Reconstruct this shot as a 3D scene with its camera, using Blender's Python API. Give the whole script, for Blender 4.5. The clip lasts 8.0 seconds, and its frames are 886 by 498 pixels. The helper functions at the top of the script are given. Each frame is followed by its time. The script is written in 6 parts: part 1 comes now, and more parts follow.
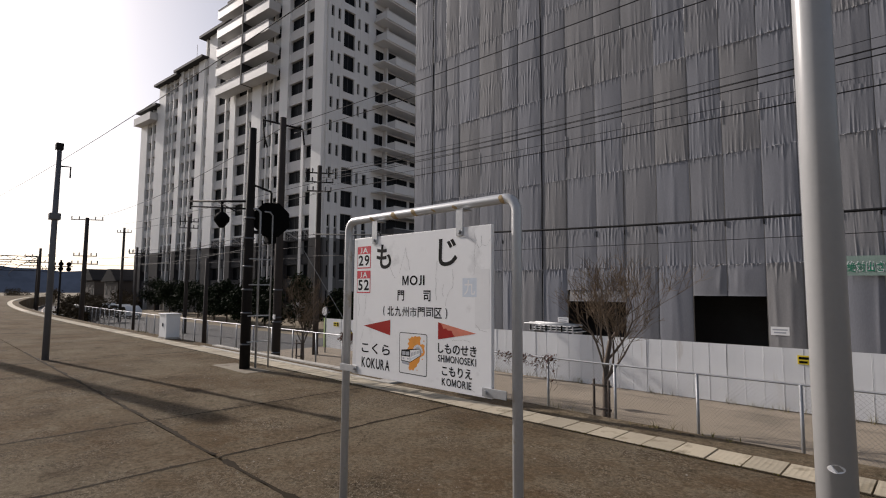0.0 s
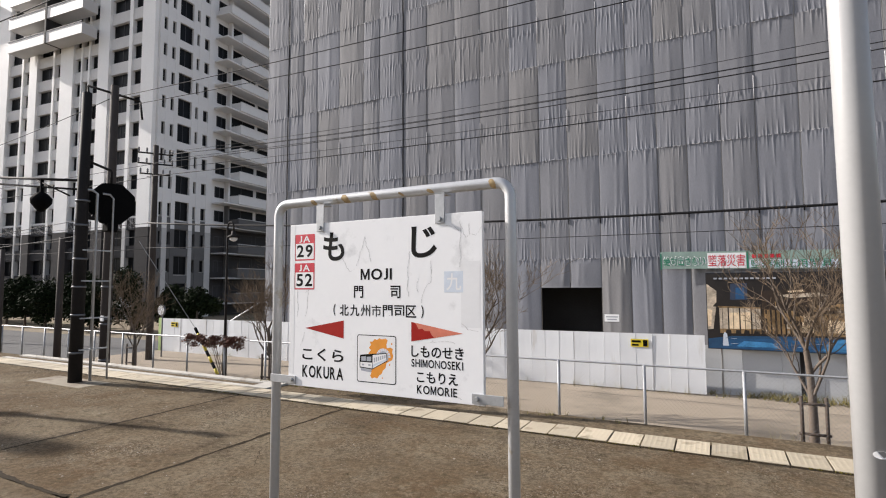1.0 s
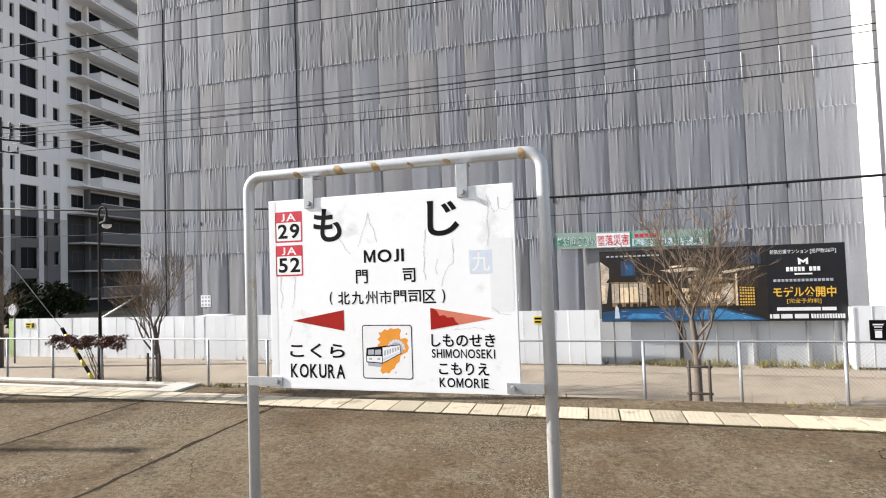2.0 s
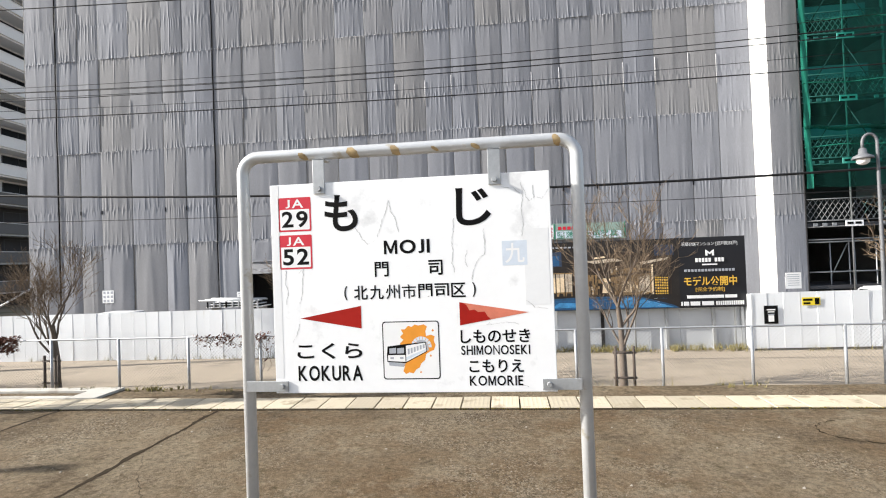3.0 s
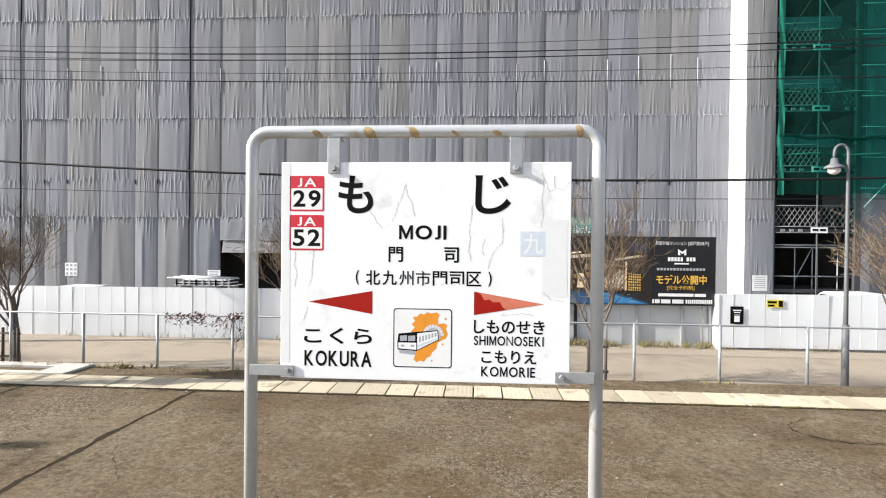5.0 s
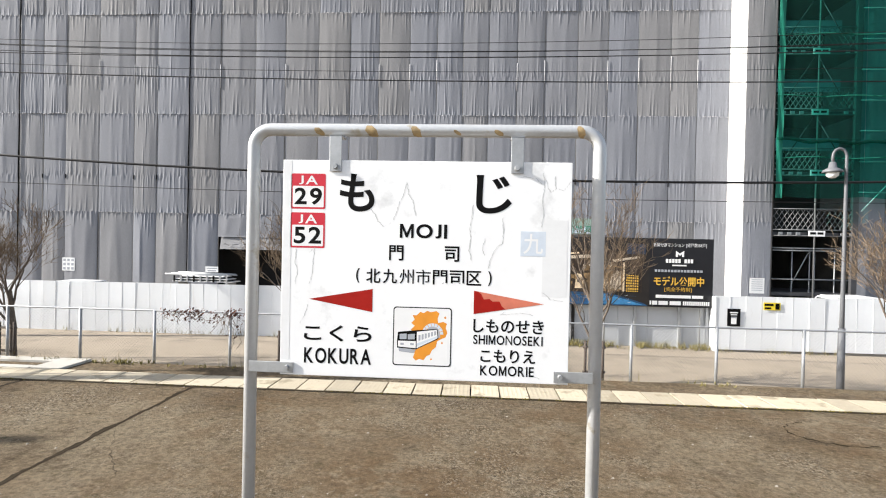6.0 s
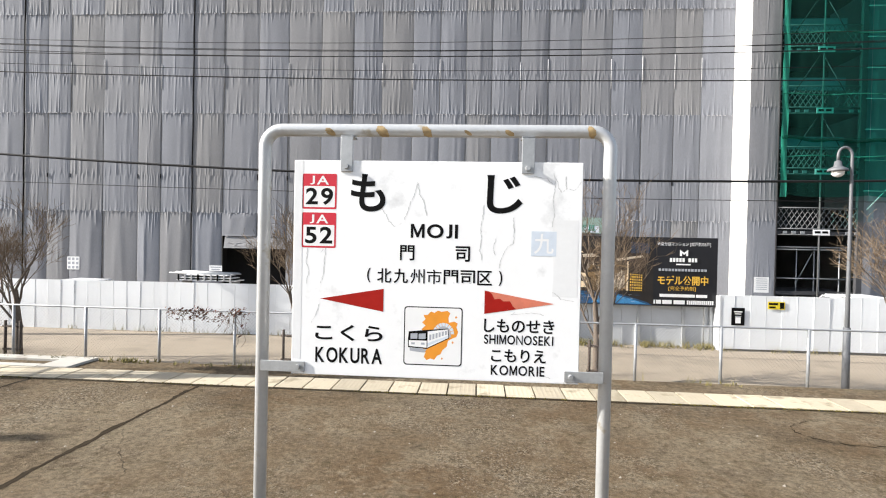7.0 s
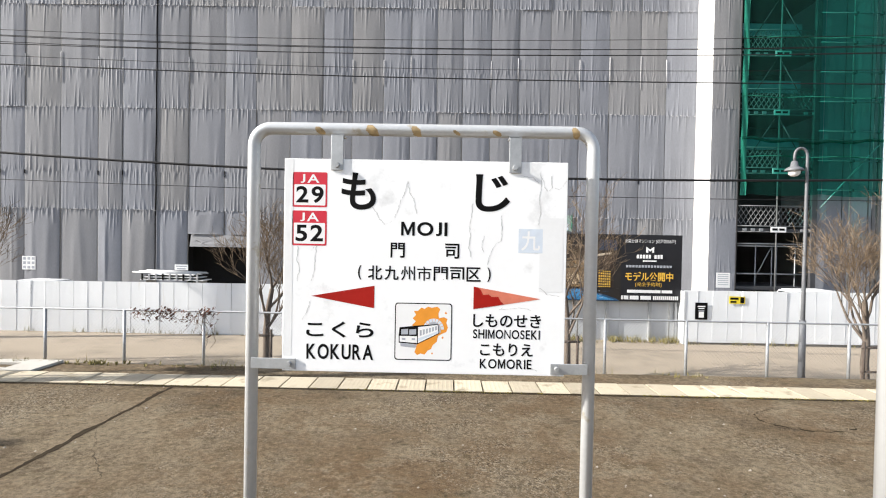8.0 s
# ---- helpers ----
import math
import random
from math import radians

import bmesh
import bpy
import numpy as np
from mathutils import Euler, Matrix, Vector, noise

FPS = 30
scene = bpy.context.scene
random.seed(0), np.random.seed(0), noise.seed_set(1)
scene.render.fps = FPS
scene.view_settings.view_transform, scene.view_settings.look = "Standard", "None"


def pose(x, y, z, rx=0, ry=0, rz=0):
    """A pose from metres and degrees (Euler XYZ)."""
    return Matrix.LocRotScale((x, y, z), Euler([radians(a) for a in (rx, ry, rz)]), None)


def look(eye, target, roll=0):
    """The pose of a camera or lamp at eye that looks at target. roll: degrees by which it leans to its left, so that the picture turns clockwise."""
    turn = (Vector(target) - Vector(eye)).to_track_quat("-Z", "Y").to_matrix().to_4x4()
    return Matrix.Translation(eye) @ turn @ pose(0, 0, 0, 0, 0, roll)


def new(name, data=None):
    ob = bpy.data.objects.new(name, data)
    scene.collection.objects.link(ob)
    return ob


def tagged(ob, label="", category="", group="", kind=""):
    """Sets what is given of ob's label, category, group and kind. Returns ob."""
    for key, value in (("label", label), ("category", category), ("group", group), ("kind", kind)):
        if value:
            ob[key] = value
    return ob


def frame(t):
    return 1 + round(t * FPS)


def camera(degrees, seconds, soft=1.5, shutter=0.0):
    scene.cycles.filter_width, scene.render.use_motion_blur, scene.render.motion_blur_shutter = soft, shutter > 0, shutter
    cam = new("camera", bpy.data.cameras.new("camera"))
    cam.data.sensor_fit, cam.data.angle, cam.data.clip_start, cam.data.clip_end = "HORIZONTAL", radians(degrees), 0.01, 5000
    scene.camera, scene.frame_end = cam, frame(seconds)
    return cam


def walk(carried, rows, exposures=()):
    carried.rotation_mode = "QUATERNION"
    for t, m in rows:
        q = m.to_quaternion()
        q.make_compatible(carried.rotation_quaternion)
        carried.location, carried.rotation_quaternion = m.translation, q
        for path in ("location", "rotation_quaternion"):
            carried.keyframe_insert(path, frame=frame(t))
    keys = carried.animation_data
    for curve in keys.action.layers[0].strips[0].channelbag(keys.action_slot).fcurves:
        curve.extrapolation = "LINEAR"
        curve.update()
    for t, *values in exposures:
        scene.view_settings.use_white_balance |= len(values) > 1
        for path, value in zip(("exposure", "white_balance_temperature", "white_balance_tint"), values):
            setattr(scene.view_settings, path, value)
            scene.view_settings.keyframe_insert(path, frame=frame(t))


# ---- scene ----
cam = camera(80.9, 8.0, soft=1.1)
METRES, EYE, TILT, LEAN, TURN = 2.1, 1.5, 0.0, 0.0, 44.2
ROWS = [
    (0.0, 0.0, 0.0, 0.0, -0.03, 4.68, -0.35),
    (0.5, -0.1227, 0.1091, -0.0026, -5.8, 4.46, -0.22),
    (1.0, -0.2716, 0.1946, 0.0019, -16.57, 4.04, 0.29),
    (1.5, -0.3708, 0.3015, -0.0081, -23.57, 3.37, 0.93),
    (2.0, -0.4734, 0.4054, 0.0, -28.49, 2.11, 2.0),
    (3.5, -0.6463, 0.6216, 0.0072, -39.56, 0.54, 1.42),
    (4.0, -0.6589, 0.6397, 0.0068, -39.84, -0.01, 0.75),
    (4.5, -0.6594, 0.6384, 0.0071, -40.07, -0.32, 0.03),
    (6.0, -0.6665, 0.6377, 0.0069, -40.5, -0.57, -1.22),
    (6.5, -0.6705, 0.6397, 0.0073, -40.47, -0.57, -1.37),
    (7.0, -0.6797, 0.6452, 0.0085, -40.21, -0.7, -1.22),
    (7.5, -0.7001, 0.6507, 0.0077, -41.23, -0.69, -1.07),
    (8.0, -0.7215, 0.653, 0.0072, -43.51, -0.88, -1.05),
]
walk(cam, [(t, pose(0, 0, EYE, TILT, LEAN, TURN) @ pose(METRES * x, METRES * y, METRES * z, 90 + pitch, roll, yaw)) for t, x, y, z, yaw, pitch, roll in ROWS],
     exposures=[(0.0, -0.26, 6380, 16), (0.5, 0.27, 6380, 15), (1.0, 0.66, 6300, 14), (1.5, 1.03, 6250, 13), (2.0, 1.12, 6230, 11), (3.5, 1.17, 6230, 10), (8.0, 1.17, 6230, 10)])

# ---- world, sun ----
SUN_DIR = Vector((-0.870, -0.148, 0.470)).normalized()   # towards the sun, 28 degrees high
world = bpy.data.worlds.new("sky")
scene.world = world
world.use_nodes = True
wn = world.node_tree
sky = wn.nodes.new("ShaderNodeTexSky")
sky.sky_type = "NISHITA"
sky.sun_disc = False
sky.sun_elevation = math.asin(SUN_DIR.z)
sky.sun_rotation = math.atan2(SUN_DIR.x, SUN_DIR.y)
sky.air_density, sky.dust_density, sky.ozone_density = 1.0, 2.0, 1.0
wn.nodes["Background"].inputs["Strength"].default_value = 0.113
haze = wn.nodes.new("ShaderNodeHueSaturation")   # thin white winter haze
haze.inputs["Saturation"].default_value = 0.62
wn.links.new(sky.outputs["Color"], haze.inputs["Color"])
wn.links.new(haze.outputs["Color"], wn.nodes["Background"].inputs["Color"])
sun_data = bpy.data.lights.new("sun", "SUN")
sun_data.energy, sun_data.angle, sun_data.color = 5.0, radians(0.6), (1.0, 0.93, 0.82)
sun = new("sun", sun_data)
sun.matrix_world = look(SUN_DIR * 100, (0, 0, 0))


# ---- small helpers ----
def bm_box(bm, x0, x1, y0, y1, z0, z1, bevel=0.0):
    vs = [bm.verts.new((x, y, z)) for x in (x0, x1) for y in (y0, y1) for z in (z0, z1)]
    quads = ((0, 1, 3, 2), (4, 6, 7, 5), (0, 4, 5, 1), (2, 3, 7, 6), (0, 2, 6, 4), (1, 5, 7, 3))
    fs = [bm.faces.new([vs[i] for i in q]) for q in quads]
    if bevel:
        edges = {e for f in fs for e in f.edges}
        bmesh.ops.bevel(bm, geom=list(edges), offset=bevel, segments=2, affect="EDGES", profile=0.5)
    return bm


def bm_tube(bm, pts, radii, seg=10, caps=True):
    """A round tube along points; radii: one number, or one per point."""
    pts = [Vector(p) for p in pts]
    if not hasattr(radii, "__len__"):
        radii = [radii] * len(pts)
    rings, side = [], None
    for i, p in enumerate(pts):
        d = (pts[min(i + 1, len(pts) - 1)] - pts[max(i - 1, 0)]).normalized()
        if side is None:
            side = d.cross(Vector((0, 0, 1)) if abs(d.z) < 0.9 else Vector((0, 1, 0))).normalized()
        side = (side - d * side.dot(d)).normalized()
        up = d.cross(side)
        rings.append([bm.verts.new(p + (side * math.cos(a) + up * math.sin(a)) * radii[i])
                      for a in (2 * math.pi * k / seg for k in range(seg))])
    for a, b in zip(rings, rings[1:]):
        for k in range(seg):
            f = bm.faces.new((a[k], a[(k + 1) % seg], b[(k + 1) % seg], b[k]))
            f.smooth = seg > 5
    if caps and seg > 2:
        bm.faces.new(rings[0][::-1])
        bm.faces.new(rings[-1])
    return bm


def bm_lathe(bm, profile, centre, seg=20):
    """Turns (radius, z) pairs round a vertical axis."""
    c = Vector(centre)
    rings = [[bm.verts.new(c + Vector((r * math.cos(2 * math.pi * k / seg), r * math.sin(2 * math.pi * k / seg), z)))
              for k in range(seg)] for r, z in profile]
    for a, b in zip(rings, rings[1:]):
        for k in range(seg):
            bm.faces.new((a[k], a[(k + 1) % seg], b[(k + 1) % seg], b[k])).smooth = True
    return bm


def bm_poly(bm, pts, y0, y1):
    """An upright plate from an outline in x and z, between two depths; y0 is the front."""
    front = [bm.verts.new((x, y0, z)) for x, z in pts]
    back = [bm.verts.new((x, y1, z)) for x, z in pts]
    bm.faces.new(front)
    bm.faces.new(back[::-1])
    n = len(pts)
    for i in range(n):
        bm.faces.new((front[i], back[i], back[(i + 1) % n], front[(i + 1) % n]))
    return bm


def mesh_of(name, bm, material, flat=False):
    bmesh.ops.recalc_face_normals(bm, faces=bm.faces)
    me = bpy.data.meshes.new(name)
    bm.to_mesh(me)
    bm.free()
    for m in (material if isinstance(material, (list, tuple)) else [material]):
        me.materials.append(m)
    return me


def part(name, bm, material, parent, label=""):
    ob = new(name, bm if isinstance(bm, bpy.types.Mesh) else mesh_of(name, bm, material))
    ob.parent = parent
    return tagged(ob, label)


def thing(name, label, category, at=(0, 0, 0), group="", kind=""):
    ob = new(name)
    ob.empty_display_size = 0.2
    ob.location = at
    return tagged(ob, label, category, group, kind)


def solid(name, bm, material, label, category, group="", kind=""):
    return tagged(new(name, mesh_of(name, bm, material)), label, category, group, kind)


GLYPHS = {}


def glyph(ch, bold):
    """The flat outline of one character: places (x, y) in ems, and faces."""
    if (ch, bold) not in GLYPHS:
        cu = bpy.data.curves.new("letters", "FONT")
        cu.body, cu.offset = ch, (0.0 if ch in "MNW" else bold)
        ob = bpy.data.objects.new("letters", cu)
        scene.collection.objects.link(ob)
        bpy.context.view_layer.update()
        me = bpy.data.meshes.new_from_object(ob.evaluated_get(bpy.context.evaluated_depsgraph_get()))
        bpy.data.objects.remove(ob)
        bpy.data.curves.remove(cu)
        co = np.empty(len(me.vertices) * 3)
        me.vertices.foreach_get("co", co)
        GLYPHS[ch, bold] = (co.reshape(-1, 3)[:, :2].copy(), [tuple(f.vertices) for f in me.polygons])
        bpy.data.meshes.remove(me)
    return GLYPHS[ch, bold]


def lettering(body, material, cx, cz, width, height, y, depth, bold, parent):
    """Flat letters facing -y, one part a character, fitted together into a box in x and z."""
    pen, placed = 0.0, []
    for ch in body:
        if ch == " ":
            pen += 0.35
            continue
        co, faces = glyph(ch, bold)
        wide = ord(ch) > 0x2E00
        x0 = pen if wide else pen - co[:, 0].min() + 0.06
        if ch == "M":
            co = bold_m(co, bold)
            faces = [tuple(range(len(co)))]
            x0 = pen + 0.06
        placed.append((co + np.array((x0, 0)), faces))
        pen = pen + 1.0 if wide else x0 + co[:, 0].max() + 0.06
    if body.isascii() and body.isalpha():
        for p, _ in placed:
            p[:, 1] = (p[:, 1] - p[:, 1].min()) / (p[:, 1].max() - p[:, 1].min())
    lo = np.min([p.min(0) for p, _ in placed], 0)
    hi = np.max([p.max(0) for p, _ in placed], 0)
    for p, faces in placed:
        q = (p - lo) / (hi - lo) - 0.5
        me = bpy.data.meshes.new("letter")
        me.from_pydata([(cx + a * width, y - depth, cz + b * height) for a, b in q], [], faces)
        me.materials.append(material)
        ob = new("letter", me)
        ob.parent = parent


def bold_m(co, bold):
    h, w = 0.70, 0.66
    t = 0.088 + 1.3 * bold
    return np.array(((0, 0), (0, h), (t * 1.1, h), (w / 2, h * 0.36), (w - t * 1.1, h), (w, h), (w, 0), (w - t, 0), (w - t, h * 0.66), (w / 2 + t * 0.36, 0.04 * h), (w / 2 - t * 0.36, 0.04 * h), (t, h * 0.66), (t, 0)))


# ---- materials ----
def mat(name, base, rough=0.7, metal=0.0, vary=0.15, scale=3.0, fine=40.0, bump=0.15, dist=0.004, tint=None, tint_amount=0.0,
        tint_scale=0.8, per_object=0.0, spec=0.5, streak=0.0, world_space=False, tint_edge=0.12):
    """A surface with large and fine variation, optional stains of another colour, and a fine relief."""
    m = bpy.data.materials.new(name)
    m.use_nodes = True
    nt = m.node_tree
    N, L = nt.nodes, nt.links
    b = N["Principled BSDF"]
    b.inputs["Roughness"].default_value, b.inputs["Metallic"].default_value = rough, metal
    b.inputs["Specular IOR Level"].default_value = spec
    if world_space:
        co = N.new("ShaderNodeNewGeometry").outputs["Position"]
    else:
        co = N.new("ShaderNodeTexCoord").outputs["Object"]
    if per_object:
        info = N.new("ShaderNodeObjectInfo")
        add = N.new("ShaderNodeVectorMath")
        add.operation = "MULTIPLY_ADD"
        add.inputs[1].default_value = (1, 1, 1)
        L.new(co, add.inputs[0])
        comb = N.new("ShaderNodeCombineXYZ")
        mul = N.new("ShaderNodeMath")
        mul.operation, mul.inputs[1].default_value = "MULTIPLY", 57.0
        L.new(info.outputs["Random"], mul.inputs[0])
        L.new(mul.outputs[0], comb.inputs[0])
        L.new(mul.outputs[0], comb.inputs[2])
        L.new(comb.outputs[0], add.inputs[2])
        co = add.outputs[0]

    def noise_node(s, detail, stretch=None):
        src = co
        if stretch:
            mp = N.new("ShaderNodeMapping")
            mp.inputs["Scale"].default_value = stretch
            L.new(co, mp.inputs["Vector"])
            src = mp.outputs[0]
        n = N.new("ShaderNodeTexNoise")
        n.inputs["Scale"].default_value, n.inputs["Detail"].default_value = s, detail
        n.inputs["Roughness"].default_value = 0.62
        L.new(src, n.inputs["Vector"])
        return n.outputs["Fac"]

    big, small = noise_node(scale, 5), noise_node(fine, 4)
    mixv = N.new("ShaderNodeMix")
    mixv.inputs["Factor"].default_value = 0.4
    L.new(big, mixv.inputs["A"])
    L.new(small, mixv.inputs["B"])
    fac = mixv.outputs["Result"]
    if per_object:
        mo = N.new("ShaderNodeMix")
        mo.inputs["Factor"].default_value = per_object
        L.new(fac, mo.inputs["A"])
        L.new(info.outputs["Random"], mo.inputs["B"])
        fac = mo.outputs["Result"]
    ramp = N.new("ShaderNodeMapRange")
    ramp.inputs["From Min"].default_value, ramp.inputs["From Max"].default_value = 0.3, 0.7
    ramp.inputs["To Min"].default_value, ramp.inputs["To Max"].default_value = 1 - vary, 1 + vary
    L.new(fac, ramp.inputs["Value"])
    vm = N.new("ShaderNodeVectorMath")
    vm.operation = "SCALE"
    vm.inputs[0].default_value = base
    L.new(ramp.outputs[0], vm.inputs["Scale"])
    col = vm.outputs[0]
    if tint:
        st = noise_node(tint_scale, 6, (1, 1, 0.15) if streak else None)
        tr = N.new("ShaderNodeMapRange")
        tr.inputs["From Min"].default_value = 0.62 - tint_amount * 0.4
        tr.inputs["From Max"].default_value = 0.62 - tint_amount * 0.4 + tint_edge
        L.new(st, tr.inputs["Value"])
        mx = N.new("ShaderNodeMix")
        mx.data_type = "RGBA"
        L.new(tr.outputs[0], mx.inputs["Factor"])
        L.new(col, mx.inputs["A"])
        mx.inputs["B"].default_value = (*tint, 1)
        col = mx.outputs["Result"]
    L.new(col, b.inputs["Base Color"])
    if bump:
        bp = N.new("ShaderNodeBump")
        bp.inputs["Strength"].default_value, bp.inputs["Distance"].default_value = bump, dist
        L.new(fac if not per_object else mixv.outputs["Result"], bp.inputs["Height"])
        L.new(bp.outputs[0], b.inputs["Normal"])
    return m


def see_through(m, clear, tint=(1, 1, 1)):
    """Makes a material let part of the light straight through, as an open weave does."""
    nt = m.node_tree
    out = nt.nodes["Material Output"]
    mix = nt.nodes.new("ShaderNodeMixShader")
    tr = nt.nodes.new("ShaderNodeBsdfTransparent")
    tr.inputs["Color"].default_value = (*tint, 1)
    mix.inputs["Fac"].default_value = clear
    nt.links.new(nt.nodes["Principled BSDF"].outputs[0], mix.inputs[1])
    nt.links.new(tr.outputs[0], mix.inputs[2])
    nt.links.new(mix.outputs[0], out.inputs["Surface"])
    return m


def asphalt_mat():
    """Old platform asphalt: dusty patches, coarse aggregate, dark stains, a few fine cracks."""
    m = bpy.data.materials.new("platform_asphalt")
    m.use_nodes = True
    N, L = m.node_tree.nodes, m.node_tree.links
    b = N["Principled BSDF"]
    b.inputs["Roughness"].default_value = 0.96
    b.inputs["Specular IOR Level"].default_value = 0.05
    pos = N.new("ShaderNodeNewGeometry").outputs["Position"]

    def nz(scale, detail=4, rough=0.6):
        n = N.new("ShaderNodeTexNoise")
        n.inputs["Scale"].default_value, n.inputs["Detail"].default_value, n.inputs["Roughness"].default_value = scale, detail, rough
        L.new(pos, n.inputs["Vector"])
        return n.outputs["Fac"]

    def remap(v, lo, hi, a, c):
        r = N.new("ShaderNodeMapRange")
        for k, q in (("From Min", lo), ("From Max", hi), ("To Min", a), ("To Max", c)):
            r.inputs[k].default_value = q
        L.new(v, r.inputs["Value"])
        return r.outputs[0]

    def mix(f, x, y):
        k = N.new("ShaderNodeMix")
        k.data_type = "RGBA"
        L.new(f, k.inputs["Factor"])
        for v, s in ((x, "A"), (y, "B")):
            if isinstance(v, tuple):
                k.inputs[s].default_value = (*v, 1)
            else:
                L.new(v, k.inputs[s])
        return k.outputs["Result"]

    def scale_by(c, f):
        v = N.new("ShaderNodeVectorMath")
        v.operation = "SCALE"
        L.new(c, v.inputs[0])
        L.new(f, v.inputs["Scale"])
        return v.outputs[0]

    col = mix(remap(nz(0.45, 6, 0.65), 0.36, 0.64, 0, 1), (0.120, 0.083, 0.049), (0.196, 0.162, 0.114))
    info = N.new("ShaderNodeObjectInfo")
    col = mix(remap(info.outputs["Random"], 0, 1, 0, 0.28), col, (0.122, 0.078, 0.040))
    col = mix(remap(nz(2.6, 9, 0.78), 0.48, 0.64, 0, 0.8), col, (0.262, 0.220, 0.158))
    col = mix(remap(nz(1.3, 10, 0.82), 0.51, 0.61, 0, 0.85), col, (0.062, 0.044, 0.027))
    col = mix(remap(nz(6.5, 9, 0.82), 0.53, 0.64, 0, 0.75), col, (0.055, 0.046, 0.024))
    # worn stretches where the coarse stones lie bare
    bare = remap(nz(0.75, 7, 0.7), 0.49, 0.62, 0.08, 1.0)
    stones = N.new("ShaderNodeTexVoronoi")
    stones.inputs["Scale"].default_value = 95
    L.new(pos, stones.inputs["Vector"])
    tone = N.new("ShaderNodeSeparateColor")
    L.new(stones.outputs["Color"], tone.inputs[0])
    grain = N.new("ShaderNodeMath")
    grain.operation = "MULTIPLY"
    L.new(remap(tone.outputs[0], 0.62, 0.95, 0, 0.8), grain.inputs[0])
    L.new(bare, grain.inputs[1])
    col = mix(grain.outputs[0], col, (0.30, 0.262, 0.205))
    pits = N.new("ShaderNodeMath")
    pits.operation = "MULTIPLY"
    L.new(remap(tone.outputs[1], 0.62, 0.9, 0, 0.85), pits.inputs[0])
    L.new(bare, pits.inputs[1])
    col = mix(pits.outputs[0], col, (0.040, 0.030, 0.020))
    col = scale_by(col, remap(nz(22, 7, 0.8), 0.34, 0.66, 0.55, 1.45))
    col = scale_by(col, remap(nz(150, 2, 0.6), 0.3, 0.7, 0.75, 1.25))
    vor = N.new("ShaderNodeTexVoronoi")
    vor.feature = "DISTANCE_TO_EDGE"
    vor.inputs["Scale"].default_value = 0.55
    warp = N.new("ShaderNodeVectorMath")
    warp.operation = "MULTIPLY_ADD"
    wnz = N.new("ShaderNodeTexNoise")
    wnz.inputs["Scale"].default_value, wnz.inputs["Detail"].default_value = 2.5, 6
    L.new(pos, wnz.inputs["Vector"])
    L.new(wnz.outputs["Color"], warp.inputs[0])
    warp.inputs[1].default_value = (0.5, 0.5, 0)
    L.new(pos, warp.inputs[2])
    L.new(warp.outputs[0], vor.inputs["Vector"])
    crack = remap(vor.outputs["Distance"], 0.001, 0.004, 1, 0)
    mask = remap(nz(0.5, 3), 0.58, 0.66, 0, 0.7)
    mul = N.new("ShaderNodeMath")
    mul.operation = "MULTIPLY"
    L.new(crack, mul.inputs[0])
    L.new(mask, mul.inputs[1])
    col = mix(mul.outputs[0], col, (0.03, 0.026, 0.02))
    L.new(col, b.inputs["Base Color"])
    h = N.new("ShaderNodeMath")
    h.operation = "ADD"
    L.new(nz(38, 5, 0.75), h.inputs[0])
    swell = N.new("ShaderNodeMath")
    swell.operation, swell.inputs[1].default_value = "MULTIPLY_ADD", 2.2
    L.new(nz(9, 7, 0.75), swell.inputs[0])
    L.new(nz(150, 2, 0.6), swell.inputs[2])
    L.new(swell.outputs[0], h.inputs[1])
    bp = N.new("ShaderNodeBump")
    bp.inputs["Strength"].default_value, bp.inputs["Distance"].default_value = 1.0, 0.012
    L.new(h.outputs[0], bp.inputs["Height"])
    L.new(bp.outputs[0], b.inputs["Normal"])
    return m


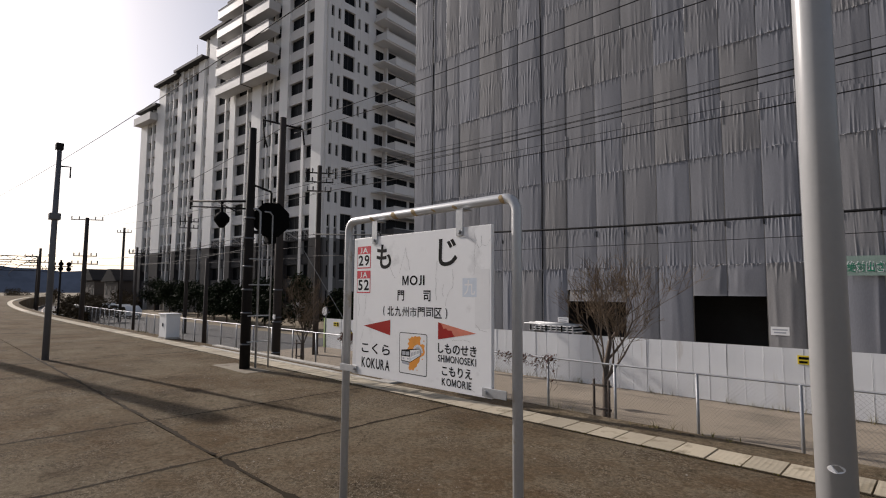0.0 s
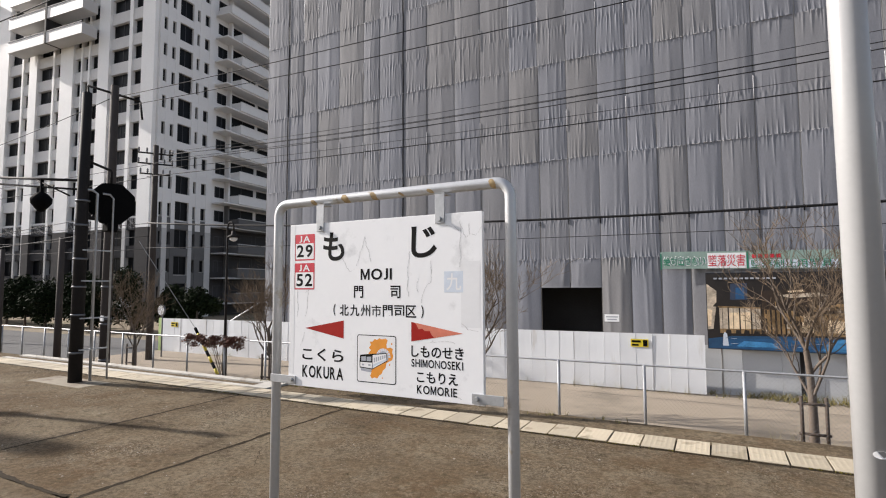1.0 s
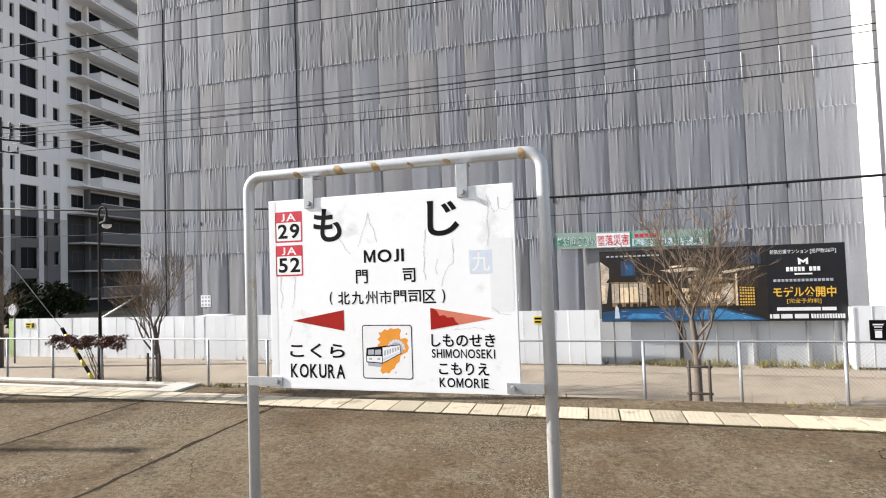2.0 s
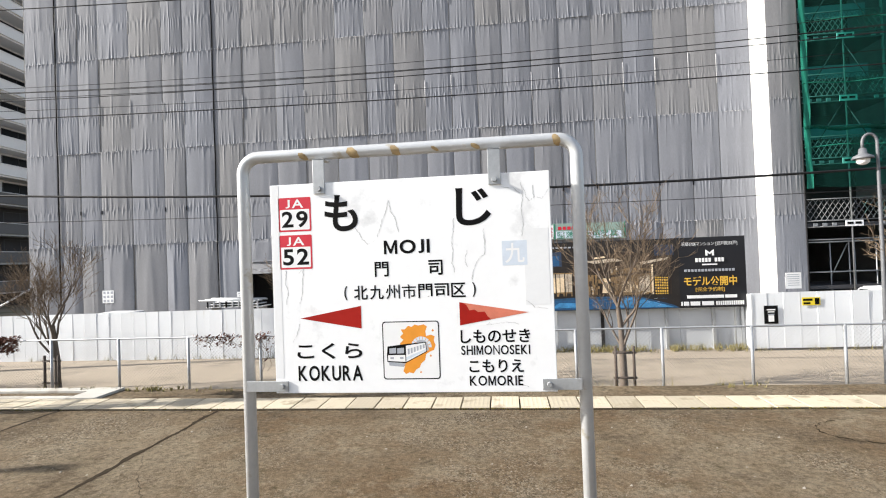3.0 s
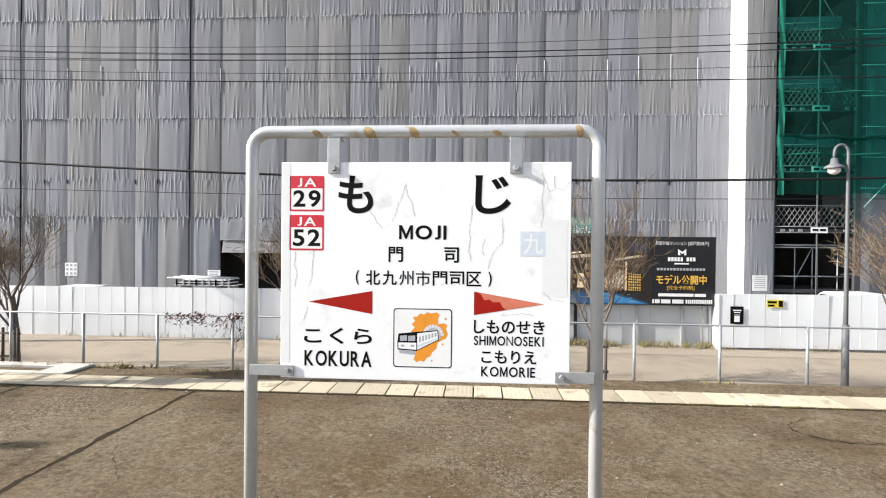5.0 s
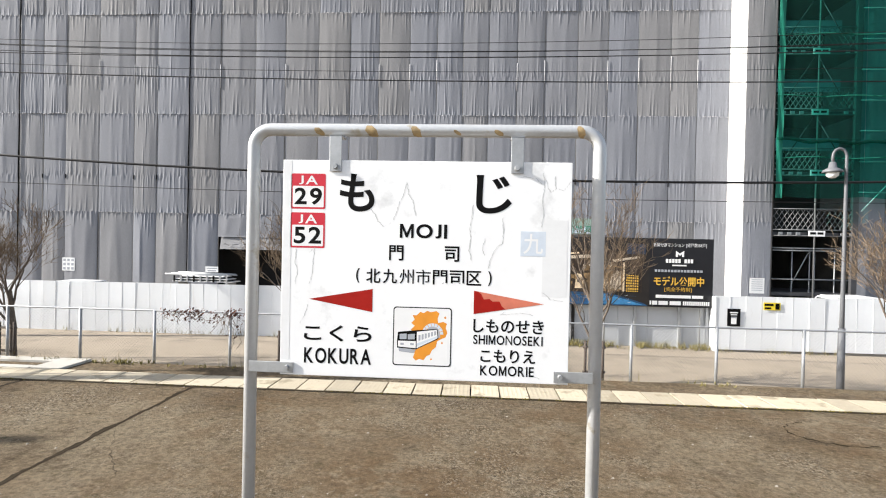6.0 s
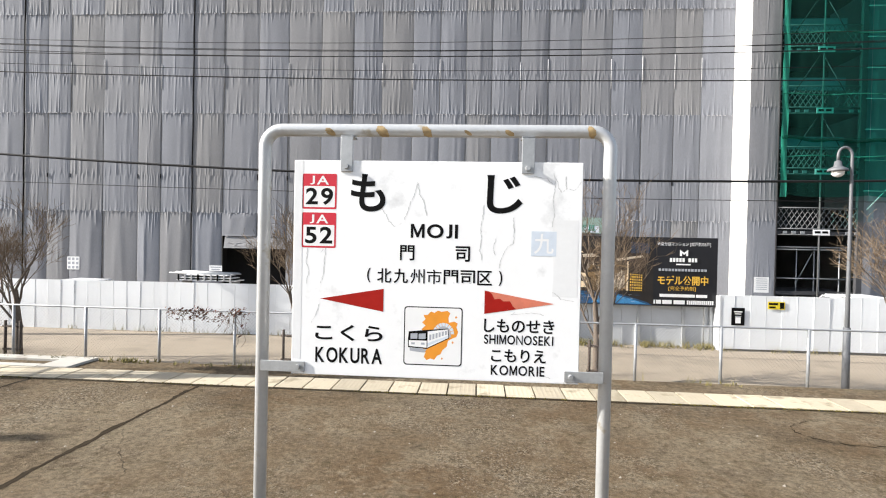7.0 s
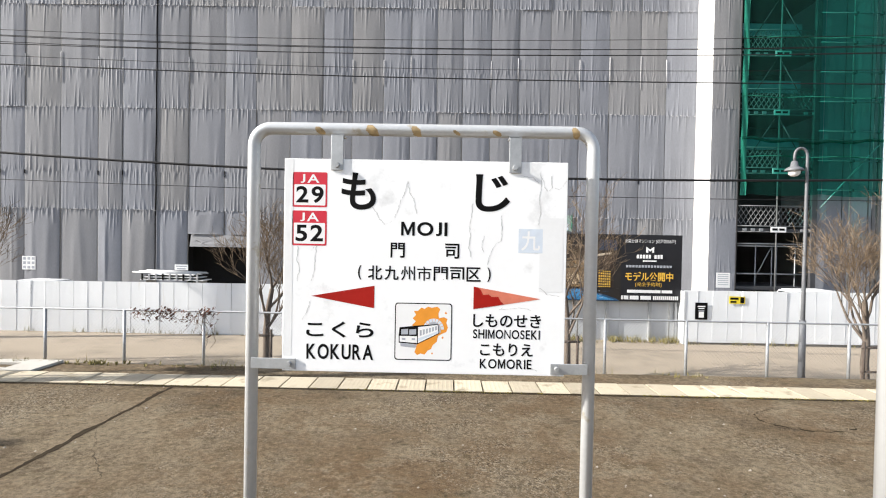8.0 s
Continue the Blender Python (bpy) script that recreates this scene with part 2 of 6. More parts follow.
def sheet_mat():
    """Woven scaffold sheet: each sheet leans to blue-grey or beige-grey, with faint upright weather streaks."""
    m = bpy.data.materials.new("mesh_sheet")
    m.use_nodes = True
    N, L = m.node_tree.nodes, m.node_tree.links
    b = N["Principled BSDF"]
    b.inputs["Roughness"].default_value, b.inputs["Specular IOR Level"].default_value = 0.7, 0.15
    geo = N.new("ShaderNodeNewGeometry").outputs["Position"]
    info = N.new("ShaderNodeObjectInfo")

    def streaks(scale, stretch, detail):
        mp = N.new("ShaderNodeMapping")
        mp.inputs["Scale"].default_value = stretch
        L.new(geo, mp.inputs["Vector"])
        n = N.new("ShaderNodeTexNoise")
        n.inputs["Scale"].default_value, n.inputs["Detail"].default_value = scale, detail
        L.new(mp.outputs[0], n.inputs["Vector"])
        return n.outputs["Fac"]

    hue = N.new("ShaderNodeValToRGB")
    hue.color_ramp.elements[0].color = (0.208, 0.217, 0.245, 1)
    hue.color_ramp.elements[1].color = (0.223, 0.221, 0.225, 1)
    mid = hue.color_ramp.elements.new(0.6)
    mid.color = (0.214, 0.219, 0.239, 1)
    L.new(info.outputs["Random"], hue.inputs["Fac"])
    col = hue.outputs["Color"]
    for src, lo, hi in ((streaks(2.4, (1, 1, 0.12), 5), 0.95, 1.05), (streaks(0.35, (1, 1, 0.8), 4), 0.93, 1.07), (streaks(30, (1, 1, 0.3), 2), 0.95, 1.05)):
        r = N.new("ShaderNodeMapRange")
        for k, q in (("From Min", 0.32), ("From Max", 0.68), ("To Min", lo), ("To Max", hi)):
            r.inputs[k].default_value = q
        L.new(src, r.inputs["Value"])
        v = N.new("ShaderNodeVectorMath")
        v.operation = "SCALE"
        L.new(col, v.inputs[0])
        L.new(r.outputs[0], v.inputs["Scale"])
        col = v.outputs[0]
    L.new(col, b.inputs["Base Color"])
    return m


M_ASPHALT = asphalt_mat()
M_JOINT = mat("joint_filler", (0.014, 0.012, 0.010), 0.95, vary=0.3, world_space=True)
M_CONCRETE = mat("concrete", (0.42, 0.40, 0.36), 0.85, vary=0.18, scale=2, fine=60, bump=0.3, tint=(0.22, 0.19, 0.15), tint_amount=0.2, tint_scale=1.5, world_space=True)
M_TILE = mat("tactile_tile", (0.42, 0.365, 0.27), 0.85, vary=0.22, scale=5, fine=70, bump=0.3, tint=(0.27, 0.23, 0.16), tint_amount=0.2, tint_scale=5, per_object=0.35)
M_FOOTING = mat("stained_concrete", (0.22, 0.19, 0.14), 0.9, vary=0.25, scale=3, fine=40, bump=0.3, tint=(0.13, 0.095, 0.06), tint_amount=0.25, tint_scale=2.5, world_space=True)
M_DIRT = mat("damp_dirt", (0.030, 0.022, 0.013), 0.95, vary=0.4, scale=6, fine=50, bump=0.5, spec=0.1, world_space=True)
M_GROUND = mat("dry_ground", (0.22, 0.18, 0.125), 0.95, vary=0.3, scale=0.3, fine=12, bump=0.4, dist=0.01, tint=(0.12, 0.115, 0.06), tint_amount=0.2, tint_scale=0.25, spec=0.2, world_space=True)
M_PAVING = mat("paving", (0.29, 0.245, 0.19), 0.9, vary=0.12, scale=0.7, fine=30, bump=0.3, tint=(0.21, 0.18, 0.14), tint_amount=0.18, tint_scale=0.4, spec=0.25, world_space=True)
M_ROAD = mat("road_asphalt", (0.10, 0.10, 0.10), 0.9, vary=0.2, scale=0.6, fine=30, bump=0.3, spec=0.25, world_space=True)
M_BALLAST = mat("ballast", (0.14, 0.11, 0.085), 0.95, vary=0.45, scale=4, fine=25, bump=0.9, dist=0.03, world_space=True)
M_GALV = mat("galvanised_steel", (0.40, 0.41, 0.42), 0.5, 0.5, vary=0.2, scale=9, fine=60, bump=0.1, dist=0.002)
M_PIPE = mat("painted_pipe", (0.50, 0.51, 0.52), 0.38, 0.25, vary=0.10, scale=7, fine=60, bump=0.15, dist=0.002, tint=(0.40, 0.37, 0.31), tint_amount=0.02, tint_scale=7, tint_edge=0.06)
M_CREAMPOLE = mat("painted_pole", (0.37, 0.375, 0.38), 0.32, 0.0, vary=0.06, scale=3, fine=50, bump=0.12, dist=0.002, tint=(0.42, 0.41, 0.38), tint_amount=0.08, tint_scale=5, streak=1)
M_DARKPOLE = mat("weathered_dark_steel", (0.016, 0.014, 0.0135), 0.75, 0.0, vary=0.35, scale=4, fine=40, bump=0.2, spec=0.2)
M_GREYPOLE = mat("grey_pole_paint", (0.125, 0.13, 0.14), 0.55, 0.1, vary=0.2, scale=4, fine=40, bump=0.15)
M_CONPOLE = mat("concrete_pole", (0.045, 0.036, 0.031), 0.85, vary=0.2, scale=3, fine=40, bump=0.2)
M_BLACK = mat("black_paint", (0.003, 0.003, 0.0032), 0.85, vary=0.3, scale=8, spec=0.1)
M_CABLE = mat("cable_rubber", (0.012, 0.012, 0.013), 0.7, vary=0.2, spec=0.2)
M_BOARD = mat("sign_enamel", (0.86, 0.865, 0.87), 0.32, vary=0.025, scale=4, fine=30, bump=0.06, dist=0.002, tint=(0.66, 0.665, 0.67), tint_amount=0.05, tint_scale=5)
M_PEEL = mat("peeled_film", (0.56, 0.56, 0.56), 0.5, vary=0.06, scale=14)
M_OLDFILM = mat("old_film", (0.77, 0.775, 0.78), 0.45, vary=0.04, scale=14)
M_INK = mat("black_lettering", (0.003, 0.003, 0.0032), 0.7, vary=0.2, scale=20, bump=0.0, spec=0.12)
M_RED = mat("red_print", (0.33, 0.009, 0.004), 0.6, vary=0.12, scale=14, bump=0.0, spec=0.2)
M_PALERED = mat("faded_red_print", (0.62, 0.18, 0.11), 0.5, vary=0.15, scale=14, bump=0.0)
M_CRIMSON = mat("crimson_print", (0.56, 0.014, 0.035), 0.45, vary=0.06, scale=14, bump=0.0)
M_WHITEINK = mat("white_print", (0.80, 0.80, 0.80), 0.45, vary=0.03, bump=0.0)
M_ORANGE = mat("orange_print", (0.74, 0.28, 0.02), 0.5, vary=0.08, scale=18, bump=0.0)
M_GREYINK = mat("grey_print", (0.36, 0.38, 0.42), 0.5, vary=0.1, bump=0.0)
M_BLUEINK = mat("faded_blue_print", (0.60, 0.66, 0.74), 0.5, vary=0.08, scale=25, bump=0.0)
M_SHEET = sheet_mat()
M_HEM = mat("sheet_hem", (0.52, 0.52, 0.53), 0.7, vary=0.15, scale=5, per_object=0.2)
M_HOARD = mat("white_steel_panel", (0.74, 0.76, 0.78), 0.45, vary=0.05, scale=1.5, fine=25, bump=0.08, per_object=0.4,
              tint=(0.56, 0.54, 0.50), tint_amount=0.06, tint_scale=1.6, streak=1)
M_GREYPANEL = mat("grey_wall_panel", (0.50, 0.515, 0.53), 0.55, vary=0.07, scale=1, fine=20, bump=0.08)
M_BODY = mat("bare_concrete", (0.22, 0.22, 0.22), 0.9, vary=0.2, scale=0.8, fine=12)
M_GREEN = see_through(mat("green_net", (0.001, 0.070, 0.052), 0.7, vary=0.4, scale=0.9, fine=25, bump=0.1), 0.80, (0.20, 0.66, 0.58))
# Concrete coloured near black to stand in for the unlit interior.
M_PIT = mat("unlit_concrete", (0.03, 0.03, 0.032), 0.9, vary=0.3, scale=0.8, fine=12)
M_SCAFF = mat("scaffold_steel", (0.30, 0.31, 0.32), 0.5, 0.5, vary=0.2, scale=4)
M_SCAFFDARK = mat("dark_scaffold_steel", (0.06, 0.06, 0.065), 0.6, 0.3, vary=0.2, scale=4)
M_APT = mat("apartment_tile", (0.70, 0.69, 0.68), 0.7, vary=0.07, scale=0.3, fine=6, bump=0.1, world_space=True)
M_APTDARK = mat("apartment_dark_tile", (0.045, 0.043, 0.044), 0.7, vary=0.2, scale=0.3, fine=6, spec=0.15, world_space=True)
# Near black and dull; on the apartment block it stands in for balcony shade.
M_GLASSDARK = mat("window_glass", (0.006, 0.0065, 0.008), 0.35, vary=0.3, scale=0.7, bump=0.0, spec=0.08, world_space=True)
# Paler than the wall tile, putting sunlight on the front into the colour.
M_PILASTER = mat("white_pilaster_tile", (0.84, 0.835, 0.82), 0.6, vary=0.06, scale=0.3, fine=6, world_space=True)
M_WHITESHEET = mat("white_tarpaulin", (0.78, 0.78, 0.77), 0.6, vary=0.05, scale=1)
M_RAILGLASS = mat("balcony_panel", (0.52, 0.51, 0.50), 0.4, vary=0.08, scale=0.5, world_space=True)
M_BARK = mat("bare_bark", (0.115, 0.09, 0.07), 0.9, vary=0.3, scale=9, fine=60, bump=0.4)
M_TWIG = mat("twig_bark", (0.155, 0.112, 0.072), 0.9, vary=0.3, scale=9, bump=0.0)
M_STAKE = mat("creosoted_wood", (0.06, 0.043, 0.032), 0.85, vary=0.3, scale=6)
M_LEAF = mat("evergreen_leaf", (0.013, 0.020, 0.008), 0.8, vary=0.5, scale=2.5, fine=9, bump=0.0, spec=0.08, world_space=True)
M_DRYLEAF = mat("dry_leaf", (0.12, 0.050, 0.032), 0.8, vary=0.4, scale=5, fine=20, bump=0.0, world_space=True)
M_WEED = mat("dry_weed", (0.20, 0.17, 0.055), 0.9, vary=0.4, scale=3, fine=14, bump=0.0, world_space=True)
M_YELLOW = mat("yellow_paint", (0.72, 0.56, 0.02), 0.5, vary=0.08, scale=9, bump=0.0)
M_CARWHITE = mat("white_car_paint", (0.75, 0.76, 0.77), 0.25, vary=0.03)
M_RUBBER = mat("tyre_rubber", (0.02, 0.02, 0.02), 0.85, vary=0.2)
M_HILL = mat("far_wood", (0.15, 0.17, 0.21), 1.0, vary=0.25, scale=0.02, fine=0.15, bump=0.0, spec=0.0, world_space=True)
M_ROOFTILE = mat("dark_roof_tile", (0.02, 0.02, 0.022), 0.95, vary=0.2, scale=1.5, fine=10, spec=0.05, world_space=True)
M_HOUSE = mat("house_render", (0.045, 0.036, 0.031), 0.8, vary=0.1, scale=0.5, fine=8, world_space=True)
M_RAIL = mat("rail_steel", (0.17, 0.12, 0.09), 0.5, 0.6, vary=0.3, scale=3)


# ---- ground, platform ----
def bend(x):
    """The line of the platform edge swings gently away far down the line."""
    return 0.0012 * min(0.0, x + 27) ** 2


GROUND_Z = -1.9


def sheet_grid(xs, ys, z, bent=False):
    bm = bmesh.new()
    rows = [[bm.verts.new((x, y + (bend(x) if bent else 0), z)) for y in ys] for x in xs]
    for a, b in zip(rows, rows[1:]):
        for k in range(len(ys) - 1):
            bm.faces.new((a[k], b[k], b[k + 1], a[k + 1]))
    return bm


solid("ground", sheet_grid((-2500, -300, -60, 0, 60, 300, 2500), (-2500, -300, -60, 0, 60, 300, 2500), GROUND_Z), M_GROUND,
      "dry brown earth and grass reaching to the horizon", "ground", kind="structure")
solid("pavement", bm_box(bmesh.new(), -27.5, 40, 12.6, 23.4, GROUND_Z - 0.05, GROUND_Z + 0.03), M_PAVING,
      "sandy beige paved strip beside the white hoarding", "pavement", kind="structure")
solid("road", bm_box(bmesh.new(), -150, -27.6, 13.2, 21.0, GROUND_Z - 0.05, GROUND_Z + 0.02), M_ROAD,
      "worn grey asphalt road behind the fence", "road", kind="structure")
solid("track_bed", bm_box(bmesh.new(), -160, 40, 6.4, 10.8, GROUND_Z - 0.1, GROUND_Z + 0.25), M_BALLAST,
      "rusty brown track ballast below the platform edge", "track bed", kind="structure")

platform = thing("platform", "brown weathered asphalt station platform with open joints", "platform", kind="structure")
XS = [-150, -110, -80] + [-70 + 3 * i for i in range(15)] + [-26, -18, -13.4, -6.64, -4.8, 4.2, 12, 30]


def slab(x0, x1, y0, y1):
    n = max(1, int((x1 - x0) / 3))
    bm = bmesh.new()
    g = 0.014
    xs = [x0 + g + (x1 - x0 - 2 * g) * i / n for i in range(n + 1)]
    top = [[bm.verts.new((x, y + bend(x), z)) for y, z in ((y0 + g, -0.05), (y0 + g, -0.006), (y0 + g + 0.012, 0), (y1 - g - 0.012, 0), (y1 - g, -0.006), (y1 - g, -0.05))] for x in xs]
    for a, b in zip(top, top[1:]):
        for k in range(5):
            bm.faces.new((a[k], b[k], b[k + 1], a[k + 1]))
    bm.faces.new(top[0])
    bm.faces.new(top[-1][::-1])
    return bm


for xa, xb in ((-150, -70), (-70, -40), (-40, -26), (-26, -13.4), (-13.4, -6.64), (-6.64, -4.8), (-4.8, 30)):
    for ya, yb in ((-7.0, 2.05), (2.05, 5.12)):
        part("slab", slab(xa, xb, ya, yb), M_ASPHALT, platform)
bm = sheet_grid([x for x in XS], (-7.0, 6.1), -0.028, True)
part("joint_bed", bm, M_JOINT, platform, "dark filler in the platform joints")
bm = bmesh.new()
rows = [[bm.verts.new((x, y + bend(x), z)) for y, z in ((5.54, -0.03), (5.54, -0.012), (6.06, -0.018), (6.1, -0.05), (6.1, -2.0))] for x in XS]
for a, b in zip(rows, rows[1:]):
    for k in range(4):
        bm.faces.new((a[k], b[k], b[k + 1], a[k + 1]))
part("edge_strip", bm, M_ASPHALT, platform, "earth-stained strip along the platform edge")
bm = bmesh.new()
rows = [[bm.verts.new((x, y, z)) for y, z in ((-7.0, -0.03), (-7.0, -2.0))] for x in (-150, 30)]
bm.faces.new((rows[0][0], rows[1][0], rows[1][1], rows[0][1]))
part("back_face", bm, M_CONCRETE, platform, "concrete platform side")

# pale kerb slabs that frame an old stair opening at the platform edge
kerb = thing("kerb_frame", "pale concrete kerb frame laid flush at the platform edge", "kerb", kind="structure")
part("kerb", bm_box(bmesh.new(), -14.5, -6.75, 5.9, 6.06, -0.06, 0.012, 0.004), M_CONCRETE, kerb)
bm = bmesh.new()
bm_box(bm, -6.98, -6.62, 5.57, 6.06, -0.06, 0.014, 0.004)
part("kerb", bm, M_CONCRETE, kerb)
part("kerb", bm_box(bmesh.new(), -14.5, -7.0, 5.57, 5.68, -0.06, 0.010, 0.004), M_CONCRETE, kerb)
tagged(new("concrete_patch", mesh_of("concrete_patch", bm_box(bmesh.new(), -10.7, -9.2, 4.36, 4.84, -0.02, 0.004, 0.002), M_FOOTING)),
       "pale concrete footing patch round the dark pole", "patch", kind="structure")

# damp dirt gathered along the front of the tiles
r = random.Random(31)
bm = bmesh.new()
prev = None
for k in range(420):
    x = -36 + 0.11 * k
    wd = 0.025 + 0.05 * max(0.0, noise.noise(Vector((x * 1.3, 0.5, 0)))) + r.uniform(0, 0.012)
    cur = [bm.verts.new((x, 5.132 - wd + bend(x), 0.0035)), bm.verts.new((x, 5.14 + bend(x), 0.005))]
    if prev:
        bm.faces.new((prev[0], cur[0], cur[1], prev[1]))
    prev = cur
part("dirt_line", bm, M_DIRT, platform, "damp dirt along the tile edge")
# crumbled, dirt-filled edges along the open joints


def joint_edge(x0, y0, x1, y1, side, width, material, z, seed):
    """A ragged ribbon along one side of a joint."""
    bm = bmesh.new()
    a, b = Vector((x0, y0, 0)), Vector((x1, y1, 0))
    n = int((b - a).length / 0.035)
    d = (b - a).normalized()
    q = Vector((-d.y, d.x, 0)) * side
    before = None
    for k in range(n + 1):
        p = a.lerp(b, k / n)
        w = width * max(0.0, 0.35 + 1.5 * noise.noise(Vector((k * 0.11, seed, 0))) + 0.9 * noise.noise(Vector((k * 0.53, seed, 4.0))))
        now = [bm.verts.new(p - q * 0.008 + Vector((0, 0, z - 0.0005))), bm.verts.new(p + q * (0.010 + w) + Vector((0, 0, z)))]
        if before:
            bm.faces.new((before[0], now[0], now[1], before[1]))
        before = now
    part("joint_edge", bm, material, platform, "crumbled dirt-filled joint edge")


for k, (xa, ya, xb, yb) in enumerate(((-4.8, -3.0, -4.8, 5.1), (-6.64, -3.0, -6.64, 5.1), (-13.4, -5.0, -13.4, 5.1), (-16.0, 2.05, -4.9, 2.05), (-4.7, 2.05, 6.0, 2.05))):
    joint_edge(xa, ya, xb, yb, 1, 0.030, M_DIRT, 0.002, 3.1 * k)
    joint_edge(xa, ya, xb, yb, -1, 0.022, M_DIRT, 0.002, 3.1 * k + 1)
# yellow-green moss along the tile fronts
bm = bmesh.new()
for k in range(900):
    x = r.uniform(-9, 7)
    if noise.noise(Vector((x * 0.9, 21, 0))) < -0.05:
        continue
    y, h, w = 5.128 - abs(r.gauss(0, 0.012)), r.uniform(0.006, 0.018), r.uniform(0.006, 0.016)
    base = [bm.verts.new((x + w * math.cos(q), y + w * math.sin(q), 0.002)) for q in (0.2, 2.3, 4.4)]
    tip = bm.verts.new((x, y, h))
    for q in range(3):
        bm.faces.new((base[q], base[(q + 1) % 3], tip))
tagged(part("moss", bm, mat("moss", (0.12, 0.10, 0.025), 0.95, vary=0.5, scale=20, spec=0.05, world_space=True), platform, "yellow-green moss along the tile edge"), kind="stuff")
# an oval crack round an old patch
bm = bmesh.new()
prev = None
for k in range(40):
    a = 1.9 + 3.9 * k / 39
    x, y = 1.1 + 0.40 * math.cos(a) + 0.012 * math.sin(k * 2.3), 4.5 + 0.28 * math.sin(a) + 0.012 * math.sin(k * 1.7)
    wd = 0.006 + 0.004 * math.sin(k * 1.1)
    cur = [bm.verts.new((x - wd, y - wd, 0.003)), bm.verts.new((x + wd, y + wd, 0.003))]
    if prev:
        bm.faces.new((prev[0], cur[0], cur[1], prev[1]))
    prev = cur
part("patch_crack", bm, M_DIRT, platform, "oval crack round an old asphalt patch")

# ---- scaffold wrap of the building under repair ----
COLS = [-25.7, -23.95, -22.75, -21.59, -19.94, -18.2, -17.08, -15.52, -14.04, -12.36, -10.94, -9.39, -7.92, -6.56, -5.15, -3.92, -2.71,
        -1.56, -0.28, 0.94, 2.4, 3.72, 5.07, 6.46, 7.61, 9.0]
ROWZ = [-1.2, 2.72, 7.38, 12.05, 16.7, 21.35, 26.0, 30.65, 35.3, 39.95, 44.6]
FACE_Y = 23.62
rng = random.Random(5)


def sheet_mesh(seed, nu=84, nv=52, ties=(0.0, 0.37, 1.0)):
    """One laced sheet, 1 m wide and high, bulging between its poles and gathered in fine pleats at its three ties."""
    r = random.Random(seed)
    pleats = []
    for tie in ties:
        for side in (-1, 1):
            n = r.randint(7, 10)
            strong = r.uniform(0.55, 1.0)
            for k in range(n):
                pleats.append((tie, side, (k + 0.5 + r.uniform(-0.42, 0.42)) / n, r.uniform(0.017, 0.034), r.uniform(-0.12, 0.12),
                               r.choice((0.06, 0.09, 0.14, 0.20, 0.32)) * r.uniform(0.7, 1.2), strong * r.uniform(0.3, 1.0)))
    lean = r.uniform(-0.3, 0.3)
    soft = [(r.uniform(0.15, 0.85), r.uniform(0.06, 0.14), r.uniform(-0.1, 0.1)) for _ in range(2)]
    us, vs = np.meshgrid(np.linspace(0, 1, nu + 1), np.linspace(0, 1, nv + 1))
    near = np.min([np.abs(vs - t) for t in ties], 0)
    edge = np.sin(np.pi * us)
    out = 0.028 * np.clip(edge, 0, 1) ** 0.7 * np.minimum(1.0, 0.45 + 1.8 * near ** 0.7) * (1 + lean * (us - 0.5) * 2)
    for tie, side, c, w, slope, reach, amp in pleats:
        d = (vs - tie) * side
        live = (d >= 0) & (d < reach)
        out += np.where(live, 0.027 * amp * (1 - np.clip(d / reach, 0, 1)) ** 0.8 * np.exp(-((us - c - slope * d) / w) ** 2), 0) * np.clip(edge, 0, 1) ** 0.25
    for c, w, slope in soft:
        out += 0.009 * np.exp(-((us - c - slope * vs) / w) ** 2) * np.sin(np.pi * vs)
    if 0.37 in ties:
        out += 0.006 * np.clip(1 - (vs - 0.37) / 0.02, 0, 1) * (vs >= 0.37)
    out += 0.005 * np.clip(1 - vs / 0.03, 0, 1)
    out += 0.004 * np.sin(us * 46 + seed) * np.clip(1 - near / 0.03, 0, 1)
    zz = vs + np.where(vs == 0, 0.0009 * np.sin(us * 40 + seed * 3) - 0.002 * edge, 0)
    me = bpy.data.meshes.new("sheet")
    w = nu + 1
    me.from_pydata(np.stack([us, -out, zz], -1).reshape(-1, 3).tolist(), [],
                   [(j * w + i, j * w + i + 1, (j + 1) * w + i + 1, (j + 1) * w + i) for j in range(nv) for i in range(nu)])
    me.polygons.foreach_set("use_smooth", [True] * len(me.polygons))
    me.materials.append(M_SHEET)
    return me


SHEETS = [sheet_mesh(i) for i in range(12)]
LOW_SHEETS = [sheet_mesh(20 + i, 64, 40, (1.0,)) for i in range(8)]
HIGH_SHEETS = [sheet_mesh(i, 28, 18) for i in range(12)]
wrap = thing("building_wrap", "grey mesh sheets laced over the scaffold of a tall building under repair", "scaffold wrap", kind="structure")
for ci, (xa, xb) in enumerate(zip(COLS, COLS[1:])):
    for ri, (za, zb) in enumerate(zip(ROWZ, ROWZ[1:])):
        if ri == 0 and ci in (8, 9):
            za = 1.66
        if ri == 0 and ci in (12, 13):
            za = 1.42
        kinds = LOW_SHEETS if ri == 0 else SHEETS if ri < 6 else HIGH_SHEETS
        ob = part("sheet", kinds[rng.randrange(len(kinds))], None, wrap)
        ob.location = (xa + 0.012, FACE_Y + rng.uniform(-0.015, 0.02), za - 0.03)
        ob.scale = (xb - xa - 0.024, (1.7 if ri == 0 else 1.0) + rng.uniform(-0.15, 0.2), zb - za + 0.02)
flap = part("sheet_flap", SHEETS[4], None, wrap, "loose sheet flap over the opening")
flap.matrix_basis = Matrix.Translation((-13.9, FACE_Y - 0.1, 1.05)) @ Matrix.Rotation(radians(-14), 4, "X") @ Matrix.Diagonal((3.0, 1.5, 0.62, 1))
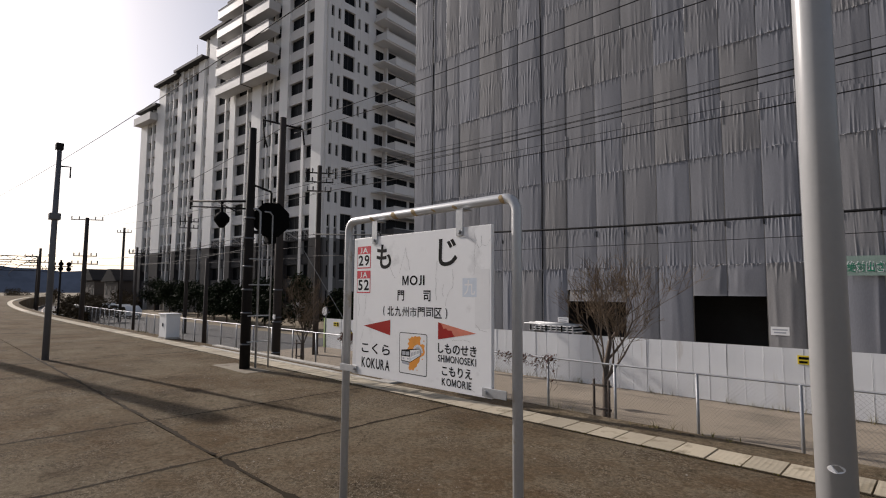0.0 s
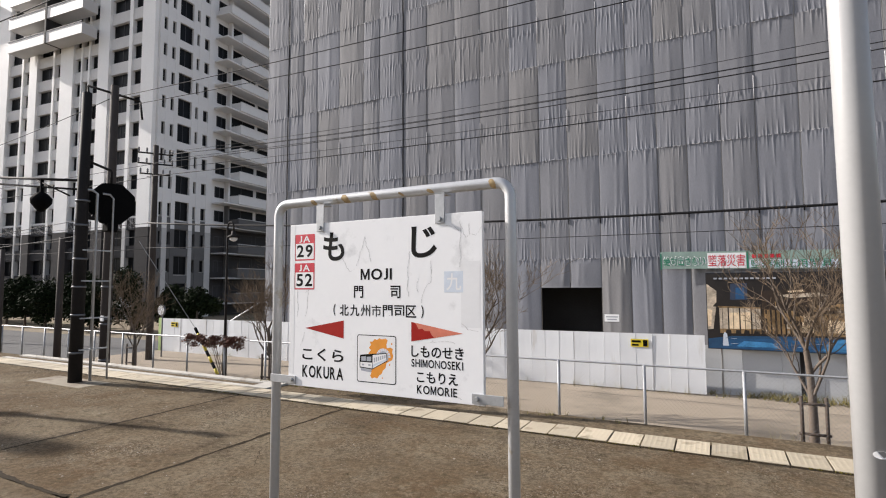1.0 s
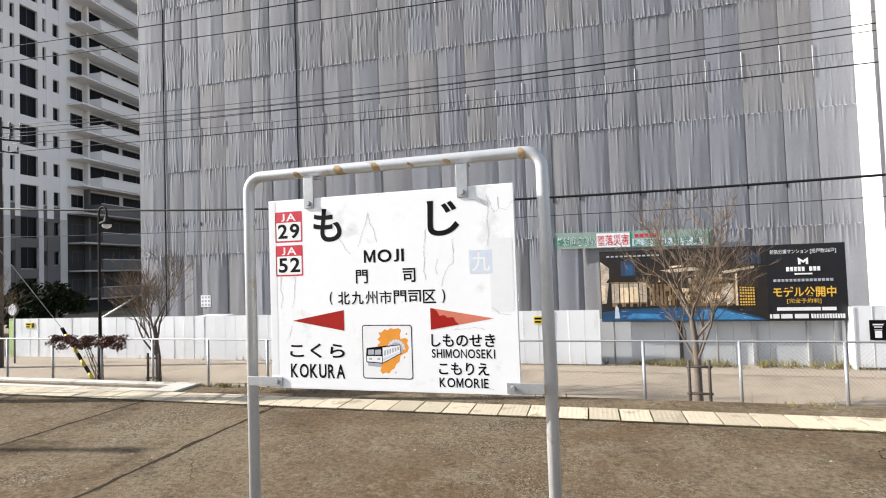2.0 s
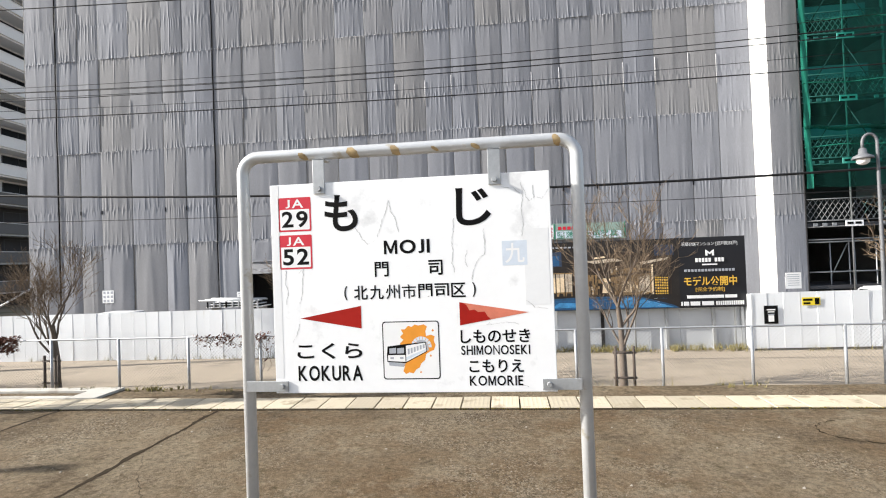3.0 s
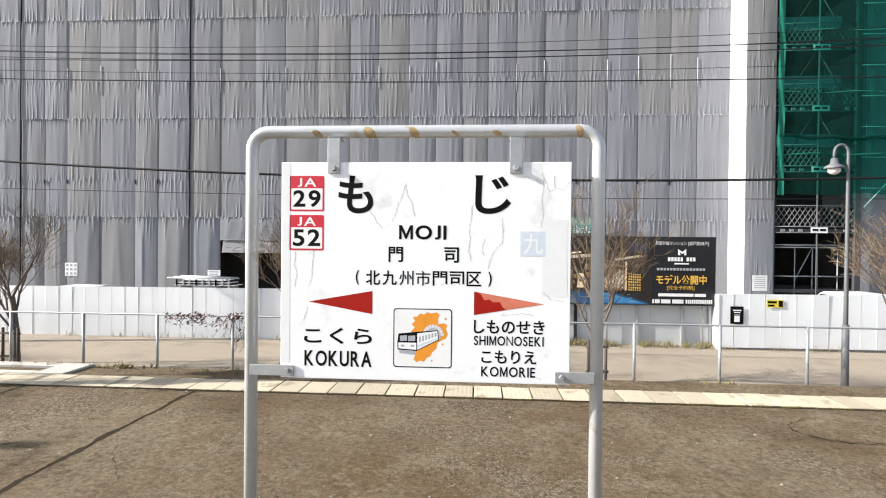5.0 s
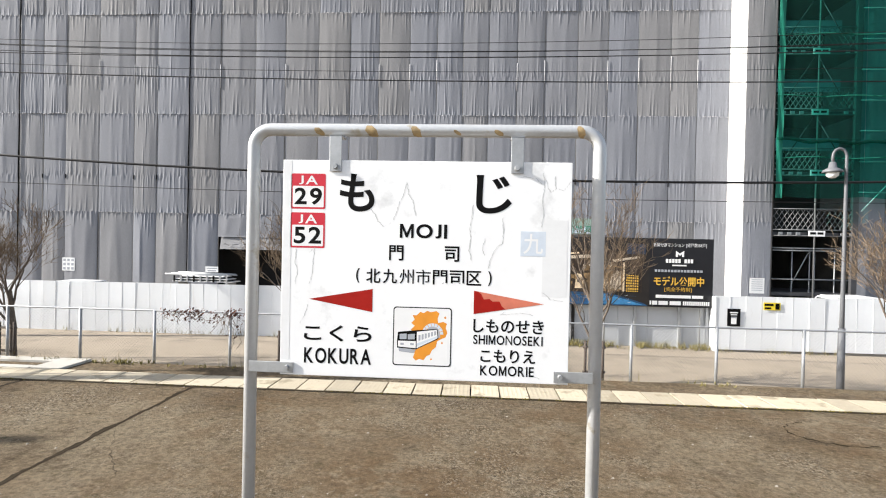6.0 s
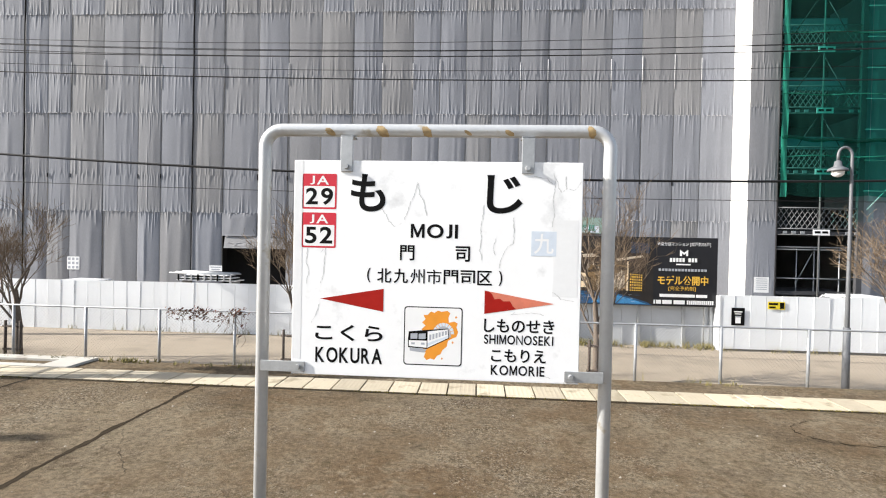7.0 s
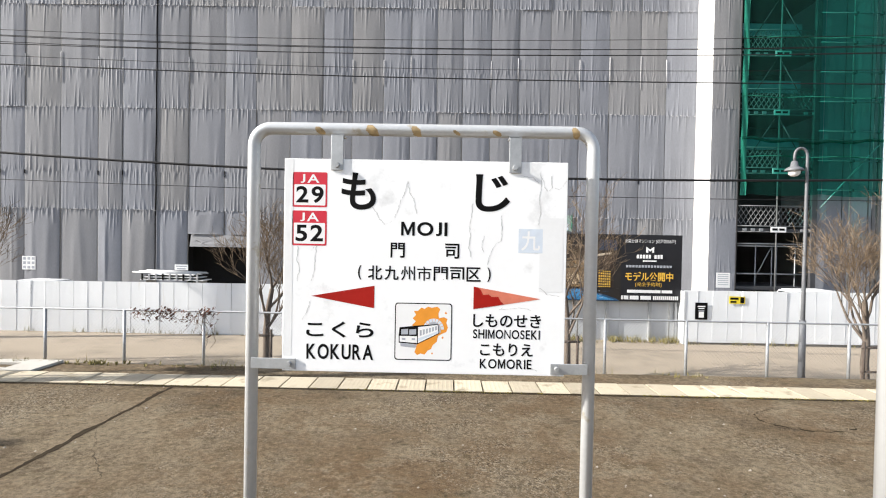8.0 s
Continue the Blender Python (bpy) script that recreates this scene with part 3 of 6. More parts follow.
# return face that looks towards the sun, and the stair bay that stands forward of it
BAY_Y = 22.2
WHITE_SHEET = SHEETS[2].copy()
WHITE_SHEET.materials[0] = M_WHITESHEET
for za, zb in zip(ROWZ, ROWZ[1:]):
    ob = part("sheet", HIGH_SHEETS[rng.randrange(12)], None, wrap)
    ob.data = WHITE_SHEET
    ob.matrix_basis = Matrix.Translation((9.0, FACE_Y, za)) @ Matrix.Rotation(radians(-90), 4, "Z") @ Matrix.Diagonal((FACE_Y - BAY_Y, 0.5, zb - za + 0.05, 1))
    ob = part("sheet", HIGH_SHEETS[rng.randrange(12)], None, wrap)
    ob.data = SHEETS[rng.randrange(12)]
    ob.location, ob.scale = (9.01, BAY_Y, za - 0.03), (1.17, 0.8, zb - za + 0.05)
    ob = part("sheet", HIGH_SHEETS[rng.randrange(12)], None, wrap)
    ob.location, ob.scale = (13.55, BAY_Y + 0.25, za - 0.03), (1.2, 0.6, zb - za + 0.05)
    ob = part("sheet", HIGH_SHEETS[rng.randrange(12)], None, wrap)
    ob.location, ob.scale = (14.78, BAY_Y + 0.25, za - 0.03), (1.25, 0.6, zb - za + 0.05)
    # the side turned to the apartment block
    for k in range(8):
        ob = part("sheet", HIGH_SHEETS[rng.randrange(12)], None, wrap)
        ob.matrix_basis = Matrix.Translation((-25.7, FACE_Y + 1.6 * (k + 1), za)) @ Matrix.Rotation(radians(-90), 4, "Z") @ Matrix.Diagonal((1.58, 0.8, zb - za + 0.05, 1))
# uprights that show between the sheets, and the dark seam ropes
for i, x in enumerate(COLS):
    bm = bmesh.new()
    bm_tube(bm, [(x, FACE_Y + 0.03, 1.6 if i in (9, 13) else -1.87), (x, FACE_Y + 0.03, 44.5)], 0.0245, 8)
    part("upright", bm, M_SCAFF, wrap)
for x in (-23.95, -15.52):
    bm = bmesh.new()
    bm_tube(bm, [(x + 0.012 * math.sin(z * 2.1), FACE_Y - 0.035, z) for z in np.linspace(-1.5, 44, 60)], 0.028, 6)
    part("seam_rope", bm, M_BLACK, wrap, "black seam between two sheet runs")
for z in ROWZ[1:-1]:
    bm = bmesh.new()
    bm_tube(bm, [(-25.7, FACE_Y + 0.06, z), (9.0, FACE_Y + 0.06, z)], 0.0245, 8)
    part("ledger", bm, M_SCAFF, wrap)
# pale pole sleeves that show through the lacing half way up each sheet, black ones low down
for z, hh in ((4.38, 0.14), (9.25, 0.72), (13.9, 0.72), (18.6, 0.7)):
    for i, x in enumerate(COLS[1:-1]):
        if rng.random() < 0.82:
            h1, h2 = hh * rng.uniform(0.6, 1.1), hh * rng.uniform(0.5, 1.1)
            bm = bmesh.new()
            bm_tube(bm, [(x, FACE_Y - 0.02, z - h1), (x, FACE_Y - 0.02, z + h2)], 0.012 if z > 5 else 0.022, 6)
            part("pole_sleeve", bm, M_HEM if z > 5 else M_BLACK, wrap)
# looped cord that laces one row of sheets to the next
for z in ROWZ[1:6]:
    bm = bmesh.new()
    x = -25.6
    while x < 8.9:
        w = rng.uniform(0.05, 0.13)
        if rng.random() < 0.5:
            zz = z - 0.02 + rng.uniform(-0.02, 0.02)
            bm_tube(bm, [(x, FACE_Y - 0.045, zz), (x + w * 0.5, FACE_Y - 0.06, zz - 0.03), (x + w, FACE_Y - 0.045, zz)], 0.0065, 4, False)
        x += w + rng.uniform(0.03, 0.12)
    tagged(part("lacing_cord", bm, M_HEM, wrap, "pale lacing cord"), kind="stuff")

body = thing("building", "tall concrete building hidden behind grey scaffold sheets", "building", kind="structure")
part("floor_stack", bm_box(bmesh.new(), -24.9, 16.5, 25.0, 37.0, 3.4, 44.0), M_BODY, body)
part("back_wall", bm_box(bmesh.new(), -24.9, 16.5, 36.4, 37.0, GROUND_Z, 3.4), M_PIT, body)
part("side_wall", bm_box(bmesh.new(), -25.3, -24.9, 23.9, 37.0, GROUND_Z, 44.0), M_BODY, body)
part("side_wall", bm_box(bmesh.new(), 16.5, 16.9, 23.0, 37.0, GROUND_Z, 44.0), M_BODY, body)
part("roof_cover", bm_box(bmesh.new(), -25.7, 16.5, FACE_Y, 37.0, 44.6, 44.9), M_BODY, body)
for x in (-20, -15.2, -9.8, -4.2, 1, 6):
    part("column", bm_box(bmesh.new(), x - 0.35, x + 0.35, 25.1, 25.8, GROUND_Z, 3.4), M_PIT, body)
# Added screen with no real counterpart, it only blackens the openings.
part("inner_screen", bm_box(bmesh.new(), -24.8, 9.0, 26.4, 26.5, GROUND_Z, 3.4), M_PIT, body, "added dark screen standing in for the shade behind the openings")

# ---- the green netted stair bay ----
M_SCAFFMID = mat("worn_scaffold_steel", (0.17, 0.175, 0.18), 0.55, 0.4, vary=0.25, scale=4)
M_BLUEGREY = mat("blue_grey_sheet", (0.30, 0.36, 0.42), 0.7, vary=0.2, scale=2)
M_GREENEDGE = see_through(mat("green_net_fold", (0.004, 0.17, 0.115), 0.7, vary=0.3, scale=1.5, fine=25), 0.2, (0.2, 0.7, 0.5))
bay = thing("netted_bay", "scaffold stair bay hung with green safety net", "scaffold", kind="structure")
N0, N1, NZ = 10.09, 16.1, 3.76
LEVEL = [-0.2 + 2.48 * k for k in range(17)]
for (xa, xb) in ((N0, 13.5), (13.5, N1 - 0.1)):
    for (za, zb) in ((NZ, 6.05), (6.05, 15.0), (15.0, 44.0)):
        bm = bmesh.new()
        nu, nv = 24, 30
        ph = rng.uniform(0, 6)
        g = [[bm.verts.new((xa + (xb - xa) * i / nu,
                            BAY_Y - 0.30 - 0.05 * math.sin(math.pi * i / nu) - 0.02 * math.sin(i * 1.9 + ph + 0.8 * math.sin(j * 0.35)) * (0.4 + 0.6 * abs(j / nv - 0.5) * 2),
                            za + (zb - za) * j / nv - (0.10 * math.sin(math.pi * i / nu) if j == 0 else 0))) for i in range(nu + 1)] for j in range(nv + 1)]
        for a, b in zip(g, g[1:]):
            for k in range(nu):
                bm.faces.new((a[k], a[k + 1], b[k + 1], b[k])).smooth = True
        part("net", bm, M_GREEN, bay, "green woven safety net")
bm = bmesh.new()
bm_tube(bm, [(N0 + (N1 - N0) * t, BAY_Y - 0.36 - 0.03 * math.sin(t * 19), 6.05 - 0.12 * math.sin(math.pi * t) + 0.04 * math.sin(t * 23)) for t in np.linspace(0, 1, 40)], 0.07, 7)
part("net_roll", bm, M_GREEN, bay, "gathered edge of the green net")
for x in (N0 + 0.08, 11.85, 13.5, 14.9, N1):
    bm = bmesh.new()
    bm_tube(bm, [(x, BAY_Y, GROUND_Z), (x, BAY_Y, 44)], 0.03, 8)
    part("upright", bm, M_SCAFF if x > 10.5 else M_SCAFFDARK, bay)


def diamond_mesh(x0, x1, z0, z1, y, step, r):
    """Expanded metal: crossing diagonal bars."""
    bm = bmesh.new()
    w, h = x1 - x0, z1 - z0
    slope = 1.5
    for sgn in (1, -1):
        c = -h / slope
        while c < w:
            xa, za, xb, zb = c, 0.0, c + h / slope, h
            if xa < 0:
                za, xa = -xa * slope, 0
            if xb > w:
                zb, xb = zb - (xb - w) * slope, w
            if xb - xa > 0.01:
                if sgn > 0:
                    bm_tube(bm, [(x0 + xa, y, z0 + za), (x0 + xb, y, z0 + zb)], r, 4, False)
                else:
                    bm_tube(bm, [(x1 - xa, y, z0 + za), (x1 - xb, y, z0 + zb)], r, 4, False)
            c += step
    return bm


for k, z in enumerate(LEVEL[:13]):
    part("deck", bm_box(bmesh.new(), N0 + 0.1, 13.5, BAY_Y + 0.1, 24.9, z - 0.12, z + 0.02), M_SCAFFDARK, bay)
    if k:
        part("guard_mesh", diamond_mesh(N0 + 0.15, 13.45, z + 0.15, z + 0.95, BAY_Y + 0.06, 0.21, 0.012), M_SCAFFMID, bay)
        bm = bmesh.new()
        for dz in (-0.12, 0.12, 0.98):
            bm_tube(bm, [(N0 + 0.1, BAY_Y + 0.03, z + dz), (13.5, BAY_Y + 0.03, z + dz)], 0.024, 6)
        part("guard_rail", bm, M_SCAFFMID, bay)
        bm = bm_box(bmesh.new(), 11.60, 12.25, BAY_Y - 0.04, BAY_Y - 0.02, z - 0.14, z + 0.09, 0.004)
        plate = part("notice_plate", bm, M_WHITEINK, bay, "small white notice plate")
        for q in (11.66, 11.95):
            part("lettering_bar", bm_box(bmesh.new(), q, q + 0.22, BAY_Y - 0.048, BAY_Y - 0.042, z - 0.06, z + 0.03), M_INK, plate)
        for q in range(9):
            if not 3 <= q <= 6:
                xx = N0 + 0.35 + q * 0.35
                part("bracket", bm_box(bmesh.new(), xx, xx + 0.16, BAY_Y, BAY_Y + 0.03, z - 0.09, z + 0.02), M_SCAFF, bay)
# The bay's back wall takes the same colour, its shade painted in.
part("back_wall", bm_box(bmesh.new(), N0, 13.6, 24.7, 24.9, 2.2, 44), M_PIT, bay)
for z in LEVEL[2:8]:
    part("hand_sheet", bm_box(bmesh.new(), N0 + 0.2, 13.2, BAY_Y + 0.75, BAY_Y + 0.77, z + 1.02, z + 1.55), M_BLUEGREY, bay, "blue-grey sheet along the scaffold landing")
    for xa, xb in ((N0 + 0.3, 11.8), (13.2, 11.9)):
        bm = bmesh.new()
        bm_tube(bm, [(xa, BAY_Y + 0.15, z + 0.1), (xb, BAY_Y + 0.15, z + 2.3)], 0.02, 6)
        part("brace", bm, M_SCAFFDARK, bay)
    bm = bmesh.new()
    bm_tube(bm, [(N0 + (N1 - N0) * t, BAY_Y - 0.33 - 0.03 * math.sin(t * 17 + z), z + 0.55 + 0.03 * math.sin(t * 13 + z)) for t in np.linspace(0, 1, 30)], 0.022, 5)
    part("net_hem", bm, M_GREENEDGE, bay, "bright green net hem")
bm = bmesh.new()
for z in (1.55, 1.65, 0.35):
    bm_tube(bm, [(N0 + 0.1, BAY_Y + 0.3, z), (13.5, BAY_Y + 0.3, z)], 0.03, 6)
for x in (11.2, 11.9, 12.1, 12.9):
    bm_tube(bm, [(x, BAY_Y + 0.35, -1.85), (x, BAY_Y + 0.35, 1.65)], 0.024, 6)
bm_tube(bm, [(11.2, BAY_Y + 0.4, 0.1), (11.95, BAY_Y + 0.4, 1.6)], 0.02, 6)
part("gate_frame", bm, M_SCAFF, bay, "grey pipe gate in the dark opening")
for k in range(14):
    z = NZ + 0.2 + 1.24 * k
    bm = bmesh.new()
    bm_tube(bm, [(13.45, BAY_Y - 0.12, z), (N1, BAY_Y - 0.12, z)], 0.024, 6)
    part("ledger", bm, M_SCAFF, bay)
    for x in (14.9, N1 - 0.12):
        part("coupler", bm_box(bmesh.new(), x - 0.05, x + 0.05, BAY_Y - 0.17, BAY_Y - 0.02, z - 0.06, z + 0.06, 0.01), M_SCAFFDARK, bay)
for x in (15.6, 15.95):
    bm = bmesh.new()
    bm_tube(bm, [(x, BAY_Y - 0.1, GROUND_Z), (x, BAY_Y - 0.1, 30)], 0.024, 6)
    part("upright", bm, M_SCAFFDARK, bay)
bm = bmesh.new()
g = [[bm.verts.new((N0 - 0.02 + 0.24 * i / 4 + 0.008 * math.sin(j * 1.9), BAY_Y - 0.36 - 0.03 * math.sin(i * 1.7 + j), NZ - 0.1 + 26 * j / 60)) for i in range(5)] for j in range(61)]
for a, b in zip(g, g[1:]):
    for k in range(4):
        bm.faces.new((a[k], a[k + 1], b[k + 1], b[k])).smooth = True
part("net_edge", bm, M_GREENEDGE, bay, "folded bright green edge of the net")
part("dark_post", bm_box(bmesh.new(), 13.3, 13.52, BAY_Y - 0.05, BAY_Y + 0.1, GROUND_Z, 30), M_SCAFFDARK, bay)
bm = bmesh.new()
bm_tube(bm, [(13.6, BAY_Y - 0.1, 3.2), (16.0, BAY_Y - 0.1, 5.9)], 0.03, 6)
part("brace", bm, M_SCAFF, bay)


# ---- station name sign ----
sign = thing("station_sign", "white enamel station name board hung in a grey pipe frame", "sign", (-2.14, 2.02, 0))


def spart(name, bm, material, parent=None, label=""):
    ob = part(name, bm, material, parent or sign, label)
    if parent is None:
        ob.matrix_parent_inverse = Matrix.Translation((2.14, -2.02, 0))
    return ob


PX0, PX1, PZ, PR = -2.835, -1.472, 1.957, 0.025
pts = [(PX0, 2.02, -0.25), (PX0, 2.02, PZ - 0.07)]
pts += [(PX0 + 0.07 - 0.07 * math.cos(a), 2.02, PZ - 0.07 + 0.07 * math.sin(a)) for a in np.linspace(0.2, math.pi / 2, 7)]
pts += [(PX1 - 0.07 + 0.07 * math.sin(a), 2.02, PZ - 0.07 + 0.07 * math.cos(a)) for a in np.linspace(0, math.pi / 2 - 0.2, 7)]
pts += [(PX1, 2.02, PZ - 0.07), (PX1, 2.02, -0.25)]
spart("pipe_frame", bm_tube(bmesh.new(), pts, PR, 20), M_PIPE, label="grey painted pipe frame with rust spots")
BX0, BX1, BZ0, BZ1, BY = -2.694, -1.583, 0.992, 1.829, 1.965
board = spart("board", bm_box(bmesh.new(), BX0, BX1, BY, BY + 0.022, BZ0, BZ1, 0.002), M_BOARD, label="white enamel name board with peeling film")
for x in (-2.487, -1.790):
    hg = spart("hanger", bm_box(bmesh.new(), x - 0.024, x + 0.024, BY - 0.006, BY - 0.001, 1.785, 1.925, 0.0015), M_GALV, label="flat steel hanger strap")
    bm = bmesh.new()
    bm_box(bm, x - 0.024, x + 0.024, BY - 0.006, 2.03, 1.921, 1.926)
    part("strap_top", bm, M_GALV, hg)
    bm = bmesh.new()
    bmesh.ops.create_cone(bm, cap_ends=True, segments=12, radius1=0.011, radius2=0.009, depth=0.012,
                          matrix=Matrix.Translation((x, BY - 0.011, 1.805)) @ Matrix.Rotation(radians(90), 4, "X"))
    part("bolt", bm, M_GALV, hg)
for xa, xb, bx in ((PX0 + 0.02, BX0 + 0.055, BX0 + 0.03), (BX1 - 0.055, PX1 - 0.02, BX1 - 0.03)):
    br = spart("side_bracket", bm_box(bmesh.new(), xa, xb, BY - 0.007, BY - 0.001, 1.000, 1.042, 0.0015), M_GALV, label="flat steel side bracket")
    bm = bmesh.new()
    bmesh.ops.create_cone(bm, cap_ends=True, segments=12, radius1=0.010, radius2=0.008, depth=0.012,
                          matrix=Matrix.Translation((bx, BY - 0.011, 1.022)) @ Matrix.Rotation(radians(90), 4, "X"))
    part("bolt", bm, M_GALV, br)
FY = BY - 0.0003


def letters(body, cx, cz, w, h, material=None, bold=0.02, depth=0.0003, y=FY):
    lettering(body, material or M_INK, cx, cz, w, h, y, depth, bold, board)


def plate(name, x0, x1, z0, z1, material, d=0.0002, label="", parent=None):
    bm = bmesh.new()
    bm_poly(bm, [(x0, z0), (x1, z0), (x1, z1), (x0, z1)], FY - d, FY + 0.0001)
    return part(name, bm, material, parent or board, label)


def round_rect(x0, x1, z0, z1, r, n=6):
    out = []
    for cx, cz, a0 in ((x1 - r, z0 + r, -90), (x1 - r, z1 - r, 0), (x0 + r, z1 - r, 90), (x0 + r, z0 + r, 180)):
        out += [(cx + r * math.cos(radians(a0 + 90 * k / n)), cz + r * math.sin(radians(a0 + 90 * k / n))) for k in range(n + 1)]
    return out


for cz, digits in ((1.708, "29"), (1.557, "52")):
    cx = -2.593
    p = part("route_mark", bm_poly(bmesh.new(), round_rect(cx - 0.068, cx + 0.068, cz - 0.069, cz + 0.068, 0.006), FY - 0.00015, FY + 0.0001), M_CRIMSON, board, "crimson route number mark")
    part("number_field", bm_poly(bmesh.new(), round_rect(cx - 0.0615, cx + 0.0615, cz - 0.062, cz + 0.020, 0.004), FY - 0.00027, FY - 0.00012), M_WHITEINK, p)
    lettering("JA", M_WHITEINK, cx, cz + 0.043, 0.074, 0.034, FY, 0.0004, 0.016, p)
    lettering(digits, M_INK, cx, cz - 0.020, 0.108, 0.066, FY, 0.00045, 0.024, p)
letters("も", -2.401, 1.705, 0.136, 0.146, bold=0.022)
letters("じ", -1.875, 1.706, 0.136, 0.146, bold=0.022)
letters("MOJI", -2.141, 1.561, 0.182, 0.054, bold=0.026)
letters("門", -2.244, 1.476, 0.056, 0.059, bold=0.018)
letters("司", -2.030, 1.476, 0.056, 0.059, bold=0.018)
for i, ch in enumerate("北九州市門司区"):
    letters(ch, -2.3315 + i * 0.0645, 1.386, 0.056, 0.056, bold=0.006 if ch in "市州" else 0.016)
letters("(", -2.392, 1.386, 0.014, 0.056)
letters(")", -1.884, 1.386, 0.014, 0.056)
letters("こくら", -2.467, 1.159, 0.266, 0.064, bold=0.02)
letters("KOKURA", -2.466, 1.071, 0.264, 0.060, bold=0.022)
letters("しものせき", -1.810, 1.206, 0.266, 0.052, bold=0.02)
letters("SHIMONOSEKI", -1.811, 1.153, 0.262, 0.036, bold=0.018)
letters("こもりえ", -1.810, 1.092, 0.207, 0.050, bold=0.02)
letters("KOMORIE", -1.812, 1.036, 0.203, 0.038, bold=0.018)
plate("crest_field", -1.771, -1.677, 1.474, 1.568, M_BLUEINK, label="faded pale blue square mark")
letters("九", -1.724, 1.521, 0.074, 0.076, M_WHITEINK, 0.012)
part("arrow", bm_poly(bmesh.new(), [(-2.583, 1.290), (-2.333, 1.2455), (-2.333, 1.3345)], FY - 0.00024, FY + 0.0001), M_RED, board, "dark red direction arrow")
ar = part("arrow", bm_poly(bmesh.new(), [(-1.943, 1.2495), (-1.679, 1.294), (-1.943, 1.3385)], FY - 0.00024, FY + 0.0001), M_PALERED, board, "red direction arrow, its tip faded")
part("arrow_root", bm_poly(bmesh.new(), [(-1.943, 1.2495), (-1.905, 1.256), (-1.845, 1.266), (-1.822, 1.270), (-1.836, 1.282), (-1.846, 1.300), (-1.872, 1.299), (-1.884, 1.309),
                                         (-1.905, 1.306), (-1.915, 1.326), (-1.927, 1.3355), (-1.943, 1.3385)], FY - 0.00039, FY - 0.00021), M_RED, ar)
# the picture mark: a train before an orange land shape in a round-cornered frame
ic = part("picture_mark", bm_poly(bmesh.new(), round_rect(-2.2505, -2.0255, 1.044, 1.270, 0.012), FY - 0.00015, FY + 0.0001), M_INK, board, "square train picture with a black outline")
part("picture_field", bm_poly(bmesh.new(), round_rect(-2.2465, -2.0295, 1.048, 1.266, 0.010), FY - 0.00027, FY - 0.00012), M_WHITEINK, ic)
def ic_at(*pts):
    """Places in the picture mark, from its corner, 0 to 1 across and up."""
    return [(-2.2505 + 0.225 * u, 1.044 + 0.226 * v) for u, v in pts]


part("land_shape", bm_poly(bmesh.new(), ic_at((0.40, 0.09), (0.46, 0.12), (0.53, 0.10), (0.58, 0.17), (0.64, 0.20), (0.67, 0.27), (0.74, 0.33), (0.76, 0.43), (0.83, 0.47), (0.90, 0.50), (0.93, 0.58),
                                              (0.90, 0.66), (0.92, 0.73), (0.86, 0.76), (0.77, 0.74), (0.76, 0.82), (0.79, 0.90), (0.74, 0.94), (0.64, 0.92), (0.58, 0.94), (0.52, 0.90), (0.46, 0.92),
                                              (0.40, 0.86), (0.33, 0.86), (0.37, 0.79), (0.31, 0.73), (0.37, 0.68), (0.30, 0.61), (0.40, 0.55), (0.46, 0.40), (0.38, 0.30), (0.31, 0.27), (0.38, 0.22), (0.35, 0.14)),
                           FY - 0.00039, FY - 0.00024), M_ORANGE, ic, "orange land shape")
for k, (u, v, q) in enumerate(((0.89, 0.83, 0.022), (0.84, 0.40, 0.02), (0.66, 0.12, 0.018))):
    part("islet", bm_poly(bmesh.new(), ic_at((u - q, v), (u, v - q), (u + q, v), (u, v + q * 1.3)), FY - 0.00039, FY - 0.00024), M_ORANGE, ic)
# the tunnel mouth: a ring of pale stones over an ink-dark opening
part("tunnel_mouth", bm_poly(bmesh.new(), ic_at((0.56, 0.50), (0.57, 0.60), (0.62, 0.67), (0.69, 0.69), (0.76, 0.66), (0.80, 0.59), (0.81, 0.49)), FY - 0.00045, FY - 0.00036), M_GREYINK, ic)
for k in range(9):
    a0, a1 = math.pi * (k + 0.08) / 9, math.pi * (k + 0.92) / 9
    part("arch_stone", bm_poly(bmesh.new(), ic_at(*[(0.68 + q * math.cos(a), 0.54 + q * 1.05 * math.sin(a)) for q, a in ((0.13, a0), (0.185, a0), (0.185, a1), (0.13, a1))]), FY - 0.00051, FY - 0.00040), M_BLUEINK, ic)
tr = part("train", bm_poly(bmesh.new(), ic_at((0.075, 0.30), (0.07, 0.42), (0.085, 0.57), (0.34, 0.60), (0.76, 0.64), (0.78, 0.47), (0.40, 0.28)), FY - 0.00060, FY - 0.00046), M_INK, ic, "pale grey train with an ink outline")
part("car_side", bm_poly(bmesh.new(), ic_at((0.41, 0.30), (0.41, 0.58), (0.75, 0.625), (0.765, 0.48)), FY - 0.00070, FY - 0.00056), M_WHITEINK, tr)
part("side_band", bm_poly(bmesh.new(), ic_at((0.41, 0.33), (0.41, 0.38), (0.765, 0.52), (0.765, 0.49)), FY - 0.00080, FY - 0.00066), M_BLUEINK, tr)
part("train_front", bm_poly(bmesh.new(), ic_at((0.09, 0.32), (0.088, 0.42), (0.395, 0.42), (0.395, 0.30)), FY - 0.00070, FY - 0.00056), M_WHITEINK, tr)
for ua, ub in ((0.115, 0.235), (0.255, 0.375)):
    part("cab_window", bm_poly(bmesh.new(), ic_at((ua, 0.445), (ub, 0.450), (ub, 0.545), (ua, 0.535)), FY - 0.00070, FY - 0.00056), M_GREYINK, tr)
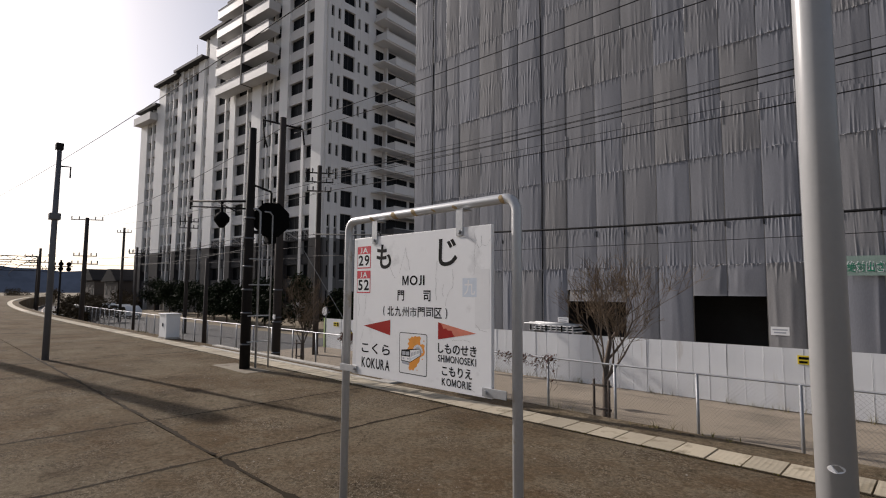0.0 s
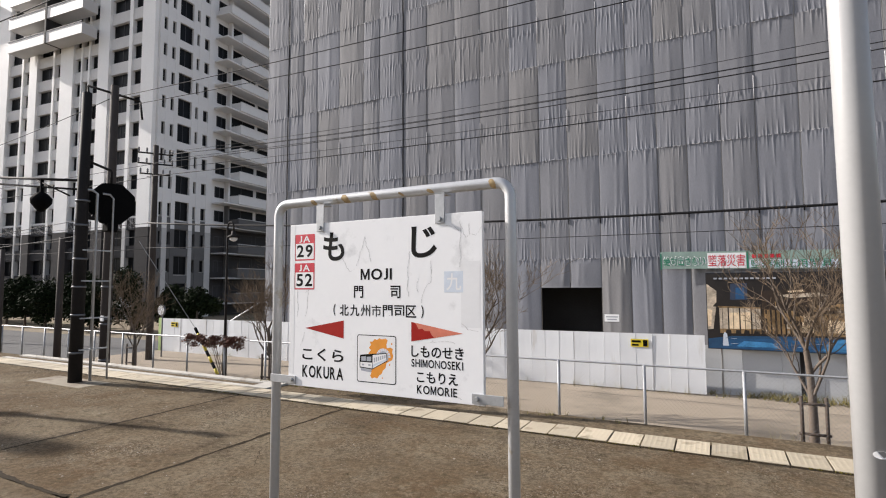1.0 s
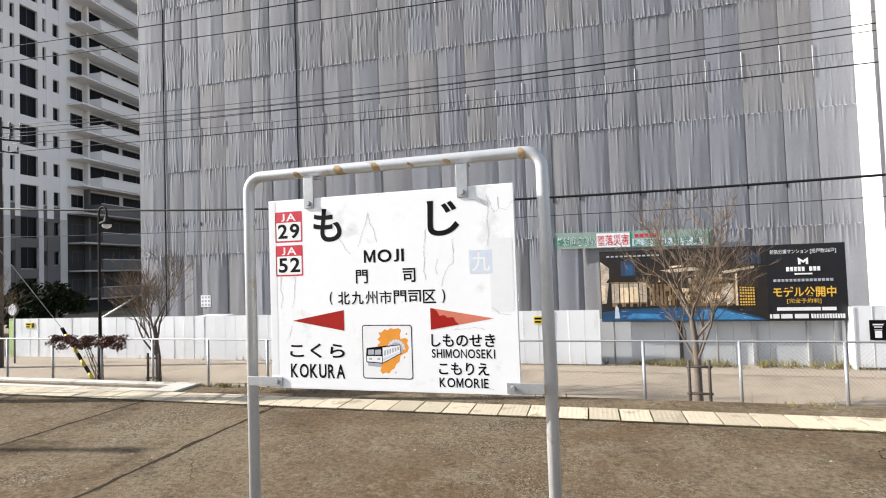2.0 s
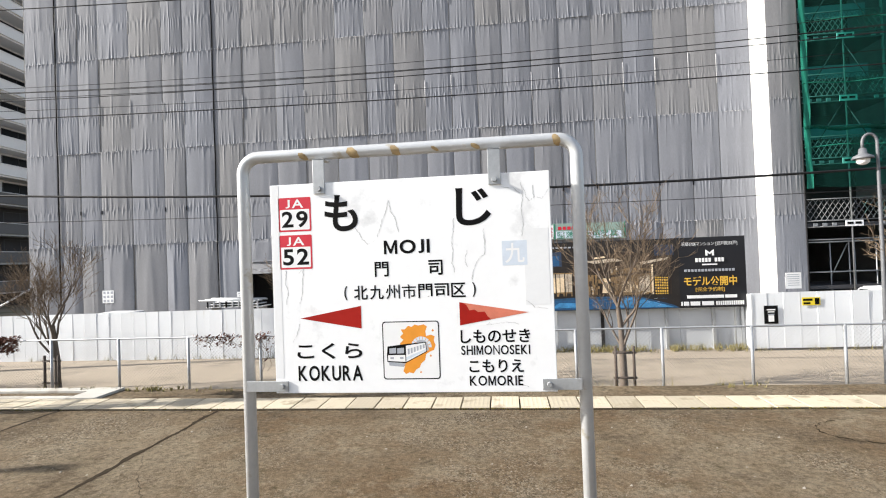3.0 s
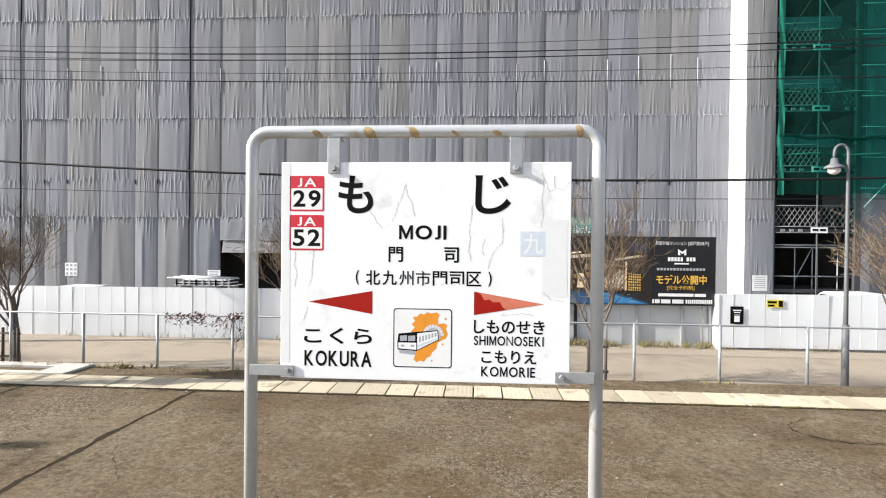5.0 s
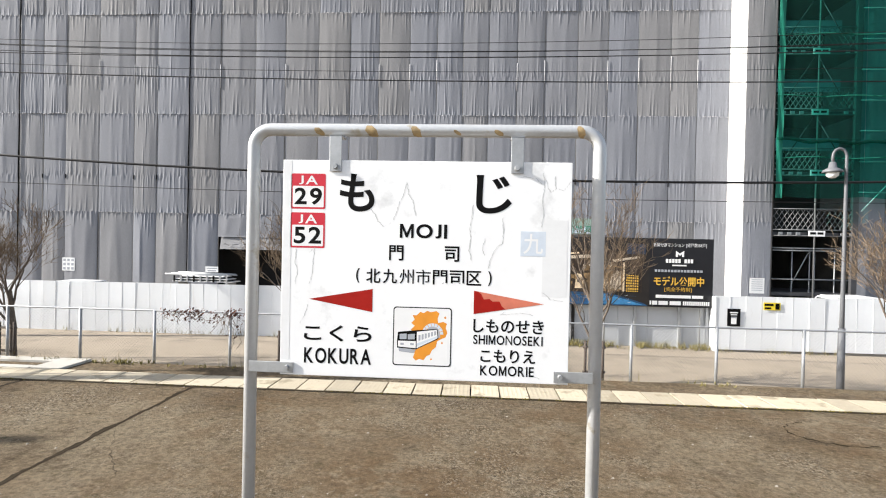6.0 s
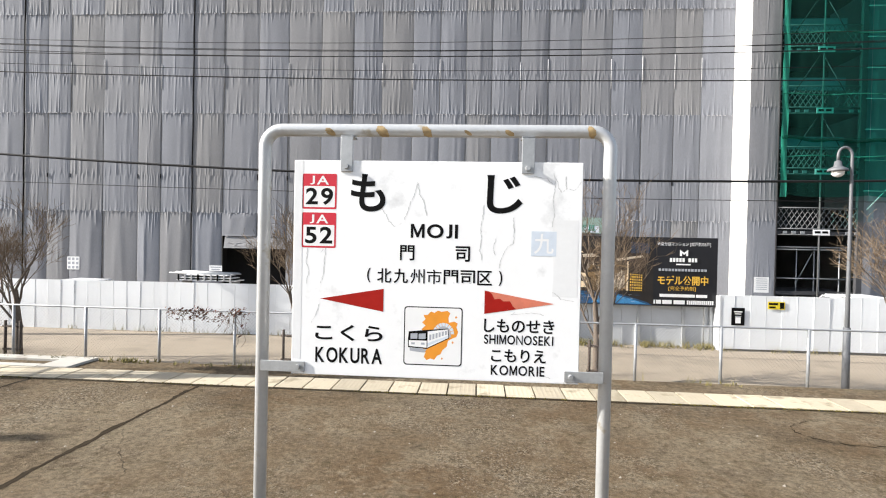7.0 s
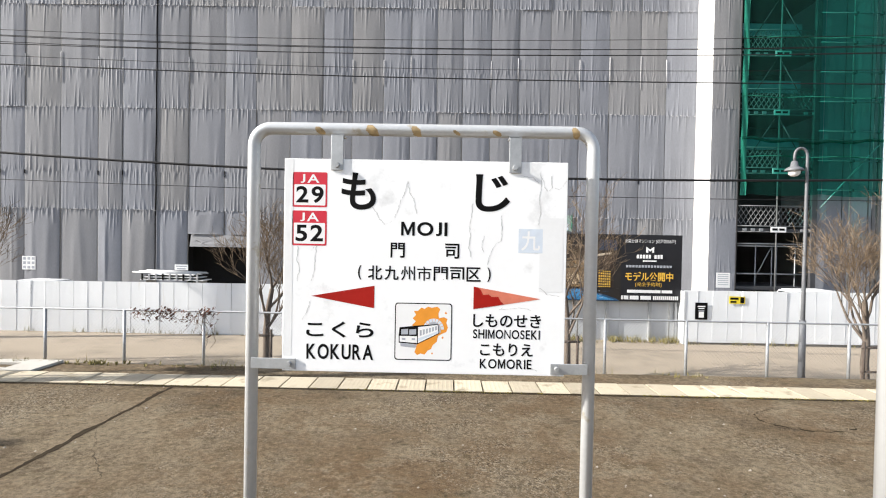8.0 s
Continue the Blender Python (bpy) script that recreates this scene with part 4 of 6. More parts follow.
for k in range(6):
    u, v = 0.44 + 0.053 * k, 0.425 + 0.020 * k
    part("train_window", bm_poly(bmesh.new(), ic_at((u, v), (u + 0.034, v + 0.012), (u + 0.034, v + 0.105 - 0.006 * k), (u, v + 0.10 - 0.006 * k)), FY - 0.00080, FY - 0.00066), M_GREYINK, tr)
part("train_skirt", bm_poly(bmesh.new(), ic_at((0.11, 0.24), (0.10, 0.295), (0.40, 0.275), (0.36, 0.215)), FY - 0.00060, FY - 0.00042), M_GREYINK, tr)
for u in (0.13, 0.30):
    part("head_lamp", bm_poly(bmesh.new(), ic_at((u, 0.35), (u + 0.06, 0.35), (u + 0.06, 0.385), (u, 0.385)), FY - 0.00080, FY - 0.00066), M_GREYINK, tr)
# peeled strips of old covering film
rng = random.Random(3)


def peel(pts, w=0.0022):
    """The torn grey rim of peeled film, along points given in centimetres from the board's top left corner."""
    path = []
    for (xa, za), (xb, zb) in zip(pts, pts[1:]):
        for k in range(6):
            t = k / 6
            path.append((BX0 + 0.01 * (xa + (xb - xa) * t) + rng.uniform(-1, 1) * 0.0022, BZ1 - 0.01 * (za + (zb - za) * t) + rng.uniform(-1, 1) * 0.0016))
    bm = bmesh.new()
    last = None
    for x, z in path:
        ww = w * rng.uniform(0.3, 1.0)
        now = [bm.verts.new((x - ww, FY - 0.00015, z - 0.0007)), bm.verts.new((x + ww, FY - 0.00015, z + 0.0007))]
        if last:
            bm.faces.new((last[0], last[1], now[1], now[0]))
        last = now
    part("peeled_film", bm, M_PEEL, board)


for pts in (((34.9, 18.6), (36.5, 20.9), (37.6, 23.2), (39.6, 25.2), (41.6, 24.8), (42.6, 23.6)),
            ((43.7, 22.5), (44.9, 19.2), (45.8, 15.9), (47.5, 12.6), (48.6, 8.0)), ((48.6, 8.0), (49.3, 12.6), (50.9, 15.2), (51.7, 18.5), (52.2, 21.5)),
            ((74.1, 16.6), (73.8, 21.2), (73.0, 25.2), (73.4, 29.1), (72.9, 33.8), (74.1, 38.4)),
            ((85.4, 21.2), (85.8, 26.5), (85.4, 31.1), (83.8, 31.8), (82.1, 34.4), (80.7, 38.4), (80.1, 41.1)),
            ((100.3, 4.0), (100.8, 9.3), (100.0, 13.9), (100.7, 19.9), (99.7, 25.2)),
            ((104.6, 5.3), (105.0, 9.9), (103.3, 11.3), (102.0, 9.3), (101.1, 5.3)), ((106.0, 9.9), (108.0, 10.6), (110.0, 8.0), (111.0, 6.6)),
            ((5.7, 34.4), (5.4, 39.7), (6.4, 43.7), (5.2, 49.0)), ((11.0, 35.8), (13.0, 33.9), (12.6, 38.4), (12.3, 43.7), (11.0, 49.0)),
            ((92.7, 5.3), (97.3, 6.0), (100.0, 8.6)), ((86.7, 57.0), (85.4, 58.0), (89.4, 57.6), (93.4, 57.0), (98.6, 58.0)),
            ((100.7, 49.0), (104.0, 51.7), (109.3, 52.3)), ((7.7, 63.6), (9.7, 59.6), (11.0, 55.6)), ((79.0, 29.0), (78.0, 33.0), (78.8, 36.0)), ((95.0, 78.0), (97.0, 80.5), (101.0, 82.0))):
    peel(pts)
plate("side_film", BX0 + 0.002, BX0 + 0.036, BZ0 + 0.06, BZ1 - 0.002, M_OLDFILM, 0.00015)
plate("side_film", BX1 - 0.105, BX1 - 0.012, BZ0 + 0.33, BZ0 + 0.62, M_OLDFILM, 0.00012)
M_RUST = mat("rust", (0.36, 0.26, 0.13), 0.8, vary=0.5, scale=30)
for x, w, span in ((-2.564, 0.034, 1.2), (-2.355, 0.044, 2.0), (-2.179, 0.036, 1.8), (-1.86, 0.03, 0.9), (-2.02, 0.02, 0.8), (-1.545, 0.03, 2.2)):
    n = 14
    bm = bmesh.new()
    g = []
    for j in range(5):
        row = []
        for k in range(n + 1):
            a = math.pi + span * 1.1 * (k / n - 0.5) + 0.5
            taper = math.sin(math.pi * (0.08 + 0.84 * k / n)) ** 0.6
            px = x + w * (j / 4 - 0.5) * taper * (1 + 0.35 * noise.noise(Vector((k * 0.6, x * 9, j * 0.3)))) + 0.020 * (k / n - 0.5)
            row.append(bm.verts.new((px, 2.02 + (PR + 0.0006) * math.cos(a), PZ + (PR + 0.0006) * math.sin(a))))
        g.append(row)
    for a, b in zip(g, g[1:]):
        for k in range(n):
            bm.faces.new((a[k], a[k + 1], b[k + 1], b[k])).smooth = True
    spart("rust_patch", bm, M_RUST, label="brown rust patch on the pipe")

# ---- platform lamp pole beside the sign ----
fp = thing("platform_pole", "thick grey-white painted round steel pole on the platform", "pole", (-0.274, 1.994, 0))
part("shaft", bm_tube(bmesh.new(), [(0, 0, -0.2), (0, 0, 4.9)], 0.0535, 28), M_CREAMPOLE, fp)
part("foot_collar", bm_lathe(bmesh.new(), [(0.11, 0), (0.11, 0.02), (0.062, 0.03), (0.057, 0.05)], (0, 0, 0), 24), M_CREAMPOLE, fp)
bm = bmesh.new()
ring = [bm.verts.new((0.0545 * math.sin(a0 + 0.42 * math.cos(a)), -0.0545 * math.cos(a0 + 0.42 * math.cos(a)), 0.985 + 0.012 * math.sin(a))) for a0 in (0.15,) for a in [2 * math.pi * k / 20 for k in range(20)]]
bm.faces.new(ring)
sticker = part("sticker", bm, M_WHITEINK, fp, "small oval white sticker")


# ---- chain-link fence ----
FENCE_Y, FT = 12.0, -0.235
fence = thing("fence", "galvanised chain-link fence with pipe top rail along the railway", "fence", (0, FENCE_Y, 0))
PITCH = 1.873
post_me = mesh_of("post", bm_tube(bmesh.new(), [(0, 0, GROUND_Z), (0, 0, FT)], 0.034, 10), M_GALV)
part("top_rail", bm_tube(bmesh.new(), [(-0.26 + k * PITCH, bend(-0.26 + k * PITCH) * 0.6, FT) for k in range(-38, 12)], 0.022, 8), M_GALV, fence)


def link_panel():
    bm = bmesh.new()
    w, h, step = PITCH, FT - GROUND_Z - 0.05, 0.085
    for sgn in (1, -1):
        c = -h
        while c < w:
            xa, za, xb, zb = c, 0.0, c + h, h
            if xa < 0:
                za, xa = -xa, 0
            if xb > w:
                zb, xb = zb - (xb - w), w
            if xb - xa > 0.02:
                if sgn < 0:
                    xa, xb = w - xa, w - xb
                bm_tube(bm, [(xa, -0.03, GROUND_Z + 0.03 + za), (xb, -0.03, GROUND_Z + 0.03 + zb)], 0.0015, 3, False)
            c += step
    return mesh_of("link_mesh", bm, M_GREYPOLE)


link_me = link_panel()
for k in range(-38, 11):
    x = -0.26 + k * PITCH
    y = bend(x) * 0.6
    for me in (post_me, link_me):
        ob = part(me.name.split(".")[0], me, None, fence)
        ob.location = (x, y, 0)
        if me is link_me:
            ob.rotation_euler = (0, 0, math.atan2((bend(x + PITCH) - bend(x)) * 0.6, PITCH))

# ---- white steel hoarding ----
HY = 17.8
hoard = thing("hoarding", "white steel panel hoarding round the building site", "hoarding", (0, HY, 0), kind="structure")


def hoard_panel():
    bm = bmesh.new()
    prof = [(0.0, -0.004), (0.003, -0.014), (0.012, -0.0155), (0.018, -0.013), (0.16, -0.0122), (0.25, -0.0115), (0.34, -0.0122), (0.480, -0.013), (0.486, -0.0155), (0.495, -0.014), (0.498, -0.004)]
    a = [bm.verts.new((x, y, 0)) for x, y in prof]
    b = [bm.verts.new((x, y, 1.78)) for x, y in prof]
    for k in range(len(prof) - 1):
        bm.faces.new((a[k], a[k + 1], b[k + 1], b[k]))
    return mesh_of("panel", bm, M_HOARD)


panel_me = hoard_panel()
rng = random.Random(8)
for x0, n in ((-27.05, 52), (6.02, 26)):
    for k in range(n):
        x = x0 + 0.5 * k
        ob = part("panel", panel_me, None, hoard)
        ob.location = (x, rng.uniform(-0.008, 0.008), -1.93 + 0.004 * (x + 27))
        ob.rotation_euler = (rng.uniform(-0.006, 0.006), 0, 0)
bm = bmesh.new()
bm_tube(bm, [(-27, 0.08, -0.5), (-1.1, 0.08, -0.4)], 0.024, 6)
bm_tube(bm, [(6, 0.08, -0.4), (19, 0.08, -0.35)], 0.024, 6)
part("backing_pipe", bm, M_GALV, hoard)
part("end_panel", bm_box(bmesh.new(), -27.35, -27.06, -0.02, 0.02, -1.9, -0.14), mat("lime_panel", (0.42, 0.55, 0.22), 0.6, vary=0.15), hoard, "lime green end panel")
back = thing("site_wall", "plain grey panel wall standing under the large advertisement", "wall", (0, 18.3, 0), kind="structure")
for k in range(7):
    part("panel", bm_box(bmesh.new(), -1.06 + k * 1.012, -0.055 + k * 1.012, 0, 0.05, GROUND_Z, -0.40, 0.005), M_GREYPANEL, back)
for k, x in enumerate((1.45, 3.55, 5.05, 5.95)):
    part("post", bm_box(bmesh.new(), x - 0.05, x + 0.05, -0.10, -0.005, GROUND_Z, -0.40, 0.006), M_GALV if k else M_DARKPOLE, back)


part("end_panel", bm_box(bmesh.new(), 6.03, 6.09, -0.52, 0.06, GROUND_Z, -0.06, 0.004), M_GREYPANEL, back)


def site_sign(x, z, w, h, y, y_mat, label, bars, name="site_sign"):
    s = thing(name, label, "sign", (x, y, z), "notices on the hoarding")
    part("sheet", bm_box(bmesh.new(), -w / 2, w / 2, -0.008, 0, -h / 2, h / 2, 0.002), y_mat, s)
    for bx, bz, bw, bh, m in bars:
        part("lettering_bar", bm_box(bmesh.new(), bx - bw / 2, bx + bw / 2, -0.012, -0.0085, bz - bh / 2, bz + bh / 2), m, s)
    return s


YB = [(-0.10, 0.05, 0.28, 0.07, M_INK), (-0.13, -0.06, 0.2, 0.06, M_INK), (0.17, 0.0, 0.13, 0.2, M_INK), (0.17, 0.02, 0.05, 0.1, M_YELLOW)]
for x, z in ((-2.93, -0.365), (-26.03, -0.46), (7.83, -0.32)):
    site_sign(x, z, 0.54, 0.25, HY - 0.027, M_YELLOW, "yellow warning sign with black lettering on the hoarding", YB)
site_sign(6.62, -0.72, 0.42, 0.58, HY - 0.027, M_INK, "black notice with a white cup picture on the hoarding",
          [(0, 0.16, 0.26, 0.04, M_WHITEINK), (0, 0.09, 0.2, 0.03, M_WHITEINK), (0, -0.12, 0.17, 0.2, M_WHITEINK), (0, 0.01, 0.2, 0.03, M_GREYINK)])
site_sign(7.5, 0.33, 0.48, 0.52, HY + 0.3, M_WHITEINK, "white paper notice hung above the hoarding",
          [(0, 0.2 - 0.07 * k, 0.36, 0.02, M_GREYINK) for k in range(6)])

# ---- large advertisement ----
ad = thing("billboard", "wide dark advertisement board showing a lit terrace and pool", "billboard", (2.54, 18.1, 0.7))


def apart(name, bm, m, parent=None, label=""):
    ob = part(name, bm, m, parent or ad, label)
    if parent is None:
        ob.matrix_parent_inverse = Matrix.Translation((-2.54, -18.1, -0.7))
    return ob


AY = 18.06
A0, A1, AZ0, AZ1 = -0.97, 6.05, -0.47, 1.86
board_ad = apart("backing", bm_box(bmesh.new(), A0, A1, AY, AY + 0.06, AZ0, AZ1, 0.004), mat("black_print", (0.010, 0.010, 0.013), 0.4, vary=0.2), label="black printed board")


def print_shape(pts, m, d, label=""):
    return part("print", bm_poly(bmesh.new(), pts, AY - d, AY - d + 0.003), m, board_ad, label)


M_P_NIGHT = mat("print_dusk", (0.03, 0.045, 0.08), 0.4, vary=0.4, scale=1.2, bump=0)
M_P_BROWN = mat("print_brown", (0.035, 0.022, 0.014), 0.4, vary=0.4, scale=2, bump=0)
M_P_POOL = mat("print_pool", (0.02, 0.09, 0.21), 0.4, vary=0.35, scale=3, bump=0)
M_P_POOLD = mat("print_pool_deep", (0.02, 0.07, 0.15), 0.4, vary=0.35, scale=3, bump=0)
M_P_GOLD = mat("print_gold", (0.80, 0.48, 0.06), 0.4, vary=0.05, bump=0)
M_P_LAMP = mat("print_lamplight", (0.80, 0.63, 0.42), 0.4, vary=0.35, scale=3, fine=14, bump=0)
M_P_AMBER = mat("print_amber", (0.26, 0.165, 0.075), 0.4, vary=0.75, scale=2.2, fine=9, bump=0)
M_P_STONE = mat("print_stone", (0.50, 0.42, 0.32), 0.4, vary=0.5, scale=3, fine=12, bump=0)
M_P_SHADE = mat("print_shade", (0.018, 0.014, 0.012), 0.4, vary=0.5, scale=3, bump=0)
M_P_AQUA = mat("print_aqua", (0.06, 0.25, 0.50), 0.4, vary=0.4, scale=4, fine=18, bump=0)
LAYER = [0.003]


def picture(m, *pts):
    """One flat printed shape of the night terrace, each a hair in front of the last."""
    LAYER[0] += 0.00025
    return print_shape(list(pts), m, LAYER[0])


def upright(m, x, w, z0, z1):
    picture(m, (x, z0), (x + w, z0), (x + w, z1), (x, z1))


picture(M_P_SHADE, (-0.95, -0.45), (3.95, -0.45), (3.95, 1.82), (-0.95, 1.82))
picture(M_P_BROWN, (0.5, 0.0), (3.7, 0.0), (3.7, 1.35), (2.2, 1.45), (0.5, 1.3))
# pale stone wall and dusk sky
picture(M_P_STONE, (-0.95, 0.12), (-0.95, 1.52), (-0.68, 1.30), (-0.70, 0.85), (-0.80, 0.14))
picture(M_P_LAMP, (-0.95, 0.20), (-0.95, 0.75), (-0.82, 0.70), (-0.86, 0.22))
picture(M_P_NIGHT, (-0.32, 1.02), (-0.30, 1.52), (0.14, 1.54), (0.14, 1.04))
picture(M_P_POOL, (-0.18, 1.06), (-0.16, 1.40), (0.06, 1.40), (0.06, 1.07))
# deep eaves
picture(M_P_SHADE, (-0.80, 0.82), (0.42, 0.80), (0.42, 1.00), (-0.62, 1.05))
picture(M_P_AMBER, (-0.66, 0.78), (0.46, 0.76), (0.46, 0.81), (-0.66, 0.84))
# lit glass room with dark posts
picture(M_P_STONE, (-0.64, 0.02), (0.48, 0.02), (0.48, 0.77), (-0.64, 0.78))
picture(M_P_LAMP, (-0.40, 0.16), (0.20, 0.16), (0.20, 0.66), (-0.40, 0.64))
picture(M_P_AMBER, (-0.64, 0.02), (0.48, 0.02), (0.48, 0.17), (-0.64, 0.15))
for x in (-0.66, -0.40, -0.10, 0.20, 0.46):
    upright(M_P_SHADE, x, 0.035, 0.0, 0.80)
for x in (-0.55, -0.26, 0.05, 0.32):
    upright(M_P_BROWN, x, 0.012, 0.0, 0.78)
for x in (-0.48, -0.22, 0.0, 0.26, 0.55, 0.75):
    picture(M_P_SHADE, (x, 0.0), (x + 0.16, 0.0), (x + 0.15, 0.12), (x + 0.03, 0.13))
# the long hall behind the pool
picture(M_P_AMBER, (0.55, 0.04), (1.35, 0.04), (1.35, 0.72), (0.55, 0.75))
for k in range(7):
    upright(M_P_SHADE, 0.58 + 0.12 * k, 0.04, 0.04, 0.74)
picture(M_P_STONE, (0.9, 1.18), (1.9, 1.26), (2.15, 1.16), (1.2, 1.10))
picture(M_P_LAMP, (1.15, 1.30), (1.55, 1.34), (1.6, 1.29), (1.2, 1.25))
picture(M_P_LAMP, (1.45, 0.10), (1.75, 0.10), (1.72, 0.58), (1.5, 0.60))
picture(M_P_AMBER, (1.75, 0.02), (3.1, 0.02), (3.1, 0.86), (2.4, 0.94), (1.75, 0.80))
picture(M_P_LAMP, (2.05, 0.12), (2.62, 0.10), (2.60, 0.42), (2.1, 0.5))
picture(M_P_STONE, (2.62, 0.10), (3.0, 0.10), (3.0, 0.70), (2.66, 0.60))
picture(M_P_BROWN, (1.75, 0.62), (3.1, 0.74), (3.1, 0.82), (1.75, 0.70))
picture(M_P_LAMP, (3.06, 0.02), (3.12, 0.02), (3.12, 1.02), (3.06, 1.0))
picture(M_P_STONE, (2.7, 1.10), (3.6, 1.24), (3.62, 1.17), (2.75, 1.02))
# dusk panes high on the far end
picture(M_P_NIGHT, (3.18, 1.30), (3.80, 1.30), (3.80, 1.64), (3.18, 1.68))
for x in (3.34, 3.50, 3.66):
    upright(M_P_SHADE, x, 0.025, 1.28, 1.68)
# wooden lattice screen, lit from behind
picture(M_P_GOLD, (3.16, 0.02), (3.60, 0.02), (3.60, 0.57), (3.16, 0.60))
for k in range(6):
    picture(M_P_SHADE, (3.14, 0.06 + 0.095 * k), (3.62, 0.055 + 0.09 * k), (3.62, 0.085 + 0.09 * k), (3.14, 0.092 + 0.095 * k))
for k in range(7):
    upright(M_P_SHADE, 3.15 + 0.072 * k, 0.022, 0.0, 0.60)
# the pool, bright where its lamps stand
picture(M_P_POOLD, (-0.95, -0.45), (3.92, -0.45), (3.75, -0.36), (2.75, -0.04), (1.2, -0.02), (-0.3, -0.06), (-0.95, -0.16))
picture(M_P_POOL, (-0.6, -0.42), (3.5, -0.43), (3.2, -0.30), (2.6, -0.10), (0.9, -0.10), (-0.4, -0.14))
picture(M_P_AQUA, (1.9, -0.40), (3.75, -0.42), (3.2, -0.26), (2.5, -0.06), (2.1, -0.10))
picture(M_P_AQUA, (-0.2, -0.36), (0.9, -0.38), (0.7, -0.22), (0.0, -0.20))
picture(M_P_SHADE, (2.55, -0.02), (3.95, -0.40), (3.95, -0.02))
picture(M_BLUEINK, (-0.56, -0.36), (-0.40, -0.36), (-0.44, 0.0), (-0.50, 0.06), (-0.54, -0.02))
prr = random.Random(17)
for k in range(60):
    x, z = prr.uniform(-0.7, 3.3), prr.uniform(-0.42, -0.12)
    picture(prr.choice((M_P_POOLD, M_P_AQUA, M_P_POOL, M_BLUEINK)), (x, z), (x + prr.uniform(0.08, 0.30), z + 0.003), (x + 0.12, z + 0.014))
for k in range(70):
    x, z = prr.uniform(0.5, 3.0), prr.uniform(0.02, 0.9)
    a, b = prr.uniform(0.02, 0.10), prr.uniform(0.02, 0.16)
    picture(prr.choice((M_P_SHADE, M_P_BROWN, M_P_AMBER, M_P_STONE)), (x, z), (x + a, z - 0.01), (x + a, z + b), (x, z + b + 0.01))


def ad_text(body, cx, cz, w, h, m=M_WHITEINK, bold=0.0):
    lettering(body, m, cx, cz, w, h, AY, 0.024, bold, board_ad)


def ad_bar(cx, cz, w, h, m=M_WHITEINK):
    part("lettering_bar", bm_poly(bmesh.new(), [(cx - w / 2, cz - h / 2), (cx + w / 2, cz - h / 2), (cx + w / 2, cz + h / 2), (cx - w / 2, cz + h / 2)], AY - 0.0245, AY - 0.002), m, board_ad)


ad_text("新築分譲マンション [総戸数138戸]", 4.93, 1.63, 1.75, 0.15)
part("logo", bm_poly(bmesh.new(), [(4.81, 1.24), (4.81, 1.44), (4.94, 1.35), (5.07, 1.44), (5.07, 1.24), (5.01, 1.24), (5.01, 1.34), (4.94, 1.28), (4.87, 1.34), (4.87, 1.24)], AY - 0.0245, AY - 0.003), M_WHITEINK, board_ad, "white emblem")
for k in range(9):
    if k != 5:
        ad_bar(4.52 + k * 0.102, 1.10, 0.07, 0.13)
ad_bar(4.93, 0.95, 0.46, 0.045)
for k in range(15):
    ad_bar(4.16 + k * 0.107, 0.76, 0.07, 0.08, M_GREYINK)
ad_text("モデル公開中", 4.92, 0.41, 1.66, 0.32, M_P_GOLD, 0.02)
ad_text("[完全予約制]", 4.90, 0.13, 0.90, 0.16, M_P_GOLD)
ad_bar(4.75, -0.11, 1.15, 0.10)
ad_bar(5.55, -0.11, 0.36, 0.10)
for x, w in ((4.0, 0.05), (4.14, 0.16), (4.42, 0.3), (4.82, 0.36)):
    ad_bar(x, -0.33, w, 0.13)
for k in range(13):
    ad_bar(5.10 + k * 0.068, -0.33, 0.045, 0.13)
for k in range(12):
    ad_bar(-0.7 + k * 0.14, 1.68, 0.09, 0.05, M_GREYINK)
for x in (-0.6, 2.5, 5.7):
    apart("support_post", bm_tube(bmesh.new(), [(x, AY + 0.12, GROUND_Z), (x, AY + 0.12, AZ1 - 0.1)], 0.03, 6), M_GALV)

# ---- safety banner on the sheets ----
ban = thing("safety_banner", "green and white safety banner with red lettering laced to the sheets", "banner", (0.38, 23.4, 2.45))
BNY = 23.36
cloth = part("cloth", bm_poly(bmesh.new(), [(-2.7, 2.16), (3.47, 2.06), (3.47, 2.76), (-2.7, 2.86)], BNY, BNY + 0.01), mat("banner_cloth", (0.24, 0.33, 0.29), 0.7, vary=0.15, scale=2), ban)
cloth.matrix_parent_inverse = Matrix.Translation((-0.38, -23.4, -2.45))
part("field", bm_poly(bmesh.new(), [(-0.95, 2.16), (0.40, 2.14), (0.40, 2.74), (-0.95, 2.76)], BNY - 0.005, BNY - 0.001), M_WHITEINK, cloth)
part("field", bm_poly(bmesh.new(), [(0.5, 2.15), (3.3, 2.10), (3.3, 2.40), (0.5, 2.46)], BNY - 0.005, BNY - 0.001), M_BLUEINK, cloth)
M_GREENINK = mat("green_print", (0.01, 0.20, 0.11), 0.5)
lettering("絶対出さない", M_WHITEINK, -1.80, 2.46, 1.62, 0.42, BNY, 0.006, 0.05, cloth)
lettering("絶対出さない", M_GREENINK, -1.80, 2.46, 1.55, 0.36, BNY, 0.011, 0.008, cloth)
lettering("墜落災害", M_CRIMSON, -0.28, 2.45, 1.28, 0.46, BNY, 0.011, 0.004, cloth)
lettering("墜落制止用器具", M_GREENINK, 1.85, 2.29, 2.6, 0.31, BNY, 0.011, 0.010, cloth)
for xa, xb in ((-2.7, -2.66), (0.42, 0.47), (3.43, 3.47)):
    part("border", bm_poly(bmesh.new(), [(xa, 2.12), (xb, 2.12), (xb, 2.78), (xa, 2.79)], BNY - 0.008, BNY - 0.002), M_GREENINK, cloth)
